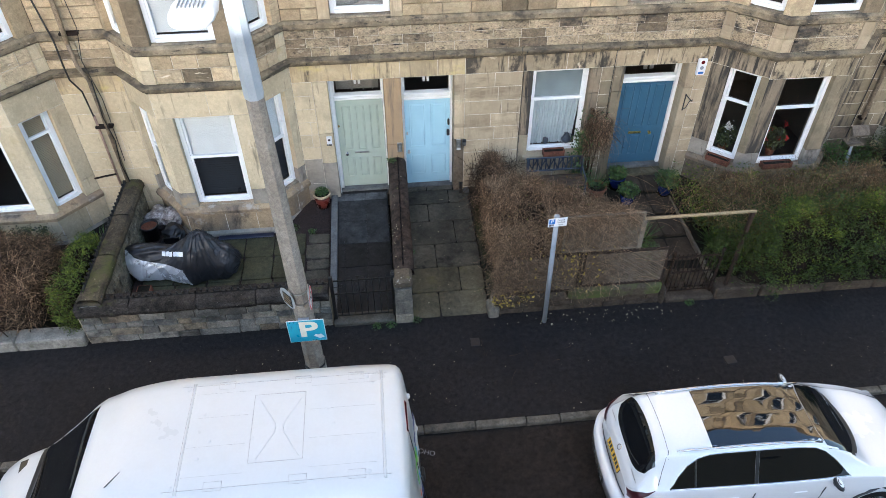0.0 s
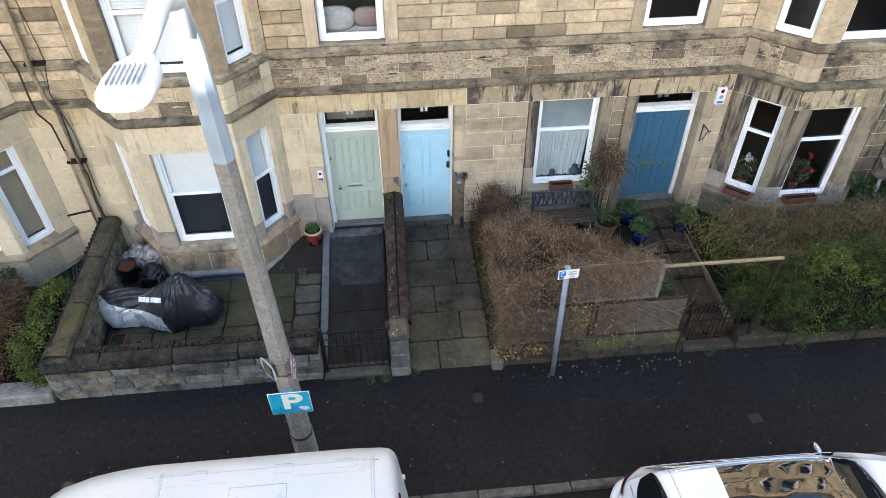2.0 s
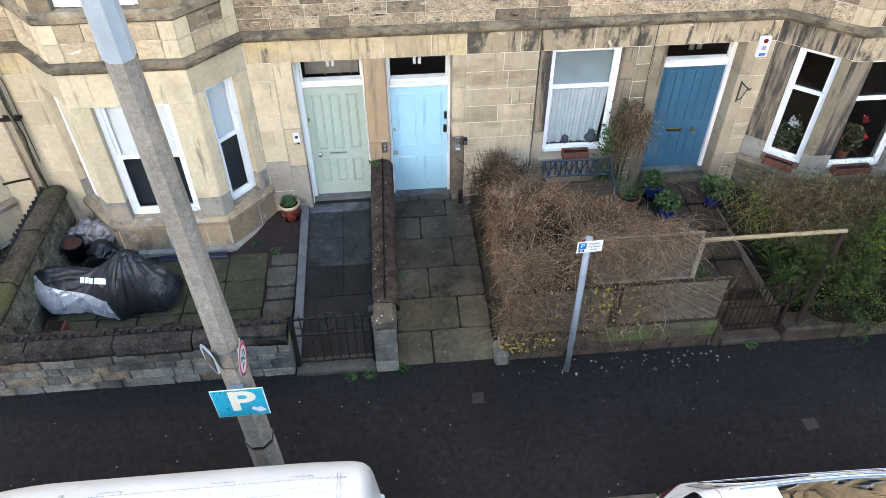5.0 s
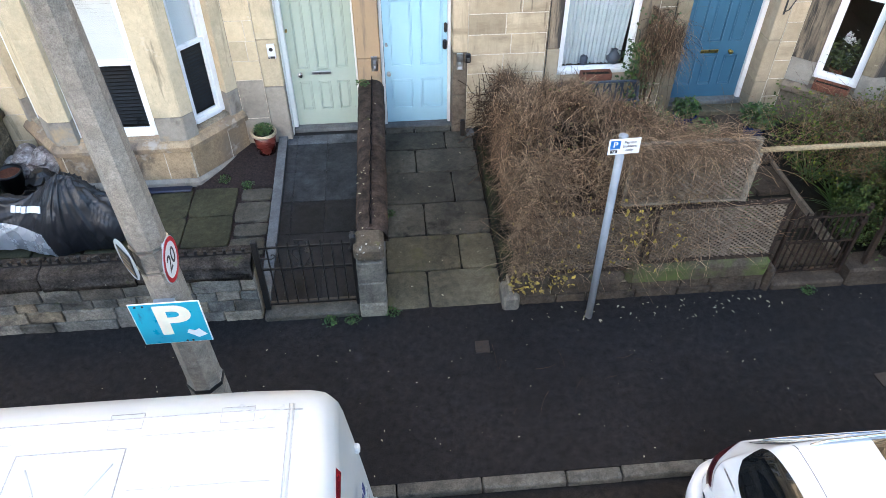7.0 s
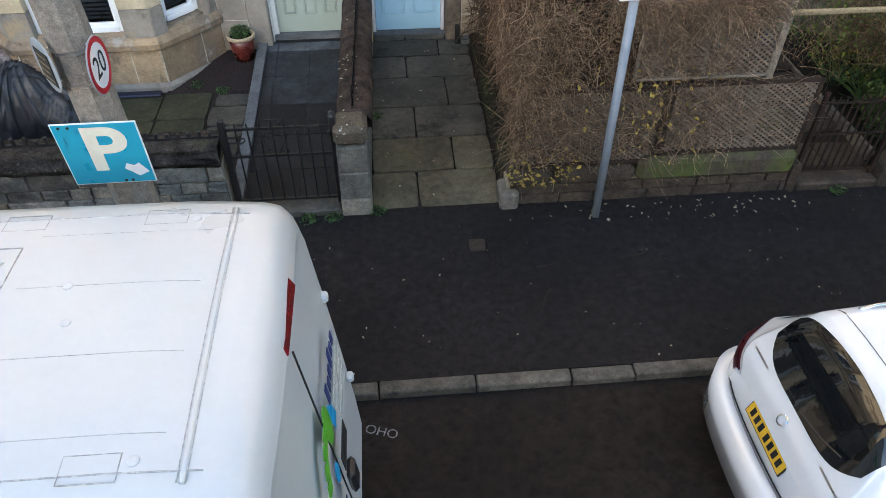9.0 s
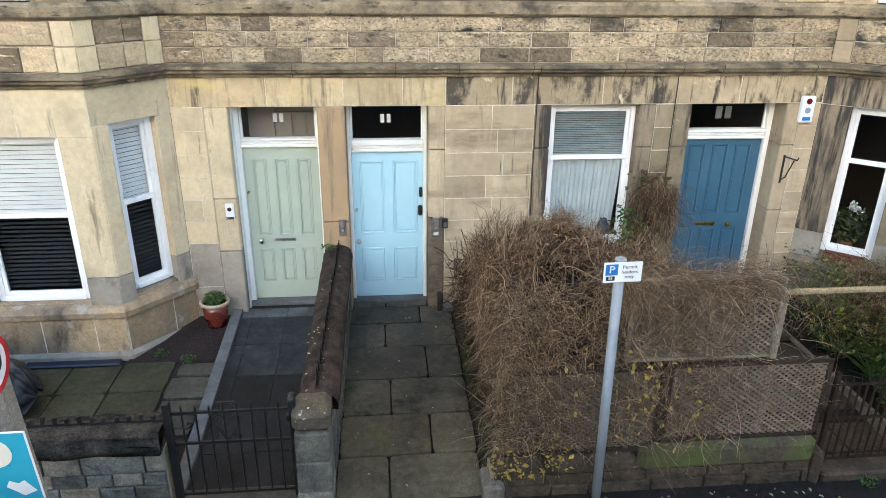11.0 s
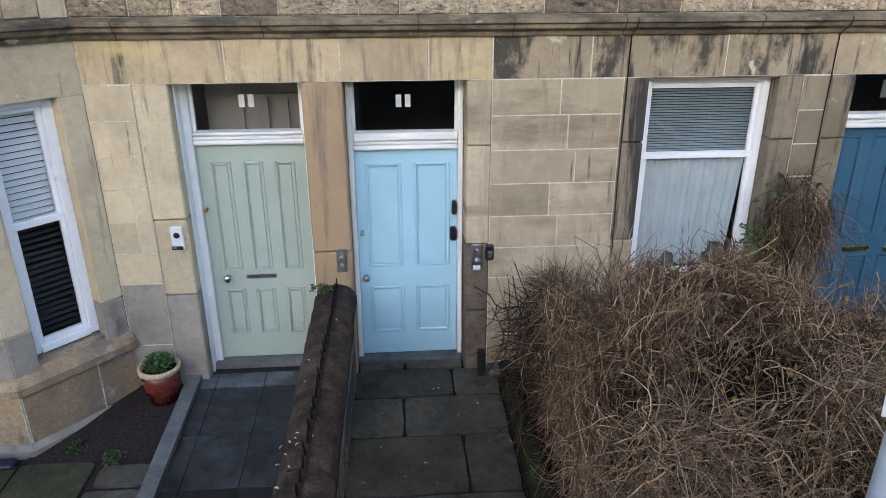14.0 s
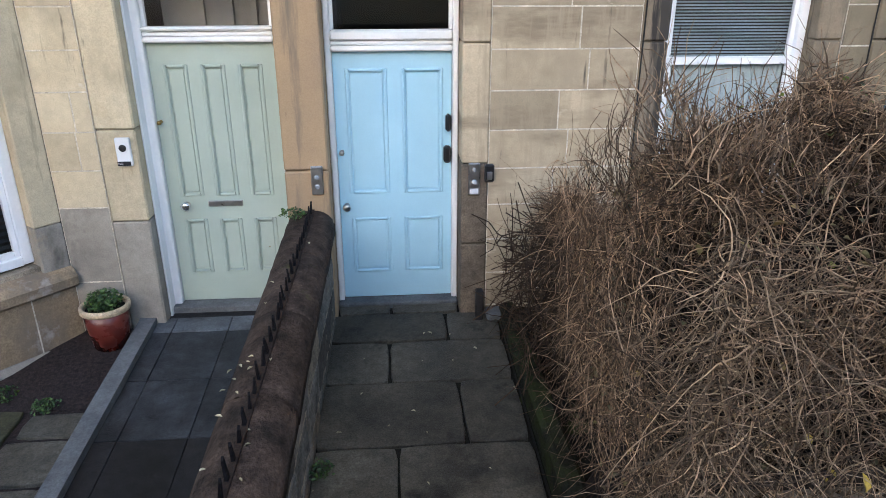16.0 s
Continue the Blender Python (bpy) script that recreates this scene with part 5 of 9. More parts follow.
part("thin_cable", G().tube([(0.12, 0.05, 1.2), (0.14, 0.04, 2.5), (0.1, -0.1, 3.3), (0.16, 0.03, 3.8), (0.1, 0.04, 4.8)], 0.007, 5), iron, t)
part("branch_pipe", G().tube([(-0.1, 0.0, 0.95), (-0.3, -0.02, 0.93), (-0.5, -0.04, 0.9)], 0.02, 6), rusty, t)


t = thing("downpipe", (9.45, WALL - 0.08, 0.3), "dark iron downpipe with a thin cable between the bays", "downpipe")
part("pipe", G().tube([(0, 0, 0.0), (0, 0, 2.85), (0.03, -0.1, 3.1), (0.03, -0.1, 3.6), (0, 0, 4.0), (0, 0, TOP - 0.6)], 0.04, 10), drain_iron, t, smooth=True)
part("cable", G().tube([(-0.16, 0.03, 0.4), (-0.14, 0.03, 2.8), (-0.12, -0.1, 3.2), (-0.1, 0.03, 3.9), (-0.1, 0.03, 5.5)], 0.012, 6), iron, t)
for z in (1.2, 2.4):
    part("pipe_clip", G().box(-0.07, 0.07, -0.03, 0.08, z, z + 0.05, 0.008), rusty, t)


# dark cables that run down the joints beside the small window
for x, zlow in ((2.485, 0.9), (4.155, 1.3)):
    t = thing("wall_cable", (x, WALL - 0.008, zlow), "thin dark cable clipped down a stone joint", "cable")
    part("cable", G().tube([(0.0, 0, 0), (0.006, 0, 0.6), (0.0, 0, 1.2), (0.004, 0, Z_CORNICE - zlow - 0.01), (0.004, -0.045, Z_CORNICE - zlow + 0.02), (0.006, -0.1, Z_CORNICE - zlow + 0.06), (0.006, -0.128, Z_CORNICE - zlow + 0.1), (0.006, -0.128, Z_CORNICE - zlow + 0.13)], 0.006, 6), black_plastic, t, smooth=True)


# ---- gardens: paths, walls, gates ----
def path_z(y):
    return 0.09 + (y - 7.75) * 0.07


def worn_slab(hx, hy, thick, c, wear):
    """A slab with chipped, slightly wavering edges and a worn arris."""
    pts = []
    for (x0, y0), (x1, y1) in zip(((-hx, -hy), (hx, -hy), (hx, hy), (-hx, hy)), ((hx, -hy), (hx, hy), (-hx, hy), (-hx, -hy))):
        n = max(2, int(math.hypot(x1 - x0, y1 - y0) / 0.09))
        for i in range(n):
            q = i / n
            cut = wear * (2.2 if i == 0 else rng.uniform(-0.4, 1.0))
            x, y = x0 + (x1 - x0) * q, y0 + (y1 - y0) * q
            s = 1 - cut / max(hx, 0.05), 1 - cut / max(hy, 0.05)
            pts.append((x * s[0], y * s[1]))
    g = G()
    n = len(pts)
    rings = [[(x, y, z) for x, y in ((p[0] * k, p[1] * k) for p in pts)] for z, k in ((-thick, 1.0), (-c, 1.0), (-c * 0.25, 1 - c * 0.5 / max(hx, hy)), (0.0, 1 - c * 1.4 / max(hx, hy)))]
    g.grid(rings, close=True)
    g.f.append(tuple(len(g.v) - n + i for i in range(n)))
    return g


def flags(thing_ob, rows, material, thick=0.05, name="flagstone", gap=0.014, slope=True, z=0.0, c=0.007, wear=0.006):
    """Rows of (y0, y1, x cuts): each stone a piece."""
    for y0, y1, cuts in rows:
        for a, b in zip(cuts, cuts[1:]):
            za, zb = (path_z(y0), path_z(y1)) if slope else (z, z)
            h = worn_slab((b - a) / 2 - gap / 2, (y1 - y0) / 2 - gap / 2, thick, c, wear)
            tilt = math.degrees(math.atan2(zb - za, y1 - y0))
            part(name, h, material, thing_ob, at=pose((a + b) / 2, (y0 + y1) / 2, (za + zb) / 2 + rng.uniform(-0.004, 0.004), tilt + rng.uniform(-0.3, 0.3), rng.uniform(-0.3, 0.3), rng.uniform(-0.3, 0.3)))


def bed(name, x0, x1, y0, y1, z0, z1, material, label):
    """A sloping bed of ground from the front to the back."""
    g = G().add([(x0, y0, -0.3), (x1, y0, -0.3), (x1, y1, -0.3), (x0, y1, -0.3), (x0, y0, z0), (x1, y0, z0), (x1, y1, z1), (x0, y1, z1)],
                [(3, 2, 1, 0), (4, 5, 6, 7), (0, 1, 5, 4), (1, 2, 6, 5), (2, 3, 7, 6), (3, 0, 4, 7)])
    return tagged(part(name, g, material), label, "ground", kind="structure")


bed("path_bed_blue", 0.16, 1.52, 7.8, 11.25, path_z(7.8) - 0.03, path_z(11.25) - 0.03, soil, "dark joints under the flagstone path")
bed("path_bed_green", -1.13, -0.12, 7.8, 11.25, path_z(7.8) - 0.008, path_z(11.25) - 0.008, dark_tile, "dark joints under the slab path")
bed("garden_bed_left", -4.76, -1.22, 7.9, 11.0, 0.1, 0.14, gravel, "dark gravel of the small paved front garden")
bed("garden_bed_corner", -2.3, -1.22, 10.15, 11.0, 0.135, 0.28, gravel, "dark gravel heaped up to the house corner")
bed("garden_bed_right", 1.52, 30, 7.9, 11.3, 0.12, 0.36, soil, "dark leaf-strewn soil of the planted garden")
bed("garden_bed_far", -30, -5.1, 7.9, 11.0, 0.12, 0.2, soil, "dark soil of the neighbouring garden")

path58 = thing("path_blue_door", (0, 0, 0), "damp worn flagstone path to the blue door", "path", kind="structure")
flags(path58, [(7.76, 8.33, (0.18, 0.66, 1.5)), (8.33, 8.91, (0.19, 1.08, 1.51))], slab, gap=0.012)
flags(path58, [(8.91, 9.5, (0.2, 0.7, 1.51)), (9.5, 10.12, (0.2, 1.12, 1.51)),
               (10.12, 10.62, (0.2, 0.66, 1.51)), (10.62, 11.02, (0.2, 1.1, 1.51)), (11.02, 11.22, (0.26, 0.68, 1.22))], wet_slab, gap=0.012)
path57 = thing("path_green_door", (0, 0, 0), "dark smooth slab path to the green door", "path", kind="structure")
rows57 = []
y = 7.86
while y < 11.05:
    y2 = min(y + 0.6, 11.06)
    rows57.append((y, y2, (-1.12, -0.98, -0.56, -0.14)))
    y = y2
flags(path57, rows57[:-3], dark_tile, gap=0.003, c=0.003, wear=0.001)
# the last rows turn paler to imitate a sheen towards the door
flags(path57, rows57[-3:-1], dark_sheen_slab, gap=0.003, c=0.003, wear=0.001)
flags(path57, rows57[-1:], pale_sheen_slab, gap=0.003, c=0.003, wear=0.001)
part("path_edging", G().add([(-1.24, 7.95, path_z(7.95) + 0.05), (-1.12, 7.95, path_z(7.95) + 0.05), (-1.12, 11.0, path_z(11) + 0.05), (-1.24, 11.0, path_z(11) + 0.05),
                             (-1.24, 7.95, -0.1), (-1.12, 7.95, -0.1), (-1.12, 11.0, -0.1), (-1.24, 11.0, -0.1)],
                            [(0, 1, 2, 3), (4, 5, 1, 0), (5, 6, 2, 1), (7, 4, 0, 3)]), edging, path57, "pale grey stone edging strip")
part("door_step", G().box(-1.05, -0.1, 11.06, 11.24, 0.2, 0.315, 0.012), pale_sheen_slab, path57, "pale worn stone doorstep")
patio = thing("patio", (0, 0, 0.15), "algae-stained square paving slabs by the bay", "patio", kind="structure")
flags(patio, [(8.35, 8.95, (-4.55, -4.0, -3.45, -2.86, -2.28, -1.72)), (8.95, 9.55, (-4.6, -4.05, -3.45, -2.85, -2.31, -1.72)), (9.55, 10.15, (-4.0, -3.43, -2.87, -2.32, -1.73))],
      green_slab, slope=False, thick=0.06, name="paving_slab")
flags(patio, [(9.84, 10.1, (-1.69, -1.27)), (9.4, 9.81, (-1.72, -1.27)), (9.12, 9.37, (-1.7, -1.26)), (8.75, 9.09, (-1.72, -1.27))], wet_slab, slope=False, thick=0.06, name="stepping_slab", z=0.0)


def stubs(parent, p0, p1, n, zf, size=0.014, tall=0.045):
    """Cut-off stumps of old railings."""
    for k in range(n):
        q = (k + 0.5) / n
        xx, yy = p0[0] + (p1[0] - p0[0]) * q, p0[1] + (p1[1] - p0[1]) * q
        h = G().box(-size, size, -size, size, -0.02, tall * rng.uniform(0.6, 1.2), 0.003)
        part("railing_stump", h, iron, parent, at=pose(xx, yy, zf(q), rng.uniform(-8, 8), rng.uniform(-8, 8), rng.uniform(0, 20)))


def saddle(length, w, h, c=0.014, n=8, square=1.0, rough=1.0):
    """A coping stone with a rounded back, along x."""
    prof = [(-w / 2, 0.0), (-w / 2, h * 0.45)]
    for k in range(n + 1):
        t = math.pi * (1 - k / n)
        prof.append((w / 2 * 0.96 * math.copysign(abs(math.cos(t)) ** square, math.cos(t)), h * 0.45 + h * 0.55 * abs(math.sin(t)) ** square))
    prof += [(w / 2, h * 0.45), (w / 2, 0.0)]
    rows = []
    mids = [-length / 2 + c + (length - 2 * c) * k / 7 for k in range(8)]
    for xx, sc in [(-length / 2, 0.955)] + [(x, 1.0) for x in mids] + [(length / 2, 0.955)]:
        rows.append([(xx + rng.uniform(-0.004, 0.004), py * sc + rough * rng.uniform(-0.009, 0.009), pz * sc + rough * rng.uniform(-0.011, 0.009)) for py, pz in prof])
    g = G().grid(rows, close=True)
    m = len(prof)
    g.f.append(tuple(range(m)))
    g.f.append(tuple(9 * m + i for i in range(m))[::-1])
    return g


# front wall of the paved garden
fw = thing("front_wall", (0, 7.76, 0), "low rubble stone garden wall with rounded coping and railing stumps", "garden wall", kind="structure")
part("wall_core", G().box(-5.2, -1.18, 0.04, 0.3, 0, 0.72), mortar_dark, fw)
zz = 0.02
for hgt, lens in ((0.2, (0.3, 0.7)), (0.17, (0.2, 0.55)), (0.13, (0.16, 0.42)), (0.2, (0.22, 0.6))):
    xx = -5.18
    while xx < -1.2:
        e = min(xx + rng.uniform(*lens), -1.18)
        if -1.18 - e < 0.15:
            e = -1.18
        h = rocky(-(e - xx) / 2 + rng.uniform(0.003, 0.009), (e - xx) / 2 - rng.uniform(0.003, 0.009), -hgt / 2 + rng.uniform(0.002, 0.012), hgt / 2 - rng.uniform(0.002, 0.012), 0.006, 0.014)
        part("rubble_stone", h, wall_stone, fw, at=pose((xx + e) / 2, 0.02 + rng.uniform(-0.006, 0.006), zz + hgt / 2, 0, rng.uniform(-1.5, 1.5), 0))
        xx = e
    zz += hgt
xx = -5.2
for ln in (0.85, 1.05, 0.95, 1.17):
    h = saddle(ln - 0.012, 0.35, 0.195, n=12, square=0.3)
    part("coping_stone", h, wall_coping, fw, at=pose(xx + ln / 2, 0.16, 0.72, 0, 0, rng.uniform(-0.4, 0.4)), smooth=True)
    xx += ln
stubs(fw, (-5.1, 0.18), (-1.22, 0.18), 40, lambda q: 0.925, size=0.016, tall=0.07)
part("railing_base", G().box(-5.1, -1.19, 0.165, 0.195, 0.9, 0.935), iron, fw)

# side wall to the neighbour's garden
sw = thing("side_wall", (-4.95, 7.8, 0), "mossy stone wall between the gardens with railing stumps", "garden wall", kind="structure")
part("wall_core", G().box(-0.12, 0.12, 0, 3.2, 0, 0.92), wall_stone, sw)
for k in range(3):
    for side in (-1, 1):
        yy = 0.25
        while yy < 3.15:
            e = min(yy + rng.uniform(0.25, 0.55), 3.18)
            h = rocky(-(e - yy) / 2 + 0.008, (e - yy) / 2 - 0.008, -0.14, 0.14, 0.01, 0.02)
            part("rubble_stone", h, lime_rubble, sw, at=pose(side * 0.125, (yy + e) / 2, 0.17 + k * 0.29, 0, 0, 90 * side))
            yy = e
for k in range(3):
    h = saddle(1.05, 0.36, 0.15, square=0.6)
    part("coping_stone", h, moss_coping, sw, at=pose(0.02, 0.53 + k * 1.06, 0.92, 0, 0, 90), smooth=True)
stubs(sw, (-0.1, 0.3), (-0.1, 3.1), 26, lambda q: 1.06, size=0.017, tall=0.075)
part("railing_base", G().box(-0.118, -0.082, 0.2, 3.1, 1.02, 1.075), iron, sw)

# wall between the two paths: it runs slightly askew, its coping split by the sunk iron strip of a lost railing
mw = thing("dividing_wall", (0.03, 7.63, 0), "dark rounded stone wall between two paths with railing stumps", "garden wall", kind="structure")


def mid_top(q):
    return 0.87 + 0.15 * q


def mid_axis(yy):
    return 0.0 + 0.075 * yy / 3.3


rows = []
for yy in (0.2, 3.36):
    q, ax = yy / 3.3, mid_axis(yy)
    rows.append([(ax - 0.125, yy, 0), (ax - 0.125, yy, mid_top(q)), (ax + 0.135, yy, mid_top(q)), (ax + 0.135, yy, 0)])
part("wall_core", G().grid(rows, close=True), mortar_dark, mw)
MID_YAW = 90 - math.degrees(math.atan2(0.075, 3.3))
for side in (-1, 1):
    for za, zb in ((0.08, 0.34), (0.35, 0.6), (0.61, 0.84)):
        yy = 0.42
        while yy < 3.3:
            e = min(yy + rng.uniform(0.28, 0.6), 3.34)
            h = rocky(-(e - yy) / 2 + 0.006, (e - yy) / 2 - 0.006, -(zb - za) / 2, (zb - za) / 2, 0.004, 0.012)
            yc = (yy + e) / 2
            part("rubble_stone", h, wall_stone, mw, at=pose(mid_axis(yc) + 0.005 + side * 0.128, yc, (za + zb) / 2, 0, 0, MID_YAW if side > 0 else MID_YAW + 180))
            yy = e
for k in range(4):
    yc = 0.4 + 0.37 + k * 0.742
    h = saddle(0.738, 0.345, 0.19, n=10, c=0.006, rough=0.45)
    part("coping_stone", h, coping_stone, mw, at=pose(mid_axis(yc) + 0.034 - 0.032 * yc / 3.3, yc, mid_top(yc / 3.3) - 0.004, 0, -2.6, MID_YAW + 0.6), smooth=True)
part("railing_base", G().grid([[(mid_axis(yy) + dx, yy, mid_top(yy / 3.3) + dz) for dx, dz in ((0.006, 0.15), (0.006, 0.196), (0.036, 0.197), (0.036, 0.15))] for yy in (0.42, 3.34)], close=True), rusty, mw, "rusted iron base strip")
for k in range(27):
    yy = 0.48 + k * 0.107
    tall = 0.078 * rng.uniform(0.8, 1.15)
    h = G().add([(-0.008, -0.014, 0), (0.008, -0.014, 0), (0.008, 0.014, 0), (-0.008, 0.014, 0), (-0.005, -0.009, tall), (0.005, -0.009, tall), (0.005, 0.006, tall + 0.012), (-0.005, 0.006, tall + 0.012)],
                [(3, 2, 1, 0), (4, 5, 6, 7), (0, 1, 5, 4), (1, 2, 6, 5), (2, 3, 7, 6), (3, 0, 4, 7)])
    part("railing_stump", h, black_iron, mw, at=pose(mid_axis(yy) + 0.02, yy, mid_top(yy / 3.3) + 0.19, rng.uniform(-6, 4), rng.uniform(-7, 7), rng.uniform(-8, 8)))
for z0, z1, w, c, mt in ((0.0, 0.28, 0.3, 0.02, wall_stone), (0.28, 0.6, 0.29, 0.015, pillar_stone), (0.6, 0.89, 0.285, 0.015, pillar_stone), (0.89, 1.09, 0.315, 0.045, lichen_stone)):
    part("pillar_stone", G().box(-w / 2, w / 2, 0, 0.34, z0, z1 - 0.005, c), mt, mw, at=(0.005, 0.07, 0))


def spiral(cx, cz, r, turn, sgn, a0=0.0):
    return [(cx + sgn * r * (1 - 0.75 * k / 16) * math.cos(a0 + turn * k / 16), 0, cz + r * (1 - 0.75 * k / 16) * math.sin(a0 + turn * k / 16)) for k in range(17)]


def iron_gate(name, at, w, rails, tops, label, bars_n, scroll=True, material=iron, bars_r=0.008, post_w=0.022):
    """A small gate: posts, level rails at the given heights, bars that rise past the top rail."""
    t = thing(name, at, label, "gate")
    for x, hh in ((0.0, tops[0]), (w, tops[1])):
        part("gate_post", G().box(x - post_w, x + post_w, -post_w, post_w, 0, hh, 0.006), material, t)
    part("post_finial", G().lathe([(0.03, 0), (0.036, 0.02), (0.02, 0.045), (0.03, 0.06), (0.0, 0.075)], 10, (w, 0, tops[1] - 0.005)), material, t)
    for z in rails:
        part("rail", G().box(post_w, w - post_w, -0.009, 0.009, z, z + 0.024), material, t)
    for k in range(bars_n):
        x = post_w + (w - 2 * post_w) * (k + 0.75) / (bars_n + 0.5)
        top = rails[-1] + 0.085 + rng.uniform(-0.01, 0.01)
        part("bar", G().tube([(x, 0, rails[0]), (x, 0, top - 0.03), (x, 0, top)], [bars_r, bars_r, 0.002], 6), material, t)
    part("hinge", G().box(w - 0.05, w + 0.03, -0.03, 0.03, rails[-1] - 0.1, rails[-1] - 0.04, 0.008), material, t)
    if scroll:
        cx, lo, hi = w * 0.47, rails[1], rails[-1]
        for sgn in (-1, 1):
            pts = [(cx, 0, lo + 0.03), (cx + sgn * 0.045, 0, lo + 0.11), (cx + sgn * 0.1, 0, hi - 0.1)] + spiral(cx + sgn * 0.055, hi - 0.06, 0.045, 1.7 * math.pi, sgn)
            part("scroll", G().tube(pts, 0.006, 5), material, t)
            part("scroll", G().tube(spiral(cx + sgn * 0.06, lo + 0.06, 0.042, 1.8 * math.pi, sgn, -0.5), 0.006, 5), material, t)
            part("scroll", G().tube(spiral(cx + sgn * 0.035, hi + 0.06, 0.03, 1.5 * math.pi, sgn, -1.2), 0.006, 5), material, t)
        part("number_strip", G().box(cx - 0.07, cx + 0.07, -0.008, 0.008, hi + 0.095, hi + 0.104), material, t)
        part("latch", G().tube([(0.02, 0, lo + 0.17), (0.15, -0.02, lo + 0.17)] + spiral(0.16, lo + 0.2, 0.03, 1.5 * math.pi, 1, -1.4), 0.008, 6), material, t)
    return t


iron_gate("garden_gate", (-1.125, 7.86, 0.15), 1.0, (0.05, 0.575, 0.875), (0.99, 0.97), "black iron garden gate with thin bars and a scroll", 8, post_w=0.03, bars_r=0.009)
tagged(part("gate_step", G().box(-1.16, -0.12, 7.72, 7.98, -0.05, 0.155, 0.015), kerbstone), "pale grey stone step under the iron gate", "step", kind="structure")

# front wall of the planted garden
rw = thing("dwarf_wall", (0, 7.72, 0), "low stone wall with long algae-green coping below the lattice", "garden wall", kind="structure")
for za, zb, yoff in ((0.06, 0.19, 0.0), (0.19, 0.31, 0.01)):
    xx = 1.56
    while xx < 4.45:
        e = min(xx + rng.uniform(0.3, 0.6), 4.46)
        part("rubble_stone", rocky(-(e - xx) / 2 + 0.006, (e - xx) / 2 - 0.006, -(zb - za) / 2 + 0.004, (zb - za) / 2 - 0.004, 0.005, 0.018), pale_wall, rw, at=((xx + e) / 2, yoff + 0.02, (za + zb) / 2))
        xx = e
part("wall_core", G().box(1.54, 4.45, 0.05, 0.28, 0, 0.31), mortar_dark, rw)
xx = 1.54
for ln, mt in ((0.45, pale_wall), (0.83, pale_wall), (1.64, green_coping)):
    h = G().box(-ln / 2 + 0.005, ln / 2 - 0.005, -0.04, 0.3, 0.31, 0.585 if mt is green_coping else 0.5, 0.06)
    part("coping_stone", h, mt, rw, at=(xx + ln / 2, 0, 0))
    xx += ln
part("end_block", G().box(-0.09, 0.1, -0.06, 0.24, 0, 0.27, 0.03), pillar_stone, rw, at=(1.55, 0.0, 0))
part("gate_pier", G().box(-0.04, 0.06, -0.03, 0.3, 0, 0.42, 0.04), pale_wall, rw, at=(4.51, 0, 0))
xx = 5.46
while xx < 12:
    ln = rng.uniform(0.7, 1.3)
    part("coping_stone", G().box(-ln / 2 + 0.006, ln / 2 - 0.006, -0.03, 0.3, 0.02, 0.33, 0.03), pale_wall, rw, at=(xx + ln / 2, 0, 0))
    xx += ln
part("low_edge", G().box(1.525, 1.66, 0.3, 3.25, 0.05, 0.42, 0.03), mossy_edge, rw, "mossy low edge beside the flagstone path")
tagged(part("gate_step", G().box(4.58, 5.45, 7.7, 7.98, -0.05, 0.17, 0.02), pale_wall), "worn brown stone step under the rusty gate", "step", kind="structure")
iron_gate("garden_gate", (4.59, 7.84, 0.165), 0.83, (0.06, 0.5, 0.86), (1.0, 0.96), "rusty brown iron gate with upright bars", 10, scroll=False, material=rusty, bars_r=0.011)
# dwarf wall before the neighbour's hedge
dw = thing("dwarf_wall", (0, 7.72, 0), "pale rendered dwarf wall below the neighbour's hedge", "garden wall", kind="structure")
xx = -5.22
for ln in (1.1, 1.0, 1.3, 1.2, 1.4):
    part("coping_stone", G().box(-ln + 0.006, -0.006, 0, 0.3, 0, 0.3, 0.02), neighbour_wall, dw, at=(xx, 0, 0))
    xx -= ln
# path to the teal door
path59 = thing("path_teal_door", (0, 0, 0.0), "dark mossy slabs leading to the teal door", "path", kind="structure")
for k in range(5):
    y0 = 8.0 + k * 0.62
    flags(path59, [(y0, y0 + 0.6, (4.6, 5.06, 5.52))], pale_wall, slope=False, z=0.16 + k * 0.055)
part("door_step", G().box(4.4, 5.6, 11.0, 11.25, 0.3, 0.449, 0.015), slab, path59)
part("path_edging", G().box(5.52, 5.57, 8.1, 10.4, 0.1, 0.3, 0.01), timber_grey, path59, "pale worn edging board beside the slabs")


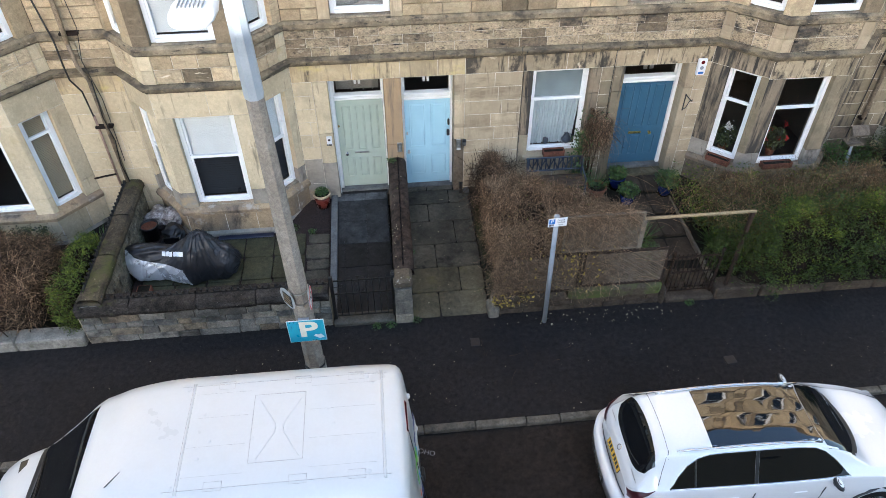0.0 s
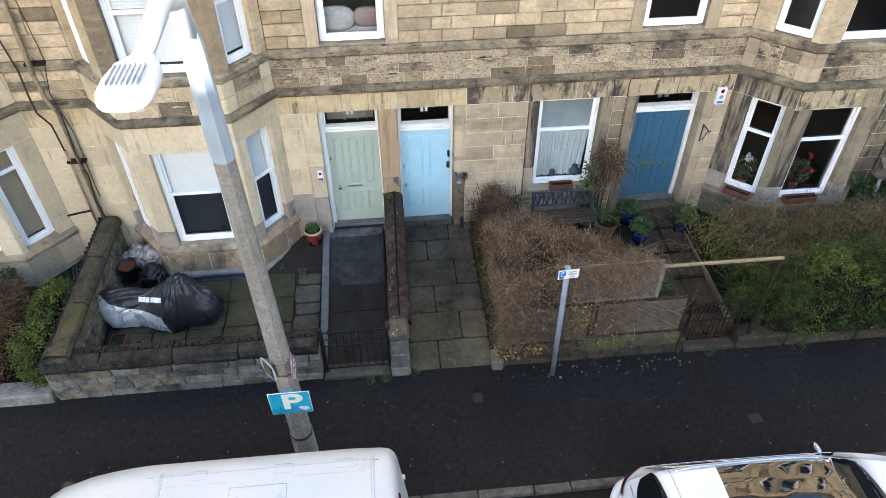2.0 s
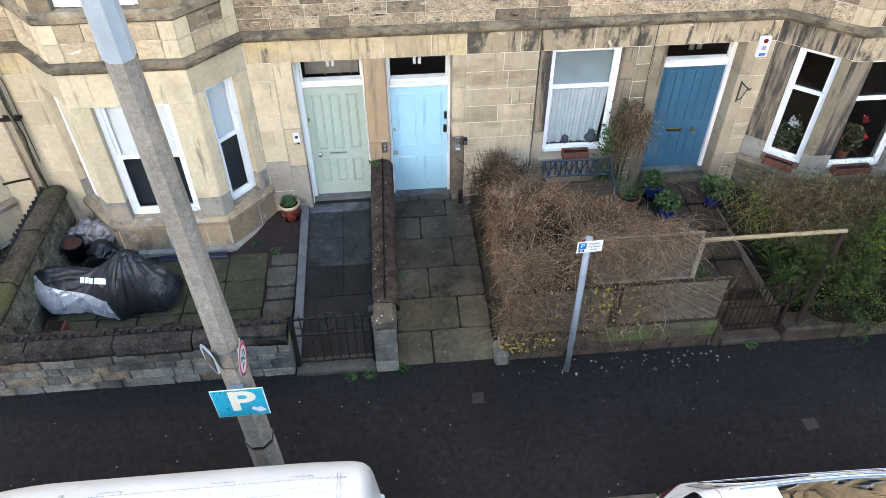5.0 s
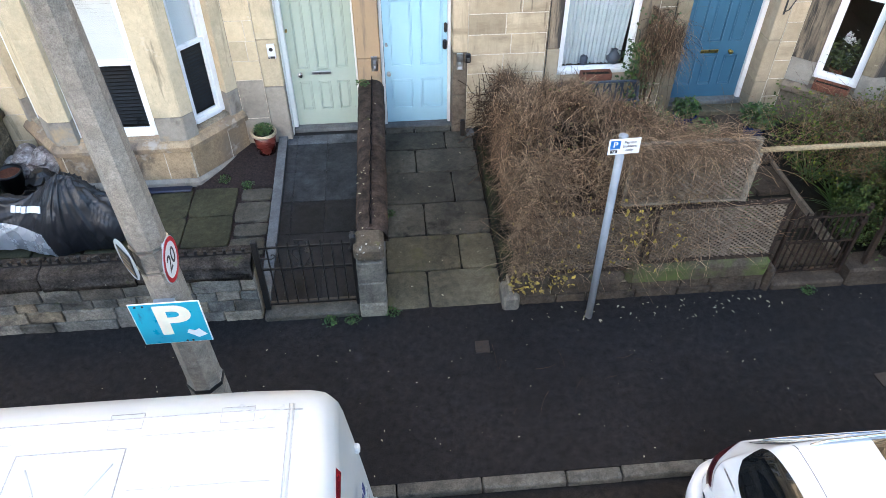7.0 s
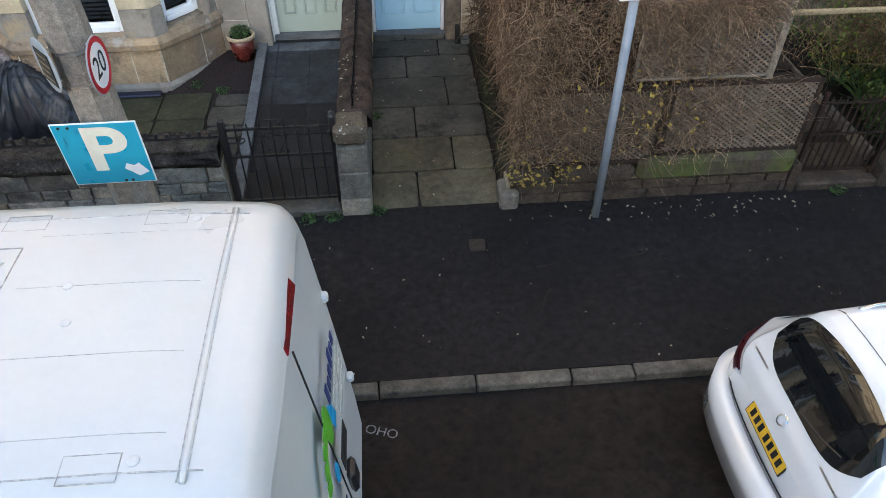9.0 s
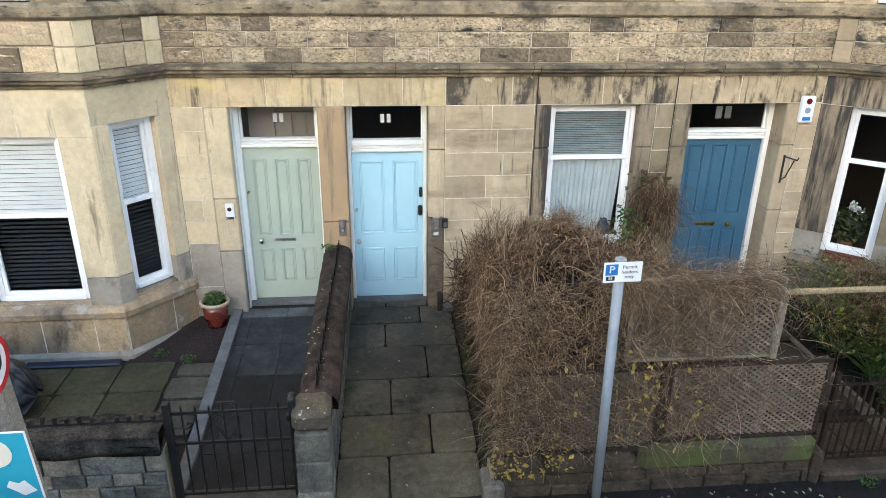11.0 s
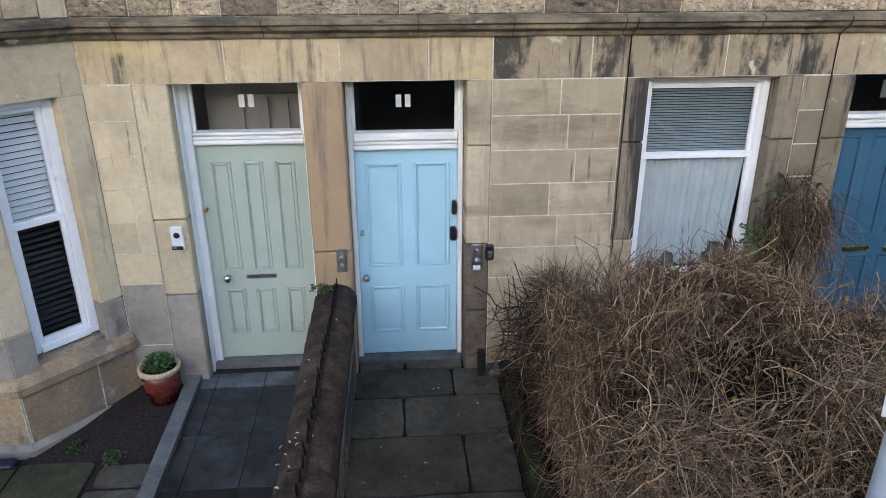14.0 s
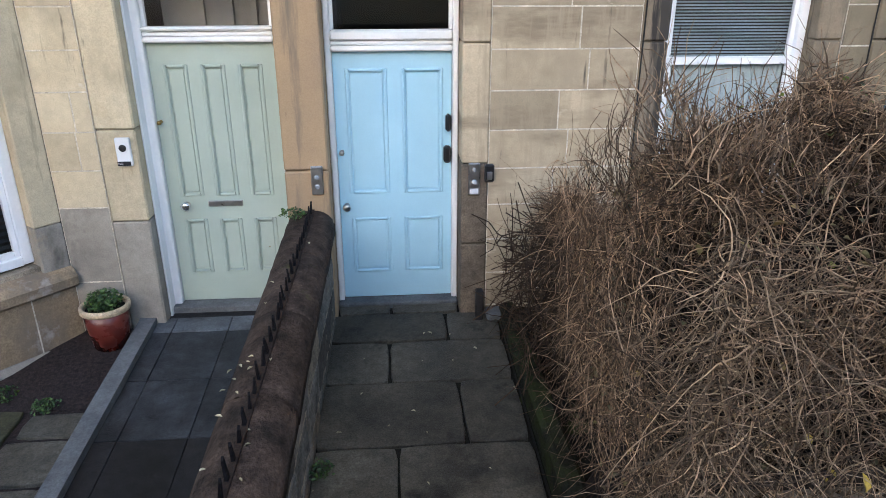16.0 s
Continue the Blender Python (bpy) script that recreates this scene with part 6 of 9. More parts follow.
# ---- lattice fences and rail ----
def lattice(at, w, h, label, material=lattice_wood, frame=timber_dark, step=0.066, top_only=False):
    t = thing("lattice_panel", at, label, "fence panel", group="lattice panels")
    f = 0.028 if frame is timber_grey else 0.042
    if not top_only:
        for x in (0, w - f):
            part("upright", G().box(x, x + f, -0.02, 0.02, 0, h, 0.004), frame, t)
        part("upright", G().box(w * 0.5 - 0.012, w * 0.5 + 0.012, 0.008, 0.03, 0, h, 0.004), frame, t)
    part("top_rail", G().box(0, w, -0.022, 0.022, h - f, h, 0.004), frame, t)
    part("bottom_rail", G().box(0, w, -0.02, 0.02, 0, f, 0.004), frame, t)
    rise = 0.72
    for layer, sgn in ((0, 1), (1, -1)):
        k = -h / rise
        while k < w:
            # slat from (k, 0) climbing with the given rise, cut at the frame
            x0, x1 = max(k, 0), min(k + h / rise, w)
            if x1 - x0 > 0.03:
                z0, z1 = (x0 - k) * rise, (x1 - k) * rise
                if sgn < 0:
                    x0, x1 = w - x0, w - x1
                a, b = Vector((x0, 0, z0)), Vector((x1, 0, z1))
                ln = (b - a).length
                ang = math.degrees(math.atan2(b.z - a.z, b.x - a.x))
                s = G().box(0, ln, -0.003, 0.003, -0.0095, 0.0095)
                part("slat", s, material, t, at=pose(a.x, 0.006 - 0.012 * layer, a.z, 0, -ang, 0))
            k += step
    return t


lattice((3.0, 7.76, 0.585), 1.44, 0.79, "dark-framed lattice panel standing on the coping")
lattice((1.62, 7.78, 0.5), 1.36, 0.85, "dark-framed lattice panel buried in dry twigs")
lattice((2.6, 7.75, 1.42), 1.26, 0.75, "weathered grey lattice panel above the hedge", frame=timber_grey)
t = thing("timber_rail", (3.9, 7.8, 0), "pale weathered timber rail across the garden", "rail")
part("beam", G().box(-0.02, 1.8, -0.025, 0.025, 1.965, 2.005, 0.008), timber_tan, t)
part("post", G().box(-0.03, 0.03, -0.03, 0.03, 0.12, 1.96, 0.008), timber_grey, t)
part("post", G().box(1.73, 1.79, -0.025, 0.035, 0.12, 1.964, 0.008), timber_dark, t)

# ---- bench, pots, boxes ----
t = thing("garden_bench", (2.62, 10.28, 0.34), "dark slatted bench with a patterned cast-iron back", "bench")
for x in (0.03, 1.12):
    part("side_frame", G().tube([(x, 0.0, 0.0), (x, 0.03, 0.4), (x, 0.06, 0.55), (x, 0.38, 0.6), (x, 0.44, 0.8)], 0.018, 6), bench_iron, t)
    part("leg", G().tube([(x, 0.42, 0.0), (x, 0.4, 0.4), (x, 0.46, 0.82)], 0.02, 6), bench_iron, t)
for k in range(5):
    part("seat_slat", G().box(0.0, 1.15, 0.02 + k * 0.085, 0.09 + k * 0.085, 0.4, 0.42, 0.006), bench_wood, t)
part("back_rail", G().box(0.0, 1.15, 0.44, 0.47, 0.8, 0.83, 0.006), bench_iron, t)
part("back_rail", G().box(0.0, 1.15, 0.42, 0.45, 0.52, 0.55, 0.006), bench_iron, t)
for k in range(13):
    x = 0.06 + k * 0.085
    part("back_bar", G().box(x - 0.012, x + 0.012, 0.435, 0.455, 0.55, 0.8, 0.004), bench_iron, t)
    part("back_bar", G().box(-0.01, 0.01, -0.006, 0.006, -0.14, 0.14), bench_iron, t, at=pose(x + 0.02, 0.445, 0.675, 0, 25 if k % 2 else -25, 0))


def pot(name, at, r, h, body, rim, label, taper=0.72):
    t = thing(name, at, label, "plant pot", group="garden pots")
    part("bowl", G().lathe([(r * taper, 0), (r * (taper + 0.14), h * 0.4), (r * 0.97, h * 0.85), (r * 0.9, h * 0.86), (r * 0.9, h * 0.8)], 22), body, t, smooth=True)
    part("rim", G().lathe([(r * 0.98, h * 0.84), (r * 1.06, h * 0.86), (r * 1.07, h * 0.97), (r * 0.98, h), (r * 0.88, h * 0.96), (r * 0.88, h * 0.84)], 22, close=False), rim, t, smooth=True)
    part("compost", G().lathe([(0.0, h * 0.86), (r * 0.9, h * 0.86), (r * 0.9, h * 0.84)], 18, close=False), soil, t)
    return t


pot("flower_pot", (-1.41, 10.83, 0.245), 0.165, 0.34, red_glaze, cream_glaze, "red glazed pot with a cream rim and small plants")
pot("flower_pot", (4.02, 10.45, 0.3), 0.2, 0.32, terracotta, terracotta, "terracotta pot with strappy leaves beside the bench")
pot("flower_pot", (4.52, 10.72, 0.33), 0.16, 0.28, blue_glaze, blue_glaze, "cobalt blue pot with leafy green plant")
pot("flower_pot", (4.6, 10.2, 0.29), 0.15, 0.26, blue_glaze, blue_glaze, "cobalt blue pot with bushy plant near the path")
pot("flower_pot", (5.44, 10.42, 0.3), 0.16, 0.28, blue_glaze, blue_glaze, "cobalt blue pot at the edge of the shrubs")
for at, r, h2, lab in (((-4.14, 8.62, 0.152), 0.075, 0.12, "small terracotta pot behind the front wall"), ((-3.55, 8.6, 0.152), 0.06, 0.1, "little terracotta pot on the paving"), ((-2.77, 8.6, 0.152), 0.075, 0.11, "weathered terracotta pot beside the lamp post")):
    pot("flower_pot", at, r, h2, terracotta, terracotta, lab)
for at, w, ang, lab in (((3.2, 10.95, 1.081), 0.42, 0, "empty terracotta trough on the small window's sill"), ((6.44, 10.55, 0.955), 0.46, -42, "terracotta trough on the bay's side sill"),
                        ((7.5, 10.27, 0.955), 0.6, 0, "terracotta trough on the bay's front sill")):
    t = thing("window_box", at, lab, "plant trough", group="window boxes", turn=ang)
    part("trough", G().box(-w / 2, w / 2, -0.085, -0.07, 0, 0.12, 0.004).box(-w / 2, w / 2, 0.05, 0.065, 0, 0.12, 0.004).box(-w / 2, -w / 2 + 0.015, -0.07, 0.05, 0, 0.12).box(w / 2 - 0.015, w / 2, -0.07, 0.05, 0, 0.12), terracotta, t)
    part("compost", G().box(-w / 2 + 0.015, w / 2 - 0.015, -0.07, 0.05, 0.0, 0.085), soil, t)
# jug and jar inside the small window
t = thing("jug", (3.5, WALL + 0.2, 1.19), "round grey pottery jug inside the window", "jug")
part("body", G().lathe([(0.05, 0), (0.1, 0.05), (0.1, 0.1), (0.055, 0.16), (0.04, 0.19), (0.05, 0.21)], 16), bench_iron, t, smooth=True)
part("handle", G().tube([(0.05, 0, 0.18), (0.12, 0, 0.17), (0.11, 0, 0.09)], 0.01, 6), bench_iron, t)
t = thing("jar", (3.08, WALL + 0.2, 1.19), "small grey jar inside the window", "jar")
part("body", G().lathe([(0.04, 0), (0.055, 0.03), (0.055, 0.1), (0.035, 0.13)], 14), bench_iron, t, smooth=True)
# bird table beyond the bay
t = thing("bird_table", (9.15, 10.4, 0.28), "weathered bird table with a small roof on a leaning post", "bird table")
part("post", G().tube([(0.02, 0, 0), (-0.12, 0, 1.05)], [0.035, 0.03], 8), post_paint, t, "grey painted post", smooth=True)
part("brace", G().tube([(-0.3, 0.05, 0.0), (-0.2, 0.03, 0.62), (-0.12, 0, 1.0)], 0.018, 6), timber_dark, t)
part("tray", G().box(-0.27, 0.03, -0.13, 0.13, 1.04, 1.07, 0.006), lattice_wood, t)
for y in (-0.13, 0.11):
    part("tray_lip", G().box(-0.27, 0.03, y, y + 0.02, 1.071, 1.1, 0.004), lattice_wood, t)
part("roof", G().add([(-0.29, -0.15, 1.3), (0.05, -0.15, 1.3), (0.05, -0.135, 1.285), (-0.29, -0.135, 1.285), (-0.29, 0, 1.44), (0.05, 0, 1.44), (0.05, 0, 1.42), (-0.29, 0, 1.42), (-0.29, 0.15, 1.3), (0.05, 0.15, 1.3), (0.05, 0.135, 1.285), (-0.29, 0.135, 1.285)],
                     [(0, 1, 5, 4), (3, 7, 6, 2), (0, 3, 2, 1), (4, 5, 9, 8), (7, 11, 10, 6), (8, 9, 10, 11), (0, 4, 7, 3), (4, 8, 11, 7), (1, 2, 6, 5), (5, 6, 10, 9)]), lattice_wood, t)
for x in (-0.24, 0.0):
    part("roof_post", G().box(x - 0.012, x + 0.012, -0.012, 0.012, 1.071, 1.42), lattice_wood, t)


# ---- street furniture ----
lamp = thing("street_lamp", (-1.28, 6.14, 0.0), "tall octagonal concrete lamp post with a steel top and pale lantern", "street lamp")
lamp.matrix_basis = pose(-1.28, 6.14, 0.0, 2.73, -0.36, 0)
part("base_shaft", G().tube([(0, 0, -0.05), (0, 0, 1.25)], [0.155, 0.148], 8), concrete, lamp)
part("shaft", G().tube([(0, 0, 1.25), (0, 0, 1.3), (0, 0, 5.6)], [0.148, 0.135, 0.092], 8), concrete, lamp)
part("ring", G().tube([(0, 0, 1.22), (0, 0, 1.26)], 0.153, 8), black_gap, lamp)
part("steel_sleeve", G().tube([(0, 0, 5.58), (0, 0, 5.65), (0, 0, 6.6), (0.0, -0.02, 6.8)], [0.097, 0.099, 0.09, 0.075], 8), sleeve_grey, lamp, "blue-grey steel sleeve on the concrete")
part("arm", G().tube([(0, -0.01, 6.7), (0.01, -0.12, 7.0), (0.03, -0.5, 7.17), (0.07, -1.28, 7.19)], [0.08, 0.075, 0.07, 0.05], 10), lamp_grey, lamp, smooth=True)
# lantern: a flat tapering shell with ribs on its back
rows = []
for q, w, h in ((0.0, 0.06, 0.05), (0.12, 0.1, 0.07), (0.3, 0.15, 0.1), (0.55, 0.175, 0.11), (0.8, 0.17, 0.1), (0.93, 0.14, 0.08), (1.0, 0.1, 0.05)):
    row = []
    for k in range(16):
        a = 2 * math.pi * k / 16
        ca, sa2 = math.cos(a), math.sin(a)
        row.append((w * math.copysign(abs(ca) ** 0.7, ca), -0.7 * q, (h if sa2 > 0 else h * 0.45) * math.copysign(abs(sa2) ** 0.8, sa2)))
    rows.append(row)
gl = G().grid(rows, close=True)
gl.f += [tuple(range(16)), tuple(6 * 16 + i for i in range(16))[::-1]]
head_at = pose(0.07, -1.16, 7.17, 0, 0, -3) @ Matrix.Diagonal((0.88, 0.76, 0.7, 1))
lant = part("lantern", gl, lamp_grey, lamp, "pale grey lantern head with cooling ribs", smooth=True, at=head_at, mend=True)
for k in range(7):
    x = -0.09 + k * 0.03
    part("cooling_rib", G().box(x - 0.004, x + 0.004, -0.56, -0.3, 0.085, 0.125), groove, lant)
part("lens", G().box(-0.11, 0.11, -0.62, -0.2, -0.06, -0.04, 0.01), sign_white, lant)
# parking sign on the lamp post
sg = thing("parking_sign", (-1.262, 5.812, 2.196), "cyan parking sign plate with a large cream letter", "road sign")
sg.matrix_basis = pose(-1.262, 5.812, 2.196, 4.3, 0, 0.5)
part("plate", G().box(-0.236, 0.236, 0.0, 0.008, -0.222, 0.222, 0.003), sign_white, sg)
part("face", G().box(-0.228, 0.228, -0.002, 0.0, -0.214, 0.214), sign_cyan, sg)
words("letter", "P", 0.42, cream_letter, sg, pose(0.02, -0.003, 0.02, 90, 0, 0), squash=1.15, bold=0.012)
part("torn_sticker", G().add([(0.08, -0.004, -0.11), (0.12, -0.004, -0.14), (0.15, -0.004, -0.17), (0.215, -0.004, -0.14), (0.17, -0.004, -0.07), (0.14, -0.004, -0.09), (0.1, -0.004, -0.07)], [(0, 1, 2, 3, 4, 5, 6)]), sign_white, sg, "torn white sticker")
for x, z in ((-0.19, 0.195), (-0.14, 0.195), (0.06, -0.2), (0.1, -0.2)):
    part("rivet", G().lathe([(0.009, 0), (0.009, 0.003)], 8).xf(pose(x, -0.002, z, 90, 0, 0)), iron, sg)
for z in (-0.125, 0.125):
    part("bracket", G().box(-0.1, 0.04, 0.008, 0.11, z - 0.015, z + 0.015), galv, sg)


def round_sign(at, turn, label, front):
    t = thing("speed_sign", at, label, "road sign", group="round signs", turn=turn)
    part("disc", G().lathe([(0.155, 0), (0.16, 0.004), (0.155, 0.008)], 32).xf(pose(0, 0.008, 0, 90, 0, 0)), galv, t)
    part("red_border", G().lathe([(0.152, 0.0), (0.152, 0.002), (0.122, 0.002), (0.122, 0.0)], 32, close=False).xf(pose(0, 0, 0, 90, 0, 0)), sign_red, t, mend=True)
    part("face", G().lathe([(0.123, 0), (0.123, 0.001)], 32).xf(pose(0, 0, 0, 90, 0, 0)), sign_white, t)
    words("number", "20", 0.17, sign_black, t, pose(0, -0.0025, 0, 90, 0, 0))
    part("channel", G().box(-0.012, 0.012, 0.01, 0.03, -0.13, 0.13).box(-0.1, 0.1, 0.01, 0.02, -0.012, 0.012), galv, t)
    return t


round_sign((-1.15, 5.9, 2.71), 90, "round red-bordered speed sign strapped to the lamp post", True)
t = thing("notice_sign", (-1.44, 5.92, 2.71), "small round grey notice with a dark panel of plain bars", "sign", turn=-50)
part("disc", G().lathe([(0.15, 0), (0.155, 0.004), (0.15, 0.008)], 28).xf(pose(0, 0.008, 0, 90, 0, 0)), galv, t)
part("panel", G().box(-0.08, 0.1, -0.006, -0.001, -0.1, 0.09, 0.002), black_gap, t)
for k in range(4):
    part("print_bar", G().box(-0.06, 0.08 - 0.02 * (k % 2), -0.008, -0.006, -0.075 + k * 0.042, -0.064 + k * 0.042), timber_tan, t)
for z in (2.58, 2.78):
    part("strap", G().tube([(0, 0, z), (0, 0, z + 0.02)], 0.129, 8), steel, lamp)

pp = thing("permit_sign_post", (2.40, 7.5, pave_z(7.5)), "slim grey post with a small permit parking sign", "sign post")
TOPX, TOPY = -0.06, -0.09
part("post", G().tube([(0, 0, -0.03), (TOPX, TOPY, 2.41)], 0.038, 14), post_paint, pp, smooth=True)
part("cap", G().lathe([(0.042, 0), (0.042, 0.02), (0.02, 0.035)], 14, (TOPX, TOPY, 2.4)), post_paint, pp)
pl = part("plate", G().box(-0.145, 0.145, -0.004, 0.004, -0.075, 0.075, 0.002), sign_white, pp, at=pose(TOPX + 0.005, TOPY - 0.05, 2.34, -4, 1.5, 5))
part("blue_panel", G().box(-0.132, -0.04, -0.006, -0.004, -0.02, 0.062), sign_blue, pl)
words("letter", "P", 0.075, sign_white, pl, pose(-0.086, -0.0065, 0.021, 90, 0, 0), squash=1.2)
part("zone_panel", G().box(-0.125, -0.06, -0.006, -0.004, -0.06, -0.028), sign_black, pl)
words("zone", "S5", 0.028, sign_white, pl, pose(-0.0925, -0.0065, -0.044, 90, 0, 0), squash=1.2)
for k, line in enumerate(("Permit", "holders", "only")):
    words("line", line, 0.036, sign_black, pl, pose(0.05, -0.0055, 0.038 - k * 0.037, 90, 0, 0), squash=1.15)
t = thing("service_cover", (1.17, 7.18, pave_z(7.18)), "small square metal cover in the pavement", "cover", turn=-2)
part("lid", G().box(-0.075, 0.075, -0.08, 0.08, -0.01, 0.012, 0.004), worn_iron, t)
part("key_hole", G().box(-0.03, -0.01, -0.02, 0.0, 0.012, 0.014).box(0.02, 0.035, 0.01, 0.03, 0.012, 0.014), black_gap, t)
t = thing("service_cover", (5.26, 6.42, pave_z(6.42)), "worn square metal cover in the pavement", "cover", turn=6)
part("lid", G().box(-0.09, 0.09, -0.08, 0.08, -0.01, 0.012, 0.004), worn_iron, t)
# paint marks on the road
t = thing("road_marking", (0.2, 5.3, -0.097), "faint white sprayed letters on the road", "marking", turn=-18)
words("sprayed_text", "OHO", 0.11, chalk, t, pose(0, 0, 0, 0, 0, 0), depth=0.0005)


# ---- vehicles ----
def smooth_rows(keys, xs):
    """Station values by smooth curves through the keys (x, v1, v2, ...)."""
    out = []
    kx = [k[0] for k in keys]
    for x in xs:
        i = max(0, min(len(kx) - 2, int(np.searchsorted(kx, x)) - 1))
        p0, p1, p2, p3 = keys[max(i - 1, 0)], keys[i], keys[i + 1], keys[min(i + 2, len(keys) - 1)]
        t = (x - p1[0]) / max(p2[0] - p1[0], 1e-6)
        vals = []
        for a, b, c, d, in zip(p0[1:], p1[1:], p2[1:], p3[1:]):
            m1, m2 = (c - a) / 2, (d - b) / 2
            lo, hi = min(b, c), max(b, c)
            v = b + m1 * t + (3 * (c - b) - 2 * m1 - m2) * t * t + (2 * (b - c) + m1 + m2) * t ** 3
            vals.append(min(max(v, lo), hi))
        out.append(vals)
    return out


def shell(sections, pick, y_c):
    """Splits a lofted skin into named meshes. sections: rows of points from one side over the top to the other."""
    bins = {}
    n = len(sections[0])
    for i in range(len(sections) - 1):
        for k in range(n - 1):
            bins.setdefault(pick(i, k), []).append((i, k))
    made = {}
    for key, faces in bins.items():
        used, g = {}, G()
        for i, k in faces:
            q = []
            for a, b in ((i, k), (i, k + 1), (i + 1, k + 1), (i + 1, k)):
                if (a, b) not in used:
                    used[a, b] = len(g.v)
                    g.v.append(sections[a][b])
                q.append(used[a, b])
            g.f.append(tuple(q))
        made[key] = g
    return made


def wheel(parent, x, y, r, w, rim_mat, side):
    wh = part("wheel", G().lathe([(r * 0.62, -w / 2), (r * 0.9, -w / 2), (r, -w / 2 + 0.03), (r, w / 2 - 0.03), (r * 0.9, w / 2), (r * 0.62, w / 2)], 32).xf(pose(0, 0, 0, 90, 0, 0)), tyre_rubber, parent, "black tyre", smooth=True, at=(x, y, r))
    g = G().lathe([(r * 0.63, 0), (r * 0.6, -0.03), (r * 0.2, -0.05), (r * 0.12, -0.02)], 24).xf(pose(0, side * w / 2, 0, 90, 0, 0))
    for k in range(5):
        h = G().box(0.03, r * 0.6, -0.02, 0.02, -0.02, 0.02, 0.006).xf(pose(0, side * (w / 2 + 0.002), 0, 0, k * 72, 0))
        g.add(h.v, h.f)
    part("rim", g, rim_mat, wh, smooth=False)


# the white van: x runs forward from its rear doors, and it faces away from the car
van = thing("van", (-0.06, 4.15, -0.1), "white high-roof panel van parked at the kerb", "van", turn=180)
vkeys = [  # x, roof height, half width of roof, of shoulder, of waist, sill height
    (0.0, 2.455, 0.715, 0.88, 0.97, 0.5), (0.02, 2.535, 0.722, 0.888, 0.978, 0.42), (0.07, 2.603, 0.728, 0.894, 0.988, 0.36), (0.16, 2.63, 0.733, 0.898, 0.99, 0.34), (0.5, 2.655, 0.735, 0.9, 0.995, 0.34),
    (2.5, 2.66, 0.735, 0.91, 0.995, 0.34), (2.8, 2.64, 0.725, 0.9, 0.995, 0.34), (3.14, 2.575, 0.705, 0.89, 0.995, 0.34), (3.4, 2.475, 0.685, 0.88, 0.995, 0.34), (3.5, 2.42, 0.68, 0.875, 0.995, 0.34),
    (3.83, 2.11, 0.7, 0.88, 0.99, 0.34), (4.14, 1.81, 0.74, 0.9, 0.985, 0.34), (4.36, 1.61, 0.77, 0.9, 0.98, 0.34), (4.5, 1.5, 0.78, 0.895, 0.975, 0.34), (4.65, 1.445, 0.77, 0.885, 0.965, 0.34),
    (4.85, 1.375, 0.71, 0.85, 0.945, 0.34), (5.02, 1.27, 0.62, 0.8, 0.91, 0.35), (5.15, 1.1, 0.54, 0.73, 0.86, 0.37), (5.22, 0.84, 0.46, 0.64, 0.8, 0.4)]
vx = sorted({0.0, 0.01, 0.02, 0.045, 0.07, 0.11, 0.16, 0.18, 0.25, 0.33, 0.42, 0.5, *[0.5 + 0.25 * k for k in range(9)], 2.6, 2.75, 2.9, 3.05, 3.14, 3.22, 3.3, 3.38, 3.45, 3.5, 3.6, 3.72, 3.83, 3.95, 4.05, 4.14, 4.22, 4.3, 4.36, 4.42, 4.5, 4.57, 4.65, 4.75, 4.85, 4.95, 5.02, 5.1, 5.15, 5.19, 5.22})
secs = []
for x, (zr, wr, ws, ww, zs) in zip(vx, smooth_rows(vkeys, vx)):
    hb = zr - zs
    cab = x > 3.45
    zsh = zr - (0.22 if not cab else min(0.22, hb * 0.2))
    half = [(ww - 0.06, zs), (ww, zs + hb * 0.12), (ww, zs + hb * 0.42), (ww - 0.02, zs + hb * 0.58), (ws, zsh), (ws * 0.6 + wr * 0.4, zsh + (zr - zsh) * 0.55), (wr, zsh + (zr - zsh) * 0.82),
            (wr - 0.1, zsh + (zr - zsh) * 0.94), (wr * 0.45, zr - 0.004), (0.0, zr)]
    lean_x, bow = 0.095 * max(0.0, 1 - x / 0.6), 0.04 * max(0.0, 1 - x / 0.7)   # the back leans, and bows out in plan
    secs.append([(x - lean_x * (zr - z) + bow * (w / 0.9) ** 2, -w, z) for w, z in half] + [(x - lean_x * (zr - z) + bow * (w / 0.9) ** 2, w, z) for w, z in half[-2::-1]])
nv = len(secs[0])


def van_pick(i, k):
    x = (vx[i] + vx[i + 1]) / 2
    side = min(k, nv - 2 - k)
    if 3.5 < x < 4.42 and side >= 6:
        return "windscreen"
    if 4.42 < x < 4.5 and side >= 6:
        return "scuttle"
    if 3.1 < x < 4.14 and side == 3:
        return "side_window"
    return "body"


pieces = shell(secs, van_pick, 0)
# rear face of the van
n2 = nv // 2
rear = G()
ring0 = secs[0]
rear.v = [tuple(p) for p in ring0]
rear.f = [tuple(range(nv))]
body = part("body", pieces["body"], van_white, van, smooth=True, mend=False)
part("rear_panel", rear, van_white, van)
nose = G()
nose.v = [tuple(p) for p in secs[-1]]
nose.f = [tuple(range(nv))[::-1]]
part("grille", nose, black_plastic, van)
part("windscreen", pieces["windscreen"], car_glass, van, smooth=True)
part("cab_window", pieces["side_window"], car_glass, van, smooth=True)
part("scuttle", pieces["scuttle"], black_plastic, van, "black plastic strip below the windscreen", smooth=True)
part("underbody", G().box(0.1, 4.98, -0.9, 0.9, 0.25, 0.5), black_plastic, van)
part("rear_bumper", G().box(-0.1, 0.12, -0.94, 0.94, 0.36, 0.58, 0.04), black_plastic, van)
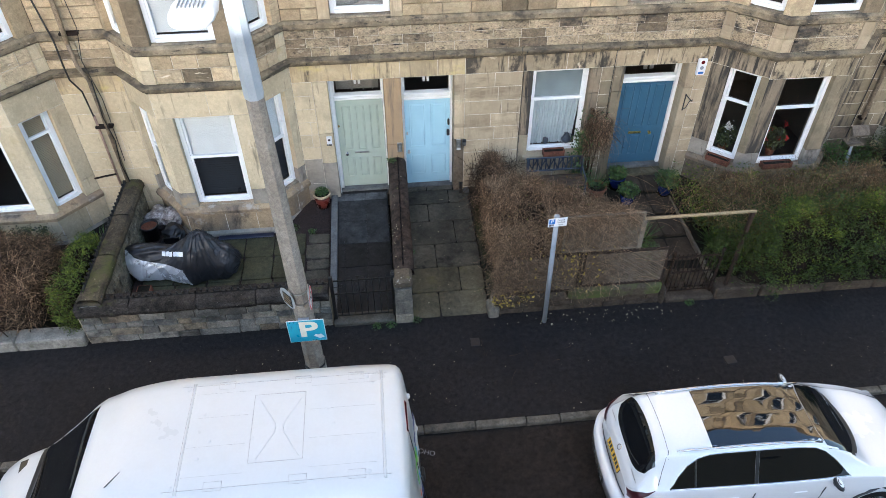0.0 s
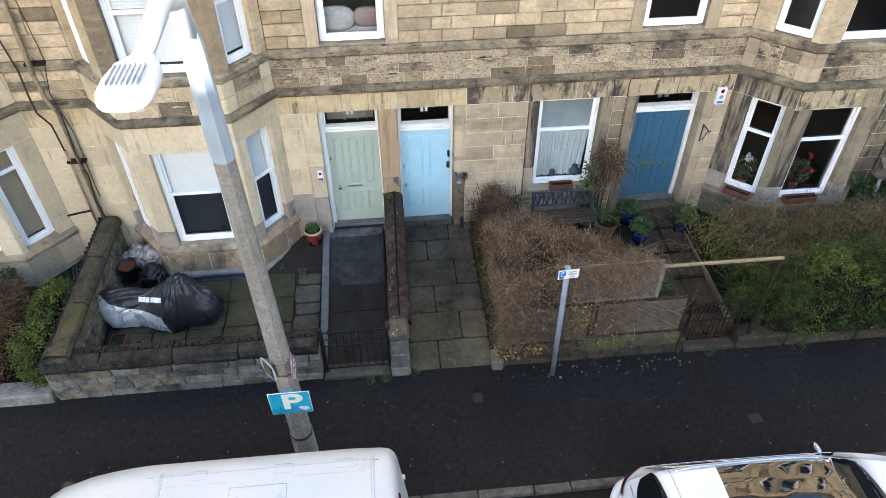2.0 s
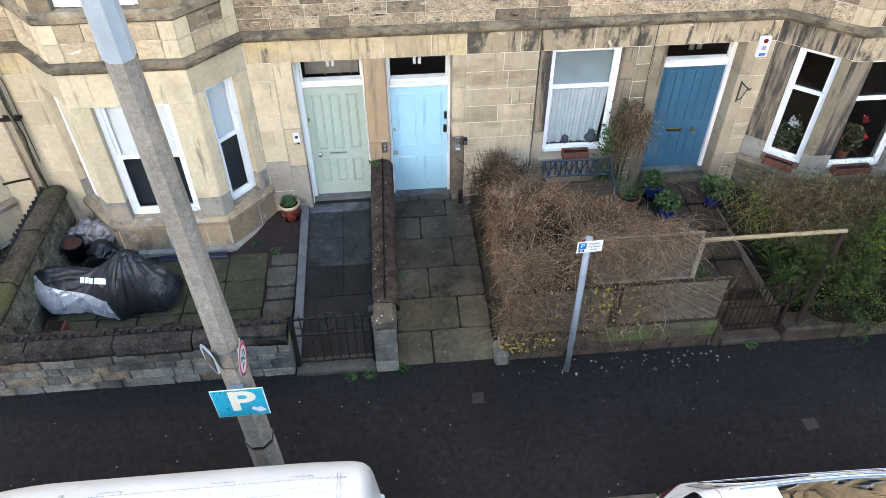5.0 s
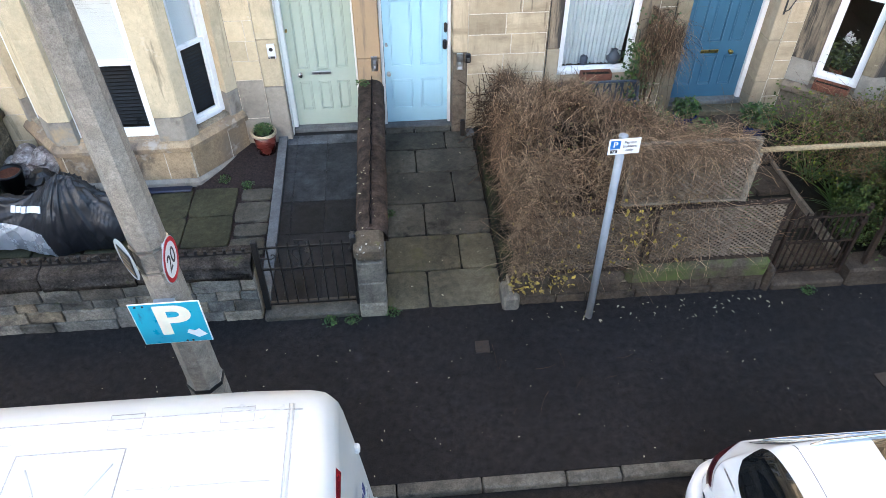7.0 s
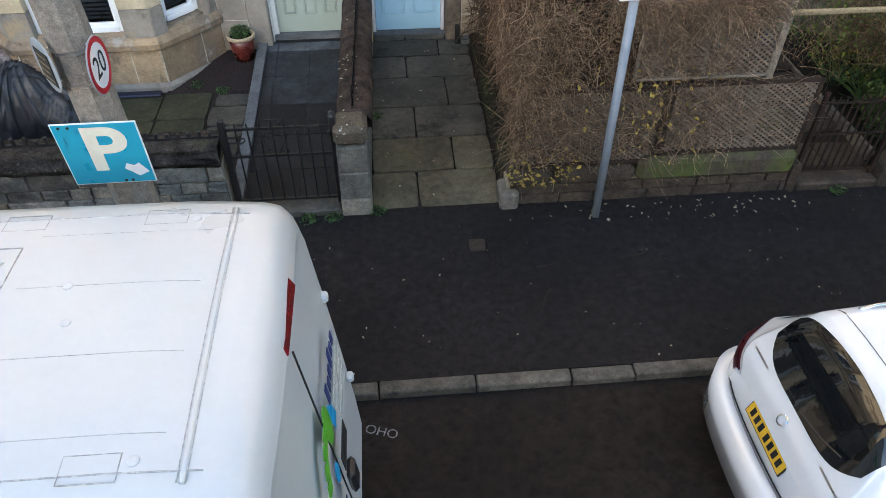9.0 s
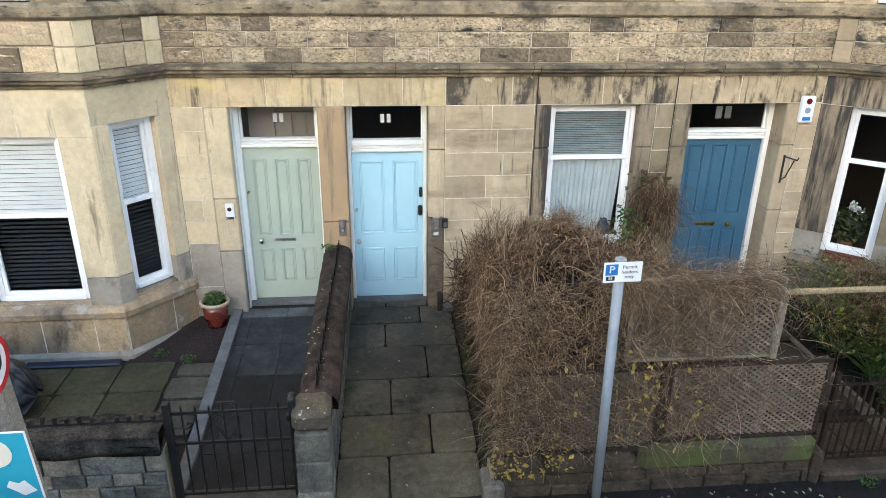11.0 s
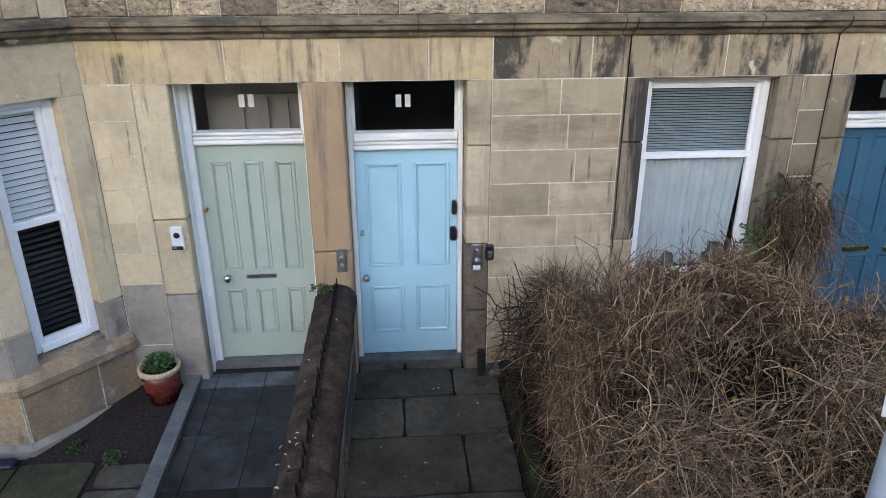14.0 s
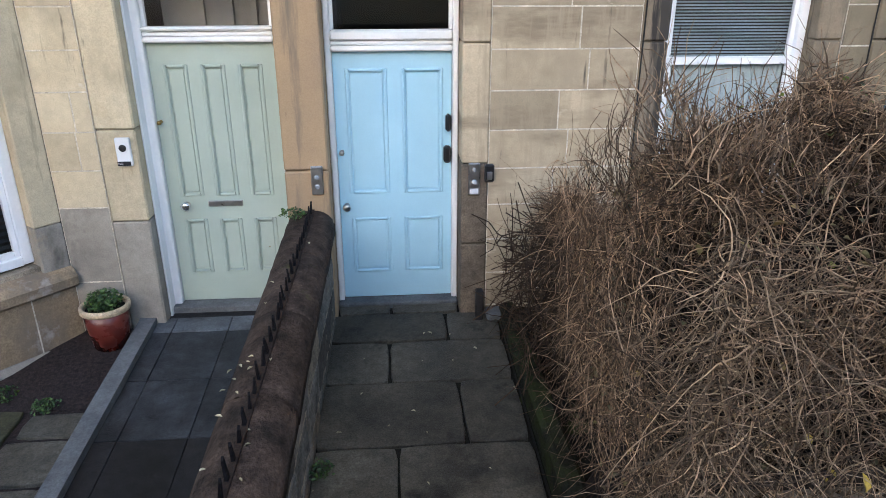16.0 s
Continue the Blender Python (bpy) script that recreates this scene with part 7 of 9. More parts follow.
part("brake_light", G().box(-0.035, 0.035, -0.2, 0.2, -0.01, 0.014, 0.008), red_lens, van, "long red high-level brake light", at=pose(0.02, -0.13, 2.48, 0, -64, 0))
part("brake_surround", G().box(-0.042, 0.042, -0.21, 0.21, -0.012, 0.005, 0.006), sign_white, van, at=pose(0.02, -0.13, 2.48, 0, -64, 0))
# roof: cross ribs, sunk lines and studs
def roof_z(x, y):
    (zr, wr, ws, ww, zs), = smooth_rows(vkeys, [x])
    a = abs(y)
    return zr - 0.004 * (a / max(wr * 0.45, 0.01)) if a < wr * 0.45 else zr - 0.004 - 0.06 * max(0.0, a - wr * 0.45) / (wr - 0.1 - wr * 0.45 + 1e-6) * 0.16


def roof_line(name, pts, r, material, up=0.0):
    part(name, G().tube([(x, y, roof_z(x, y) + up) for x, y in pts], r, 6), material, van, smooth=True)


for x in (0.26, 2.36):
    wd = 0.68
    ys = [wd * k / 8 for k in range(-8, 9)]
    roof_line("roof_rib", [(x, y) for y in ys], 0.011, van_white, -0.004)
    roof_line("roof_seam", [(x + 0.016, y) for y in ys], 0.0025, groove)
    roof_line("roof_seam", [(x - 0.014, y) for y in ys], 0.002, groove)
for y in (-0.52, -0.2, 0.16, 0.5):
    for a, b in ((0.34, 1.05), (1.72, 2.33)):
        roof_line("roof_crease", [(a + (b - a) * k / 6, y) for k in range(7)], 0.0018, groove)
for y in (-0.64, 0.64):
    roof_line("gutter_line", [(0.2 + 2.3 * k / 16, y) for k in range(17)], 0.003, groove)
for sx in (-1, 1):
    for sy in (-1, 1):
        pts = [(1.375 + sx * (0.22 - 0.17 * k / 5), sy * (0.36 - 0.3 * k / 5)) for k in range(6)] + [(1.375 + sx * 0.04, 0.0)]
        roof_line("embossing", pts, 0.006, van_white)
ring = [(1.11, -0.45), (1.39, -0.45), (1.67, -0.45), (1.67, 0.0), (1.67, 0.4), (1.39, 0.4), (1.11, 0.4), (1.11, 0.0), (1.11, -0.45)]
roof_line("embossed_frame", ring, 0.004, groove)
for x, y in ((0.8, 0.0), (0.85, -0.2), (2.1, 0.1), (2.2, 0.3), (2.2, -0.25), (0.42, 0.6), (0.42, -0.6), (2.42, 0.6), (2.42, -0.6), (1.65, 0.1)):
    part("roof_stud", G().lathe([(0.022, -0.006), (0.02, 0.004), (0.012, 0.006)], 12, (x, y, roof_z(x, y))), van_white, van)
for x in (0.55, 1.15, 2.0):
    for y in (-0.62, 0.62):
        roof_line("roof_pad_edge", [(x - 0.09, y - 0.05), (x + 0.09, y - 0.05), (x + 0.09, y + 0.05), (x - 0.09, y + 0.05), (x - 0.09, y - 0.05)], 0.0025, groove)
# rear doors: seam, hinges, lettering drawn as plain shapes
REAR = pose(-0.004, 0, 2.40, 0, 6.3, 0)   # rear face: x out of it is backward, z runs down the doors


def on_rear(name, g, material, label=""):
    return part(name, g, material, van, label, at=REAR)


on_rear("door_seam", G().box(-0.006, 0.002, -0.003, 0.003, -1.8, 0.0), black_gap)
for y in (-0.88, 0.88):
    for z in (-0.6, -1.34):
        on_rear("hinge", G().box(0.015, 0.06, y - 0.03, y + 0.03, z - 0.028, z + 0.028, 0.012), van_white)
on_rear("door_handle", G().box(-0.045, -0.002, -0.16, -0.03, -1.25, -1.07, 0.02), black_plastic)
on_rear("emblem", G().lathe([(0.085, 0), (0.085, 0.004)], 24).xf(pose(-0.006, -0.05, -0.62, 0, -90, 0) @ Matrix.Diagonal((1.5, 0.8, 1, 1))), logo_green, "green rounded emblem")
on_rear("emblem", G().lathe([(0.05, 0), (0.05, 0.004)], 20).xf(pose(-0.006, 0.06, -0.86, 0, -90, 0) @ Matrix.Diagonal((1.3, 0.8, 1, 1))), logo_blue, "blue rounded emblem")
for k in range(8):
    a0 = math.radians(-75 + k * 20)
    on_rear("emblem_ray", G().box(-0.008, -0.004, -0.035, 0.035, -0.03, 0.06).xf(pose(0, 0.02 + 0.2 * math.sin(a0), -0.82 + 0.22 * math.cos(a0), math.degrees(-a0), 0, 0)), logo_green if k > 3 else logo_blue)
on_rear("emblem", G().lathe([(0.04, 0), (0.04, 0.004)], 16).xf(pose(-0.006, 0.3, -0.86, 0, -90, 0)), logo_orange, "small orange rounded emblem")
for k, tall in enumerate((0.12, 0.08, 0.08, 0.12, 0.08, 0.08)):
    on_rear("name_shape", G().box(-0.008, -0.003, -0.24 - k * 0.075, -0.19 - k * 0.075, -0.66, -0.66 + tall, 0.002), logo_navy, "plain navy bar in place of a letter")
for k in range(3):
    on_rear("small_print_bar", G().box(-0.008, -0.003, -0.66, -0.22 - k * 0.04, -0.76 - k * 0.09, -0.72 - k * 0.09), groove)
on_rear("name_shape", G().box(-0.008, -0.003, -0.3, -0.06, -1.06, -0.94, 0.002), black_gap, "plain dark bar in place of an address")
on_rear("blue_square", G().box(-0.008, -0.003, 0.06, 0.18, -1.2, -1.08), logo_navy)
for x in (0.85, 4.36):
    for y, sd in ((-0.86, -1), (0.86, 1)):
        wheel(van, x, y, 0.34, 0.22, steel, sd)
for y in (-1, 1):
    part("wing_mirror", G().box(3.66, 3.81, y * 1.0 - 0.02 if y > 0 else -1.24, y * 1.0 + 0.24 if y > 0 else -0.98, 1.5, 1.8, 0.04), black_plastic, van)
for y in (-0.5, 0.5):
    part("bonnet_vent", G().box(-0.055, 0.055, -0.19, 0.19, -0.008, 0.01, 0.006), black_plastic, van, at=pose(4.7, y, 1.408, 0, 16, 0) @ pose(0, 0, 0, 0, 0, -8 if y > 0 else 8))
part("aerial", G().tube([(3.18, 0.5, 2.53), (3.12, 0.48, 2.56), (2.92, 0.42, 2.74)], [0.016, 0.008, 0.003], 6), black_plastic, van, "short black roof aerial")
for y0, y1, x0 in ((-0.62, 0.1, 4.4), (0.0, 0.66, 4.38)):
    part("wiper", G().tube([(x0, y0, roof_z(x0, y0) + 0.02), (x0 - 0.06, (y0 + y1) / 2, roof_z(x0 - 0.06, (y0 + y1) / 2) + 0.02), (x0 - 0.1, y1, roof_z(x0 - 0.1, y1) + 0.02)], 0.008, 6), black_plastic, van)

# the white estate car: x forward from its rear bumper
car = thing("car", (2.70, 4.58, -0.1), "white sport utility car with a dark glass roof", "car")
car.matrix_basis = pose(2.70, 4.58, -0.1, 0, 0, -0.6) @ Matrix.Diagonal((0.9, 0.9, 0.9, 1))
ckeys = [  # x, top height, half width of top, belt height, half width at belt, half width low, sill height
    (0.0, 0.86, 0.475, 0.8, 0.583, 0.62, 0.42), (0.036, 0.98, 0.589, 0.88, 0.696, 0.733, 0.36), (0.101, 1.08, 0.627, 0.98, 0.771, 0.808, 0.32), (0.202, 1.25, 0.589, 1.04, 0.804, 0.846, 0.3), (0.302, 1.45, 0.517, 1.14, 0.813, 0.865, 0.28),
    (0.396, 1.565, 0.5, 1.14, 0.818, 0.874, 0.27), (0.7, 1.6, 0.508, 1.14, 0.823, 0.884, 0.27), (1.6, 1.63, 0.526, 1.125, 0.832, 0.888, 0.27), (2.3, 1.61, 0.522, 1.11, 0.832, 0.888, 0.27), (2.7, 1.555, 0.517, 1.105, 0.827, 0.888, 0.27),
    (3.05, 1.4, 0.54, 1.105, 0.818, 0.888, 0.27), (3.4, 1.16, 0.622, 1.055, 0.813, 0.888, 0.27), (3.6, 1.05, 0.646, 1.01, 0.808, 0.884, 0.27), (4.0, 0.985, 0.608, 0.91, 0.79, 0.879, 0.27), (4.4, 0.87, 0.513, 0.79, 0.733, 0.827, 0.3),
    (4.6, 0.72, 0.399, 0.65, 0.62, 0.696, 0.34), (4.66, 0.6, 0.342, 0.55, 0.545, 0.62, 0.38)]
cx = sorted({0.0, 0.015, 0.03, 0.05, 0.07, 0.09, 0.11, 0.17, 0.24, 0.31, 0.39, 0.14, 0.2, 0.28, 0.35, 0.42, 0.48, 0.55, 0.62, 0.7, 0.8, 0.95, 1.08, 1.13, *[1.3 + 0.15 * k for k in range(8)], 2.44, 2.5, 2.6, 2.7, 2.8, 2.95, 3.1, 3.25, 3.4, 3.48, 3.56, 3.65, 3.8, 4.0, 4.2, 4.4, 4.5, 4.6, 4.64, 4.66})


def car_half(x):
    (zt, wt, zb, wb, wl, zs), = smooth_rows(ckeys, [x])
    up = zt - zb
    return [(wl - 0.06, zs), (wl, zs + (zb - zs) * 0.3), (wl, zs + (zb - zs) * 0.6), (wb + 0.02, zb - 0.05), (wb, zb), (wb - 0.025, zb + min(0.02, up * 0.1)), (wt + (wb - wt) * 0.45, zb + up * 0.5), (wt + 0.045, zb + up * 0.82), (wt + 0.01, zb + up * 0.9),
            (wt - 0.05, zb + up * 0.955), (wt * 0.82, zb + up * 0.965), (wt * 0.45, zb + up * 0.99), (0.0, zt)]


def car_at(x, s, side=1, lift=0.0):
    """A place on the car's skin: s runs from 0 at the sill to 12 at the middle of the top."""
    h = car_half(x)
    w, z = smooth_rows([(i, *p) for i, p in enumerate(h)], [s])[0]
    w2, z2 = smooth_rows([(i, *p) for i, p in enumerate(h)], [min(s + 0.2, 12)])[0]
    w1, z1 = smooth_rows([(i, *p) for i, p in enumerate(h)], [max(s - 0.2, 0)])[0]
    d = math.hypot(w2 - w1, z2 - z1) + 1e-9
    return (x, side * (w + lift * (z2 - z1) / d), z + lift * (w1 - w2) / d)


def top_z(x, y):
    h = car_half(x)[4:]
    a = abs(y)
    for (w0, z0), (w1, z1) in zip(h, h[1:]):
        if w1 <= a <= w0:
            t = (w0 - a) / max(w0 - w1, 1e-9)
            return z0 + (z1 - z0) * t
    return h[-1][1] if a < 0.01 else h[0][1]


def top_patch(x0, x1, ys, lift=0.004, n=14):
    """A sheet laid on the car's top between two curves x0(y) and x1(y)."""
    rows = []
    for y in ys:
        row = []
        for i in range(n + 1):
            x = x0(y) + (x1(y) - x0(y)) * i / n
            dz = (top_z(x + 0.01, y) - top_z(x - 0.01, y)) / 0.02
            l = math.sqrt(1 + dz * dz)
            row.append((x - lift * dz / l, y, top_z(x, y) + lift / l))
        rows.append(row)
    return G().grid(rows)


def side_patch(x0, x1, lo, hi, side, lift=0.004, nx=20, ns=6):
    rows = []
    for i in range(nx + 1):
        x = x0 + (x1 - x0) * i / nx
        rows.append([car_at(x, lo(x) + (hi(x) - lo(x)) * k / ns, side, lift) for k in range(ns + 1)])
    return G().grid(rows if side > 0 else rows[::-1])


def car_pick(i, k):
    x = (cx[i] + cx[i + 1]) / 2
    return "body"


fine = [i / 3 for i in range(37)]
secs = []
for x in cx:
    hh = [car_at(x, q, -1) for q in fine]
    secs.append(hh + [(p[0], -p[1], p[2]) for p in hh[-2::-1]])
nc = len(secs[0])
cp = shell(secs, car_pick, 0)
part("body", cp["body"], car_white, car, smooth=True)
across = [i / 12 for i in range(-12, 13)]
part("rear_window", top_patch(lambda y: 0.11 + 0.09 * abs(y / 0.585) ** 5, lambda y: 0.37 - 0.05 * abs(y / 0.585) ** 2, [0.585 * q for q in across], 0.009), car_glass, car, smooth=True)
part("windscreen", top_patch(lambda y: 2.705 + 0.1 * abs(y / 0.56) ** 3, lambda y: 3.44 - 0.22 * abs(y / 0.56) ** 2.2, [0.56 * q for q in across]), car_glass, car, smooth=True)
part("glass_roof", top_patch(lambda y: 1.12, lambda y: 2.70 + 0.06 * abs(y / 0.5) ** 3, [0.475 * q for q in across], 0.003), car_glass, car, smooth=True)
part("roof_gap", top_patch(lambda y: 0.515 - 0.02 * abs(y / 0.5) ** 2, lambda y: 0.521 - 0.02 * abs(y / 0.5) ** 2, [0.55 * q for q in across], 0.002, 1), black_gap, car)


def arch(x):
    """Upper edge of the side glass."""
    if x < 1.25:
        return 4.75 + 2.55 * math.sin(math.pi / 2 * (x - 0.5) / 0.75) ** 0.8
    if x > 2.35:
        return 4.75 + 2.55 * math.cos(math.pi / 2 * (x - 2.35) / 0.78) ** 0.75 if x < 3.13 else 4.75
    return 7.3


for sd in (-1, 1):
    for nm, a0, a1 in (("quarter_window", 0.505, 0.86), ("pillar", 0.862, 0.883), ("side_window", 0.885, 1.72), ("pillar", 1.722, 1.773), ("side_window", 1.775, 3.125)):
        part(nm, side_patch(a0, a1, lambda x: 4.75, arch, sd, 0.004, 3 if nm == "pillar" else 20), black_gap if nm == "pillar" else side_glass, car, smooth=True)
    rim = [car_at(x, 4.7, sd, 0.006) for x in (0.5, 0.8, 1.2, 1.6, 2.0, 2.4, 2.8, 3.14)] + [car_at(x, arch(x) + 0.06, sd, 0.006) for x in (3.12, 3.08, 3.0, 2.9, 2.75, 2.6, 2.35, 2.0, 1.6, 1.25, 1.05, 0.9, 0.75, 0.62, 0.55, 0.5)]
    part("window_trim", G().tube(rim, 0.008, 6), chrome, car, smooth=True)
    part("tail_lamp", side_patch(0.008, 0.3, lambda x: 2.9 + 1.3 * (x / 0.3) ** 2, lambda x: 5.7 - 1.2 * (x / 0.3) ** 1.3, sd, 0.008, 16, 8), dark_red, car, "dark red tail lamp wrapping the corner", smooth=True)
    part("tailgate_gap", G().tube([car_at(x, q, sd, 0.0) for x, q in ((0.34, 5.2), (0.4, 6.0), (0.46, 7.2), (0.5, 8.4), (0.51, 9.0))], 0.004, 5), black_gap, car)
part("cowl", top_patch(lambda y: 3.435 - 0.22 * abs(y / 0.56) ** 2.2, lambda y: 3.54 - 0.22 * abs(y / 0.56) ** 2.2, [0.58 * q for q in across], 0.004, 4), black_plastic, car, smooth=True)
cap = G()
cap.v = [tuple(p) for p in secs[0]]
cap.f = [tuple(range(nc))]
part("tail_panel", cap, car_white, car)
cap = G()
cap.v = [tuple(p) for p in secs[-1]]
cap.f = [tuple(range(nc))[::-1]]
part("grille", cap, black_plastic, car)
part("underbody", G().box(0.25, 4.4, -0.82, 0.82, 0.2, 0.4), black_plastic, car)
def rounded(pts, times=2):
    """The same line with its corners cut off again and again."""
    for _ in range(times):
        new_pts = [pts[0]]
        for a, b in zip(pts, pts[1:]):
            new_pts += [tuple(0.75 * u + 0.25 * v for u, v in zip(a, b)), tuple(0.25 * u + 0.75 * v for u, v in zip(a, b))]
        pts = new_pts + [pts[-1]]
    return pts


part("rear_bumper", G().sweep([(0.0, 0.3), (0.05, 0.32), (0.075, 0.42), (0.07, 0.55), (0.04, 0.6), (0.0, 0.66), (-0.1, 0.68), (-0.1, 0.3)], rounded([(0.55, 0.86), (0.2, 0.84), (0.04, 0.74), (-0.05, 0.54), (-0.08, 0.0), (-0.05, -0.54), (0.04, -0.74), (0.2, -0.84), (0.55, -0.86)])[::-1]), car_white, car, mend=True, smooth=True)
part("bumper_line", G().tube(rounded([(0.3, 0.845, 0.665), (0.2, 0.835, 0.667), (0.06, 0.74, 0.668), (-0.03, 0.54, 0.668), (-0.055, 0.0, 0.668), (-0.03, -0.54, 0.668), (0.06, -0.74, 0.668), (0.2, -0.835, 0.667), (0.3, -0.845, 0.665)]), 0.006, 6), black_gap, car)
part("bumper_skirt", G().sweep([(0.0, 0.2), (0.06, 0.22), (0.07, 0.31), (0.0, 0.31)], rounded([(0.55, 0.85), (0.2, 0.82), (0.04, 0.72), (-0.05, 0.52), (-0.08, 0.0), (-0.05, -0.52), (0.04, -0.72), (0.2, -0.82), (0.55, -0.85)])[::-1]), black_plastic, car, mend=True, smooth=True)
for y in (-1, 1):
    rail = [car_at(0.62, 8.6, y, 0.0)] + [car_at(q, 8.6, y, 0.02) for q in (0.75, 1.0, 1.4, 1.8, 2.2, 2.5)] + [car_at(2.72, 8.6, y, 0.0)]
    part("roof_rail", G().tube(rail, 0.014, 8), chrome, car, smooth=True)
    mr = part("wing_mirror", G().lathe([(0.02, -0.075), (0.07, -0.06), (0.1, 0.0), (0.085, 0.05), (0.03, 0.075)], 16).xf(pose(2.92, y * 0.9, 1.08) @ Matrix.Diagonal((0.6, 1.25, 0.62, 1))), black_plastic, car, "dark wing mirror", smooth=True)
    part("mirror_cap", G().lathe([(0.09, 0.012), (0.085, 0.04), (0.05, 0.066), (0.0, 0.074)], 16).xf(pose(2.925, y * 0.9, 1.083) @ Matrix.Diagonal((0.6, 1.22, 0.62, 1))), car_white, mr, smooth=True)
    part("mirror_foot", G().box(2.89, 2.97, min(y * 0.78, y * 0.9), max(y * 0.78, y * 0.9), 1.0, 1.06, 0.01), black_plastic, mr)
    for x in (1.45, 2.45):
        part("door_handle", G().box(x - 0.1, x + 0.1, y * 0.875 - 0.014, y * 0.875 + 0.014, 0.865, 0.895, 0.01), car_white, car)
    for x in (1.75, 2.78):
        part("door_gap", G().box(x - 0.004, x + 0.004, y * 0.885 - 0.008, y * 0.885 + 0.004, 0.42, 0.98), black_gap, car)
    for x in (0.85, 3.7):
        wheel(car, x, y * 0.775, 0.36, 0.24, steel, y)
        part("wheel_arch", G().tube([(x + 0.42 * math.cos(a * math.pi / 8), y * 0.868, 0.36 + 0.42 * math.sin(a * math.pi / 8)) for a in range(9)], 0.04, 6), black_plastic, car)
    part("headlamp", G().box(4.3, 4.5, y * 0.72 - 0.13, y * 0.72 + 0.13, 0.62, 0.72, 0.04), galv, car)
pt_ = part("number_plate", G().box(-0.012, 0.0, -0.27, 0.27, -0.06, 0.06, 0.004), plate_yellow, car, "yellow rear number plate with plain bars", at=pose(-0.005, 0.0, 0.8, 0, 18, 0))
part("plate_border", G().box(-0.008, 0.004, -0.28, 0.28, -0.07, 0.07, 0.004), black_plastic, pt_)
for k in range(7):
    yy = -0.21 + k * 0.066 + (0.02 if k > 3 else 0)
    part("plate_bar", G().box(-0.014, -0.011, yy - 0.02, yy + 0.02, -0.035, 0.035), sign_black, pt_)
part("round_badge", G().lathe([(0.045, 0.0), (0.045, 0.008), (0.034, 0.01), (0.034, 0.0)], 24, close=False).xf(pose(0.045, 0, top_z(0.045, 0.0) + 0.004, 0, -52, 0)), chrome, car, "round chrome badge")
for y0, y1, lab in ((0.5, 0.76, "plain chrome bars in place of model lettering"), (-0.78, -0.5, "plain chrome bars in place of lettering")):
    part("badge_bar", top_patch(lambda y: 0.088, lambda y: 0.096, [y0 * 0.8 + (y1 - y0) * 0.8 * k / 4 for k in range(5)], 0.003, 2), steel, car, lab)
part("wiper", G().tube([(0.12, -0.02, top_z(0.12, 0.02) + 0.012), (0.14, -0.25, top_z(0.14, 0.25) + 0.012), (0.17, -0.42, top_z(0.17, 0.42) + 0.012)], 0.007, 6), black_plastic, car)

# ---- covered motorcycle and clutter on the patio ----
mc = thing("covered_motorcycle", (-3.88, 9.33, 0.15), "motorcycle under a black and silver nylon cover", "motorcycle", turn=-4)
mkeys = [(-1.02, 0.36, 0.1, 0.3), (-0.95, 0.56, 0.18, 0.16), (-0.78, 0.65, 0.24, 0.06), (-0.42, 0.63, 0.27, 0.03), (-0.15, 0.6, 0.28, 0.03), (0.1, 0.74, 0.3, 0.03), (0.26, 0.87, 0.36, 0.03), (0.4, 0.93, 0.36, 0.03), (0.52, 0.84, 0.3, 0.03), (0.7, 0.66, 0.25, 0.03), (0.86, 0.58, 0.22, 0.05), (0.97, 0.44, 0.16, 0.1), (1.03, 0.26, 0.07, 0.16)]
mx = [-1.02 + 2.05 * k / 160 for k in range(161)]


def ridged(a, b, c, sharp):
    """A crease: high along a thin wandering line, flat between."""
    return max(0.0, 1 - abs(noise.noise((a, b, c))) * sharp)


secs = []
for x, (zt, w, z0) in zip(mx, smooth_rows(mkeys, mx)):
    row = []
    seam = min(0.95, max(0.3, (0.47 - 0.2 * (x + 1.0)) / max(zt - z0, 0.2)))   # where the silver panel ends
    a_seam = math.asin(seam)
    for k in range(61):
        a = a_seam * k / 14 if k <= 14 else a_seam + (math.pi - a_seam) * (k - 14) / 46
        c, s2 = math.cos(a), math.sin(a)
        # slack cloth: sharp creases fan down from the bars and the seat, with flats between them
        fan = math.atan2(x - 0.38, 1.15 - s2)
        fold = 0.1 * ridged(fan * 3.2, s2 * 0.7 + c * 0.4, 4.0, 3.2) + 0.07 * ridged(fan * 6.5, c * 1.1, 9.0, 4.5) + 0.05 * ridged(x * 4 - c * 4, s2 * 3 - x * 2, 6.5, 6.0) - 0.06 * ridged(x * 5 + c * 3, s2 * 2.4 + x * 3, 1.5, 5.0)
        fold += 0.05 * noise.noise((x * 2.2, c * 1.6, 3.1))
        hang = 1 + 0.12 * math.sin(x * 8 + 1) * abs(c) ** 3
        yy = -w * 1.12 * c * abs(c) ** 0.45 * (1 + fold * (1.7 - 1.1 * abs(c))) * hang
        row.append((x + fold * 0.2, yy, z0 + (zt - z0) * 0.96 * abs(s2) ** 0.9 * (1 + fold * 0.42) + 0.01))
    secs.append(row)


def cover_pick(i, k):
    return "silver" if k < 14 and mx[i] < 0.2 - 0.01 * k else "black"


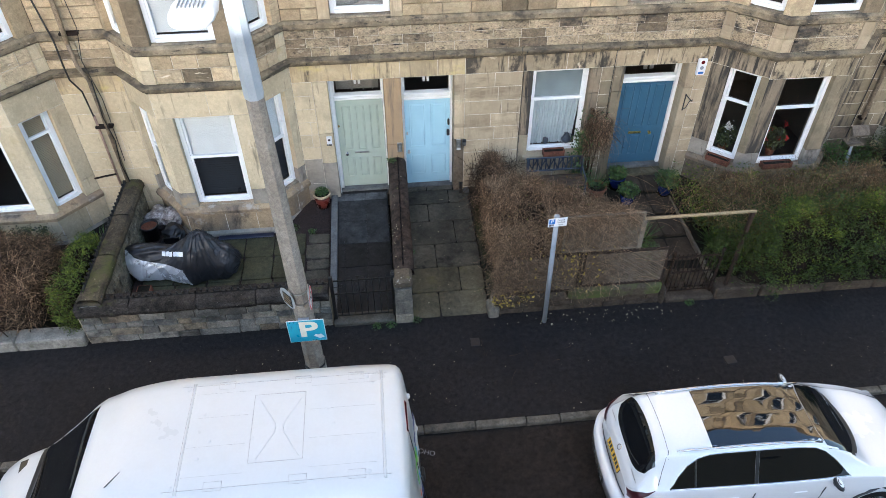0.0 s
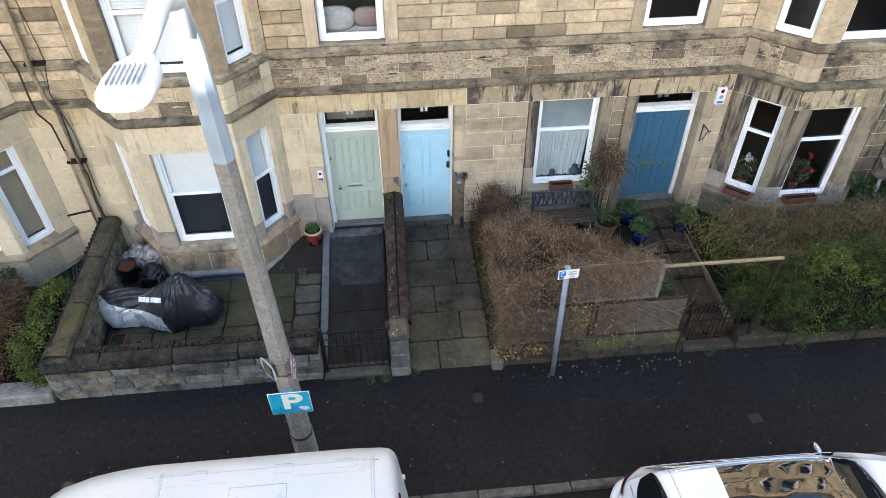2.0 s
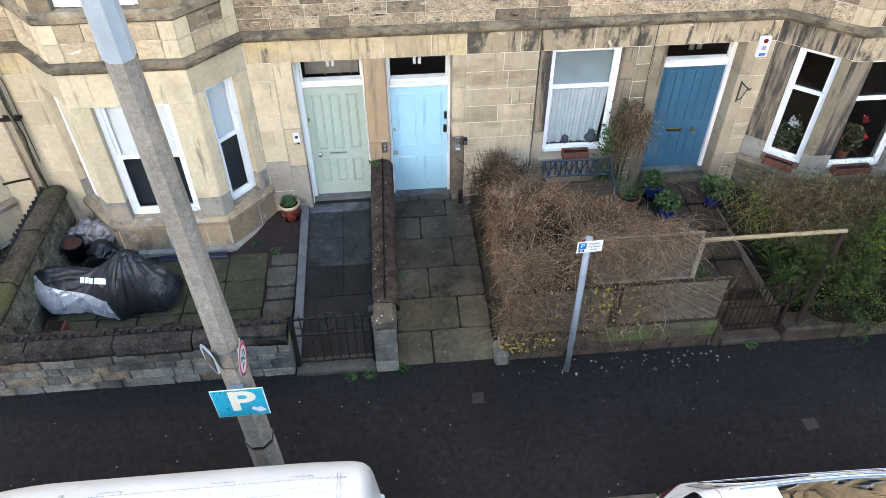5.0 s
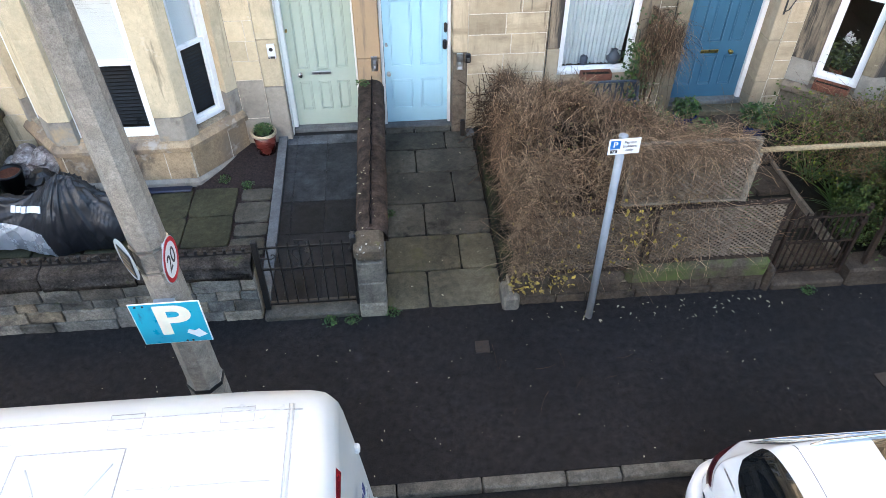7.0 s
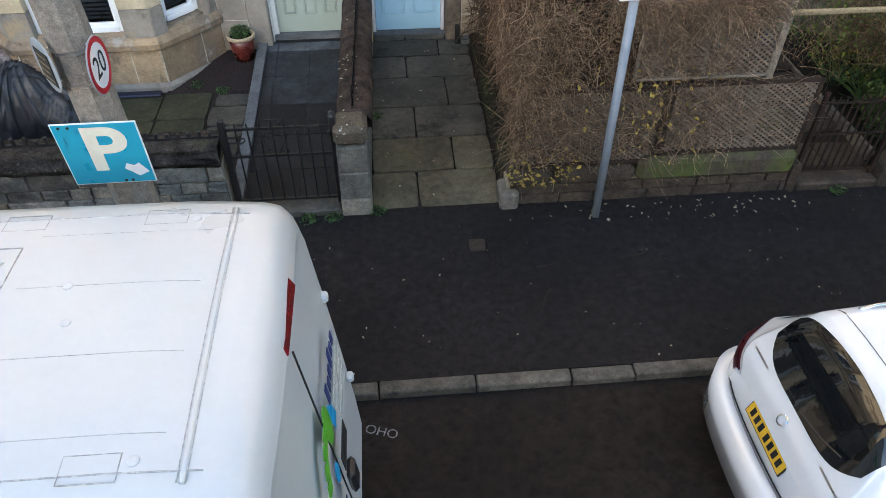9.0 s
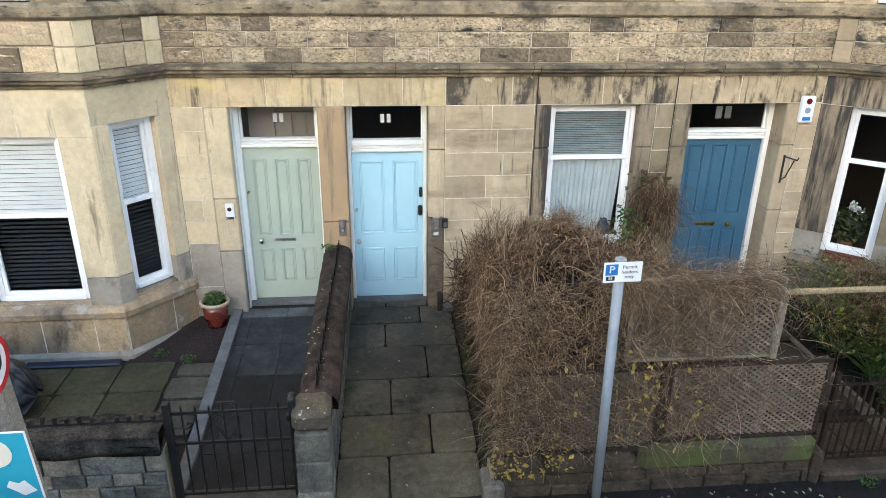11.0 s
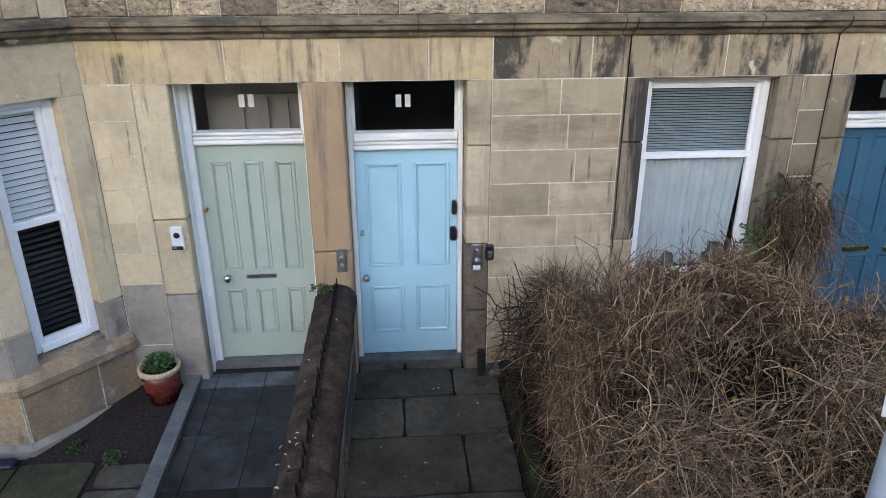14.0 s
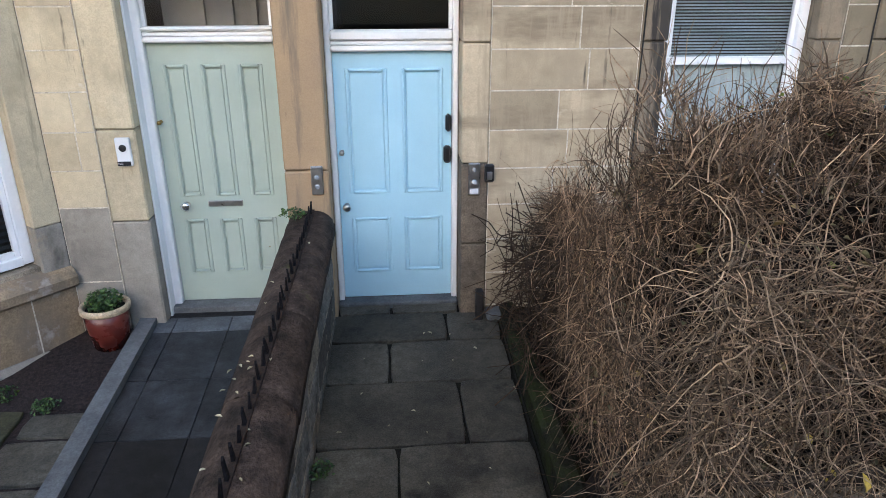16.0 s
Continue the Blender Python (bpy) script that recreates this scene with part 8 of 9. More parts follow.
mp = shell(secs, cover_pick, 0)
part("cover", mp["black"], dark_cloth, mc, smooth=True)
part("silver_panel", mp["silver"], silver_cloth, mc, "silver lower panel of the cover", smooth=True)
for k in range(6):
    xx = -0.24 + k * 0.068
    i0 = min(range(len(mx)), key=lambda q: abs(mx[q] - xx))
    lo, hi = Vector(secs[i0][20]), Vector(secs[i0][24])
    mid, up = (lo + hi) / 2, (hi - lo).normalized()
    out = Vector((1, 0, 0)).cross(up).normalized()
    m3 = Matrix((Vector((1, 0, 0)), -out, up)).transposed().to_4x4()
    part("printed_bar", G().box(-0.027, 0.027, -0.012, 0.004, -0.042, 0.042, 0.002), sign_white, mc, "plain white bar in place of lettering", at=Matrix.Translation(mid + out * 0.016) @ m3)
part("wheel", G().lathe([(0.2, -0.05), (0.29, -0.05), (0.29, 0.05), (0.2, 0.05)], 20).xf(pose(0.72, 0, 0.28, 90, 0, 0)), tyre_rubber, mc)
part("wheel", G().lathe([(0.2, -0.06), (0.29, -0.06), (0.29, 0.06), (0.2, 0.06)], 20).xf(pose(-0.62, 0, 0.28, 90, 0, 0)), tyre_rubber, mc)
bk = thing("plant_bucket", (-4.66, 10.3, 0.15), "black plastic bucket filled with reddish soil", "bucket")
part("tub", G().lathe([(0.13, 0), (0.165, 0.3), (0.175, 0.3), (0.175, 0.33), (0.15, 0.33), (0.15, 0.27)], 20), black_plastic, bk, smooth=True)
part("soil", G().lathe([(0.0, 0.29), (0.15, 0.29), (0.15, 0.27)], 16, close=False), terracotta, bk)
for at, r, lab in (((-4.55, 10.68, 0.15), 0.2, "clouded plastic sack of garden waste"), ((-4.3, 10.6, 0.15), 0.2, "half-full clear plastic sack"), ((-4.72, 10.6, 0.15), 0.15, "crumpled grey plastic sack"), ((-4.22, 10.2, 0.15), 0.17, "crumpled dark plastic sack")):
    t = thing("plastic_sack", at, lab, "sack", group="sacks by the bay")
    rows = []
    for i in range(9):
        q = i / 8
        rr = r * (0.85 + 0.25 * math.sin(q * 3)) * (1 if q < 0.7 else 1 - 1.9 * (q - 0.7))
        rows.append([(rr * (1 + 0.55 * noise.noise((math.cos(k * 0.42) * 2 + at[0], math.sin(k * 0.42) * 2, q * 5))) * math.cos(2 * math.pi * k / 15), rr * (1 + 0.55 * noise.noise((math.sin(k * 0.42) * 2, at[1] + math.cos(k * 0.42), q * 6))) * math.sin(2 * math.pi * k / 15), q * r * 2.3) for k in range(15)])
    gg = G().grid(rows, close=True)
    gg.f.append(tuple(8 * 15 + i for i in range(15)))
    part("skin", gg, black_plastic if "dark" in lab else bag_plastic, t)
cr = thing("black_crate", (-4.2, 9.85, 0.15), "black plastic crate heaped with twigs", "crate")
part("crate", G().box(-0.17, 0.17, -0.14, -0.12, 0, 0.24).box(-0.17, 0.17, 0.12, 0.14, 0, 0.24).box(-0.17, -0.15, -0.12, 0.12, 0, 0.24).box(0.15, 0.17, -0.12, 0.12, 0, 0.24).box(-0.15, 0.15, -0.12, 0.12, 0, 0.02), black_plastic, cr)
for at, r, lab in (((-2.1, 8.3, 0.15), 0.12, "upturned terracotta pot behind the wall"), ((-2.85, 8.28, 0.15), 0.08, "small terracotta pot behind the wall")):
    t = thing("terracotta_pot", at, lab, "plant pot")
    part("bowl", G().lathe([(r, 0), (r, 0.04), (r * 0.9, 0.05), (r * 0.7, r * 1.8), (r * 0.1, r * 1.82)], 18), terracotta, t, smooth=True)
t = thing("brick_stack", (-3.75, 8.3, 0.15), "two old red bricks lying by the wall", "bricks")
part("brick", G().box(-0.1, 0.11, -0.05, 0.05, 0, 0.065, 0.006), terracotta, t)
part("brick", G().box(-0.1, 0.1, -0.05, 0.05, 0.066, 0.13, 0.006), terracotta, t, at=pose(0.02, 0.0, 0, 0, 0, 24))
t = thing("plant_trough", (-4.45, 8.5, 0.15), "brown empty trough beside the side wall", "trough")
part("trough", G().box(-0.12, 0.12, -0.3, 0.3, 0, 0.2, 0.01), terracotta, t)
part("dark_soil", G().box(-0.1, 0.1, -0.28, 0.28, 0.2, 0.204), soil, t)
t = thing("blue_sheet", (-2.85, 10.14, 0.15), "folded dark blue sheet along the bay's foot", "sheet")
part("sheet", G().box(-0.55, 0.5, -0.06, 0.06, 0, 0.035, 0.015), navy_sheet, t)

for at, sx, sz, mt, lab in (((-0.6, 11.42, 4.3), 0.3, 0.2, cushion_grey, "plump grey patterned cushion behind the upper window"), ((-0.1, 11.45, 4.3), 0.24, 0.16, cushion_pink, "soft pink cushion behind the upper window")):
    t = thing("cushion", at, lab, "cushion")
    rows = []
    for i in range(9):
        q = math.pi * i / 8
        r = max(0.02, abs(math.sin(q)) ** 0.6)
        rows.append([(sx * r * math.copysign(abs(math.cos(a)) ** 0.6, math.cos(a)), 0.1 * r * math.sin(a), -sz * math.cos(q)) for a in [2 * math.pi * j / 20 for j in range(20)]])
    part("pad", G().grid(rows, close=True), mt, t, smooth=True)
# unseen seat added to carry the cushions
t = thing("ottoman", (-0.36, 11.55, 3.66), "pale covered ottoman inside the upper room", "ottoman")
part("seat", G().box(-0.48, 0.48, -0.19, 0.25, 0, 0.5, 0.03), room_pale, t)


# ---- plants ----
def twig_mesh(name, start, way, length, radius, material, parent=None, curl=0.35, droop=0.0, segs=4):
    """Many thin three-sided stems, each wandering on its way and hanging by its droop."""
    n = len(start)
    d = way / np.linalg.norm(way, axis=1, keepdims=True)
    c = start.copy()
    turn = nrg.normal(0, 1, (n, 3)) * curl
    verts = np.zeros((n, segs + 1, 3, 3))
    for i in range(segs + 1):
        ref = np.where(np.abs(d[:, 2:3]) < 0.9, np.array([[0.0, 0.0, 1.0]]), np.array([[1.0, 0.0, 0.0]]))
        a = np.cross(d, ref)
        a /= np.linalg.norm(a, axis=1, keepdims=True)
        b = np.cross(a, d)
        r = (radius * (1 - 0.6 * i / segs))[:, None]
        for k in range(3):
            t = 2 * math.pi * k / 3
            verts[:, i, k] = c + r * (a * math.cos(t) + b * math.sin(t))
        c = c + d * (length / segs)[:, None]
        d = d + turn / segs + nrg.normal(0, 0.9 * curl / segs, (n, 3))
        d[:, 2] -= droop * 1.6 / segs
        d /= np.linalg.norm(d, axis=1, keepdims=True)
    base_i = (np.arange(n) * (segs + 1) * 3)[:, None, None]
    quads = []
    for i in range(segs):
        for k in range(3):
            k2 = (k + 1) % 3
            quads.append([i * 3 + k, i * 3 + k2, (i + 1) * 3 + k2, (i + 1) * 3 + k])
    quads = np.array(quads)[None] + base_i
    ob = mesh_np(name, verts.reshape(-1, 3), quads.reshape(-1, 4), material, parent)
    return tagged(ob, kind="stuff") if parent is not None else ob


def leaf_mesh(name, place, size, material, parent=None, up=0.5, slim=0.5):
    """Many small folded leaves: two quads that meet at the midrib."""
    n = len(place)
    nrm = nrg.normal(0, 1, (n, 3))
    nrm[:, 2] = np.abs(nrm[:, 2]) + up
    nrm /= np.linalg.norm(nrm, axis=1, keepdims=True)
    a = nrg.normal(0, 1, (n, 3))
    a -= (a * nrm).sum(1, keepdims=True) * nrm
    a /= np.linalg.norm(a, axis=1, keepdims=True)
    b = np.cross(nrm, a)
    s = size[:, None]
    fold = 0.18
    v = np.stack([place - a * s * 0.5, place - a * s * 0.1 + b * s * slim * 0.5 + nrm * s * fold, place + a * s * 0.28 + b * s * slim * 0.36 + nrm * s * fold, place + a * s * 0.55 - nrm * s * 0.08,
                  place + a * s * 0.28 - b * s * slim * 0.36 + nrm * s * fold, place - a * s * 0.1 - b * s * slim * 0.5 + nrm * s * fold], 1)
    quads = np.array([[0, 1, 2, 3], [0, 3, 4, 5]])[None] + (np.arange(n) * 6)[:, None, None]
    ob = mesh_np(name, v.reshape(-1, 3), quads.reshape(-1, 4), material, parent)
    return tagged(ob, kind="stuff") if parent is not None else ob


def outer(n, lo, hi, skin=0.25, power=4.0, faces=(1, 1, 1, 1, 1, 0)):
    """Places in the outer skin of a rounded block, and the way out at each. faces: -x, +x, -y, +y, top, bottom."""
    lo, hi = np.array(lo), np.array(hi)
    c, h = (lo + hi) / 2, (hi - lo) / 2
    area = np.array([h[1] * h[2], h[1] * h[2], h[0] * h[2], h[0] * h[2], h[0] * h[1], h[0] * h[1]]) * np.array(faces, float)
    which = nrg.choice(6, n, p=area / area.sum())
    u = nrg.uniform(-1, 1, (n, 3))
    axis, sign = which // 2, np.where(which % 2 == 0, -1.0, 1.0)
    sign = np.where(axis == 2, -sign, sign)
    u[np.arange(n), axis] = sign
    # rounded corners
    r = (np.abs(u) ** power).sum(1) ** (1 / power)
    u = u / r[:, None] * np.maximum(1.0, 0.985)
    p = c + u * h
    out = np.sign(u) * np.abs(u) ** (power - 1) / h
    out /= np.linalg.norm(out, axis=1, keepdims=True)
    p = p - out * (nrg.uniform(0, 1, n) ** 1.6 * skin)[:, None]
    return p, out


def uneven(p, amp, scale=1.3, seed=0.0):
    """A slow swell that breaks a straight outline."""
    off = np.array([[noise.noise((x * scale + seed, y * scale, z * scale)), noise.noise((x * scale, y * scale + 7 + seed, z * scale)), noise.noise((x * scale, y * scale, z * scale + 13 + seed))] for x, y, z in p])
    return p + off * amp


def hedge(label, name, lo, hi, n, radius, lens, material, core, shrink=0.3, out_w=0.5, faces=(1, 1, 1, 1, 1, 0), curl=0.4, droop=0.15, seed=0.0, shape=None):
    t = thing(name, ((lo[0] + hi[0]) / 2, (lo[1] + hi[1]) / 2, lo[2]), label, "hedge")
    off = np.array([(lo[0] + hi[0]) / 2, (lo[1] + hi[1]) / 2, lo[2]])
    p, o = outer(n, lo, hi, 0.3, faces=faces)
    p = uneven(p, 0.14, 1.6, seed)
    if shape is not None:
        p = shape(p)
    way = o * out_w * nrg.uniform(-0.3, 1, n)[:, None] + nrg.normal(0, 0.75, (n, 3)) + np.array([0, 0, 0.2])
    ln = lens[0] + (lens[1] - lens[0]) * nrg.uniform(0, 1, n) ** 1.5
    twig_mesh("twig", p - off - way / np.linalg.norm(way, axis=1, keepdims=True) * ln[:, None] * 0.5, way, ln, nrg.uniform(radius[0], radius[1], n), material, t, curl, droop)
    if core is not None:
        # darker twigs set deeper imitate the dim inside
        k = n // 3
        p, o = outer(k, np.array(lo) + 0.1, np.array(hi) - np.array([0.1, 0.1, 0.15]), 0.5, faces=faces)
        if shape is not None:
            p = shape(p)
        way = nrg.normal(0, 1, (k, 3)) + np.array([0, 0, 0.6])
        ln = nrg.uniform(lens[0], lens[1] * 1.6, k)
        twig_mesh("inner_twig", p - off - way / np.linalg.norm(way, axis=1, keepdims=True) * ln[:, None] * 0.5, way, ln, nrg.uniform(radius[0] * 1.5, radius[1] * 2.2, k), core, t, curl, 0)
        # a solid dark core imitates the shade between the stems
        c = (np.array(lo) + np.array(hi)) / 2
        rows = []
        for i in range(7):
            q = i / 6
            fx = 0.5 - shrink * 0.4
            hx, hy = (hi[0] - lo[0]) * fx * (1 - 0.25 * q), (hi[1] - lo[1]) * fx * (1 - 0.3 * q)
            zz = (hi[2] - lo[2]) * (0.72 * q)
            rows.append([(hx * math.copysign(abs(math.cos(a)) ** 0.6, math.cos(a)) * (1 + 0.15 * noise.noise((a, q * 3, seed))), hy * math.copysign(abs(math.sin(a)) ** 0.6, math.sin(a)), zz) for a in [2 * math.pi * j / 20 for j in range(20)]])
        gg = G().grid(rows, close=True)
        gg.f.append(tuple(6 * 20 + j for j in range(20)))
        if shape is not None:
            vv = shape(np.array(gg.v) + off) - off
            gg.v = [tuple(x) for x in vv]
        part("dense_heart", gg, inner_shade, t, "dark tangled heart of the bush")
    return t, off


def hedge_top(x, y):
    """Height of the tall hedge's uneven top: it swells in the middle and falls towards the lattice."""
    z = 2.4 + 0.16 * np.exp(-((x - 1.95) / 0.45) ** 2) + 0.09 * np.exp(-((x - 1.5) / 0.2) ** 2)
    z = z - 0.62 * np.clip((x - 2.3) / 1.4, 0, 1) ** 1.1 - 0.25 * np.clip((8.3 - y) / 0.5, 0, 1) ** 2 - 0.64 * np.clip((y - 8.3) / 0.95, 0, 1)
    return z + 0.08 * np.sin(x * 9 + y * 3) + 0.05 * np.sin(x * 17 - y * 8)


def grown(p):
    """Fits places in a unit-high block under the hedge's top."""
    p = p.copy()
    p[:, 2] = 0.42 + p[:, 2] * (hedge_top(p[:, 0], p[:, 1]) - 0.42)
    p[:, 0] -= 0.16 * np.clip((p[:, 2] - 0.9) / 0.7, 0, 1) * np.clip((2.6 - p[:, 0]) / 0.8, 0, 1)     # it leans out over the path
    return p


brown = thing("bare_hedge", (2.5, 8.5, 0.4), "tall dry brown hedge of tangled bare stems", "hedge")
boff = np.array([2.5, 8.5, 0.4])
LO, HI = (1.66, 7.88, 0.0), (3.85, 9.2, 1.0)


def lumps(p, scale=2.2):
    """Neighbouring stems lean the same way."""
    return np.array([[noise.noise((x * scale, y * scale, z * scale)), noise.noise((x * scale + 9, y * scale, z * scale)), noise.noise((x * scale, y * scale + 9, z * scale))] for x, y, z in p])


def tangle(name, n, skin, lens, radius, material, spread, rise, curl, droop=0.0, flow=1.6, clear=0.0, faces=(1, 0.5, 1, 0.7, 1.3, 0)):
    p, o = outer(n, LO, HI, 0.0, faces=faces)
    p = grown(p)
    p = p - o * np.array([1, 1, 1]) * (nrg.uniform(0, 1, n) ** 1.3 * skin + clear)[:, None]
    p += lumps(p, 2.6) * 0.16
    way = lumps(p, 3.4) * flow + nrg.normal(0, spread, (n, 3)) + np.array([0, 0, rise])
    side = 1 - 0.85 * np.abs(o[:, 2:3])
    way -= o * (way * o).sum(1, keepdims=True) * 0.8 * side     # the clipped sides: stems lie along them
    ln = lens[0] + (lens[1] - lens[0]) * nrg.uniform(0, 1, n) ** 1.8
    start = p - boff - way / np.linalg.norm(way, axis=1, keepdims=True) * ln[:, None] * 0.5
    start[:, 1] = np.maximum(start[:, 1], -0.7)
    twig_mesh(name, start, way, ln, nrg.uniform(radius[0], radius[1], n), material, brown, curl, droop, 5)
    return p


tangle("fine_twig", 17000, 0.34, (0.06, 0.3), (0.0011, 0.0025), twig_tan, 1.0, 0.15, 1.1, flow=0.7)
# dark twigs below the skin put the hedge's inner shade into colour
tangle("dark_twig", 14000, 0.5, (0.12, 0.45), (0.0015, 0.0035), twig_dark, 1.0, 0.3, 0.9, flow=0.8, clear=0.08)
tangle("stem", 5600, 0.14, (0.08, 0.5), (0.0012, 0.0032), twig_pale, 0.9, 0.35, 1.0, flow=0.7, faces=(0.7, 0.5, 2.0, 0.7, 1.0, 0))
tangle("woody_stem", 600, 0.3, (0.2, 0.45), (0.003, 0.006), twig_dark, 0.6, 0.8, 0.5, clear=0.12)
tangle("hanging_twig", 2600, 0.08, (0.15, 0.5), (0.0009, 0.002), twig_tan, 0.8, -0.3, 0.7, 0.9, faces=(0.6, 0.3, 1, 0, 0.2, 0))
# twigs that hang over the buried lattice panels, thinning out along them
k = 3400
u = nrg.uniform(0, 1, k)
p = np.stack([1.54 + 2.05 * u ** 2.1, nrg.uniform(7.58, 7.73, k), nrg.uniform(0.64, 2.2, k)], 1)
p[:, 2] = np.minimum(p[:, 2], 2.35 - 0.2 * np.clip(p[:, 0] - 2.4, 0, 2))
way = np.stack([nrg.normal(0.1, 0.7, k), nrg.normal(0, 0.14, k), nrg.normal(-0.2, 0.7, k)], 1)
twig_mesh("hanging_twig", p - boff, way, 0.1 + 0.42 * nrg.uniform(0, 1, k) ** 1.6, nrg.uniform(0.0012, 0.003, k), twig_pale, brown, 1.5, 0.5, 7)
k = 1700
p = np.stack([nrg.uniform(2.3, 3.7, k), nrg.uniform(7.62, 7.95, k), nrg.normal(2.12, 0.07, k)], 1)
way = np.stack([nrg.normal(0.4, 0.6, k), nrg.normal(-0.3, 0.4, k), nrg.normal(0.0, 0.35, k)], 1)
twig_mesh("straggling_twig", p - boff, way, nrg.uniform(0.12, 0.5, k), nrg.uniform(0.001, 0.0026, k), twig_pale, brown, 0.8, 0.7, 6)
k = 160
p = np.stack([nrg.uniform(2.6, 4.3, k), nrg.uniform(7.7, 7.78, k), nrg.uniform(0.7, 1.35, k)], 1)
way = np.stack([nrg.normal(0.3, 0.8, k), nrg.normal(0, 0.1, k), nrg.normal(0, 0.4, k)], 1)
twig_mesh("straggling_twig", p - boff, way, nrg.uniform(0.2, 0.6, k), nrg.uniform(0.001, 0.0022, k), twig_tan, brown, 0.9, 0.5, 6)
k = 1300
p = np.stack([nrg.uniform(1.6, 1.72, k), nrg.uniform(7.8, 9.2, k), nrg.uniform(0.7, 2.1, k)], 1)
p[:, 0] -= 0.16 * np.clip((p[:, 2] - 0.9) / 0.7, 0, 1)
way = np.stack([nrg.normal(-0.1, 0.15, k), nrg.normal(0, 0.6, k), nrg.normal(-0.5, 0.6, k)], 1)
twig_mesh("hanging_twig", p - boff, way, 0.1 + 0.4 * nrg.uniform(0, 1, k) ** 1.6, nrg.uniform(0.001, 0.0024, k), twig_tan, brown, 1.0, 0.6, 6)
# sawn tips that stand out of the top
k = 2600
p = np.stack([nrg.uniform(1.64, 3.6, k), nrg.uniform(7.9, 9.1, k), np.ones(k)], 1)
p = grown(p) - np.array([0, 0, 0.14])
way = np.stack([nrg.normal(0, 0.4, k), nrg.normal(0, 0.35, k), np.ones(k)], 1) + lumps(p, 4) * 0.8
twig_mesh("sawn_tip", p - boff, way, 0.08 + 0.22 * nrg.uniform(0, 1, k) ** 2, nrg.uniform(0.0014, 0.0034, k), twig_pale, brown, 0.8)
# closed near-black core: gaps between twigs read as deep shade
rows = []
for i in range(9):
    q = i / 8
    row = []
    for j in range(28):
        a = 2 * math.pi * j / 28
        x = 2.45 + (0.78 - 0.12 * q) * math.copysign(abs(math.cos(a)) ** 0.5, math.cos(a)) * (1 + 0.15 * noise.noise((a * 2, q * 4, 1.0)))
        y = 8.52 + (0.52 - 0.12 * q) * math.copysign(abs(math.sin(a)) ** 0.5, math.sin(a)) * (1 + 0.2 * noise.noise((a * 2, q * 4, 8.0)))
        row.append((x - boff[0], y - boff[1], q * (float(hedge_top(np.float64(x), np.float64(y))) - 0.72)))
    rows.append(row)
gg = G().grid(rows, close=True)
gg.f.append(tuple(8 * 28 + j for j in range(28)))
part("dense_heart", gg, inner_shade, brown, "dark tangled heart of the bush")
# leaves left on it: most low down at the corner, some along the lattice
k = 220
p, o = outer(k, (1.5, 7.62, 0.4), (3.6, 8.4, 1.7), 0.05, faces=(0.25, 0, 1, 0, 0.1, 0))
p[:100, 2] = 0.42 + 0.34 * nrg.uniform(0, 1, 100) ** 1.5
p[:100, 0] = nrg.uniform(1.5, 2.2, 100)
p[:100, 1] = nrg.uniform(7.56, 7.66, 100)
p[100:150, 0] = nrg.normal(2.85, 0.22, 50)
p[100:150, 1] = nrg.uniform(7.6, 7.68, 50)
p[100:150, 2] = nrg.uniform(0.9, 1.6, 50)
leaf_mesh("yellow_leaf", p - boff, nrg.uniform(0.022, 0.06, k), leaf_yellow, brown, 0.2, 0.6)
p, o = outer(700, (1.5, 7.72, 0.5), (3.4, 9.1, 2.25), 0.15, faces=(0.6, 0.3, 1, 0, 1, 0))
leaf_mesh("withered_leaf", p - boff, nrg.uniform(0.015, 0.045, 700), leaf_brown, brown, 0.2, 0.6)

k = 70
p = grown(np.stack([nrg.uniform(2.0, 3.5, k), nrg.uniform(7.9, 8.7, k), nrg.uniform(0.82, 1.02, k)], 1))
leaf_mesh("green_leaf", p - boff, nrg.uniform(0.025, 0.055, k), leaf_lime, brown, 0.4, 0.6)

hedge("low dry twiggy bush beside the blue door", "bare_bush", (1.76, 9.3, 0.35), (2.1, 10.95, 1.5), 5200, (0.0012, 0.003), (0.12, 0.5), twig_tan, twig_dark, seed=4.0, droop=1.0, curl=1.2)
# the climber: a twisted trunk, a mop of stems that hang over the door's edge
ivy = thing("dry_climber", (4.0, 10.9, 0.25), "hanging dry climber between window and teal door", "climber")
ioff = np.array([4.0, 10.9, 0.25])
for x0, x1, r in ((3.95, 3.92, 0.022), (4.02, 4.1, 0.016), (3.9, 3.78, 0.014)):
    part("trunk", G().tube([(x0 - 4.0, 0.0, 0), (x0 - 4.02, -0.03, 0.5), ((x0 + x1) / 2 - 4.0, 0.02, 1.0), (x1 - 4.0, -0.04, 1.5), (x1 - 3.98, -0.08, 1.8)], [r, r * 0.9, r * 0.8, r * 0.7, r * 0.5], 7), twig_dark, ivy, smooth=True)
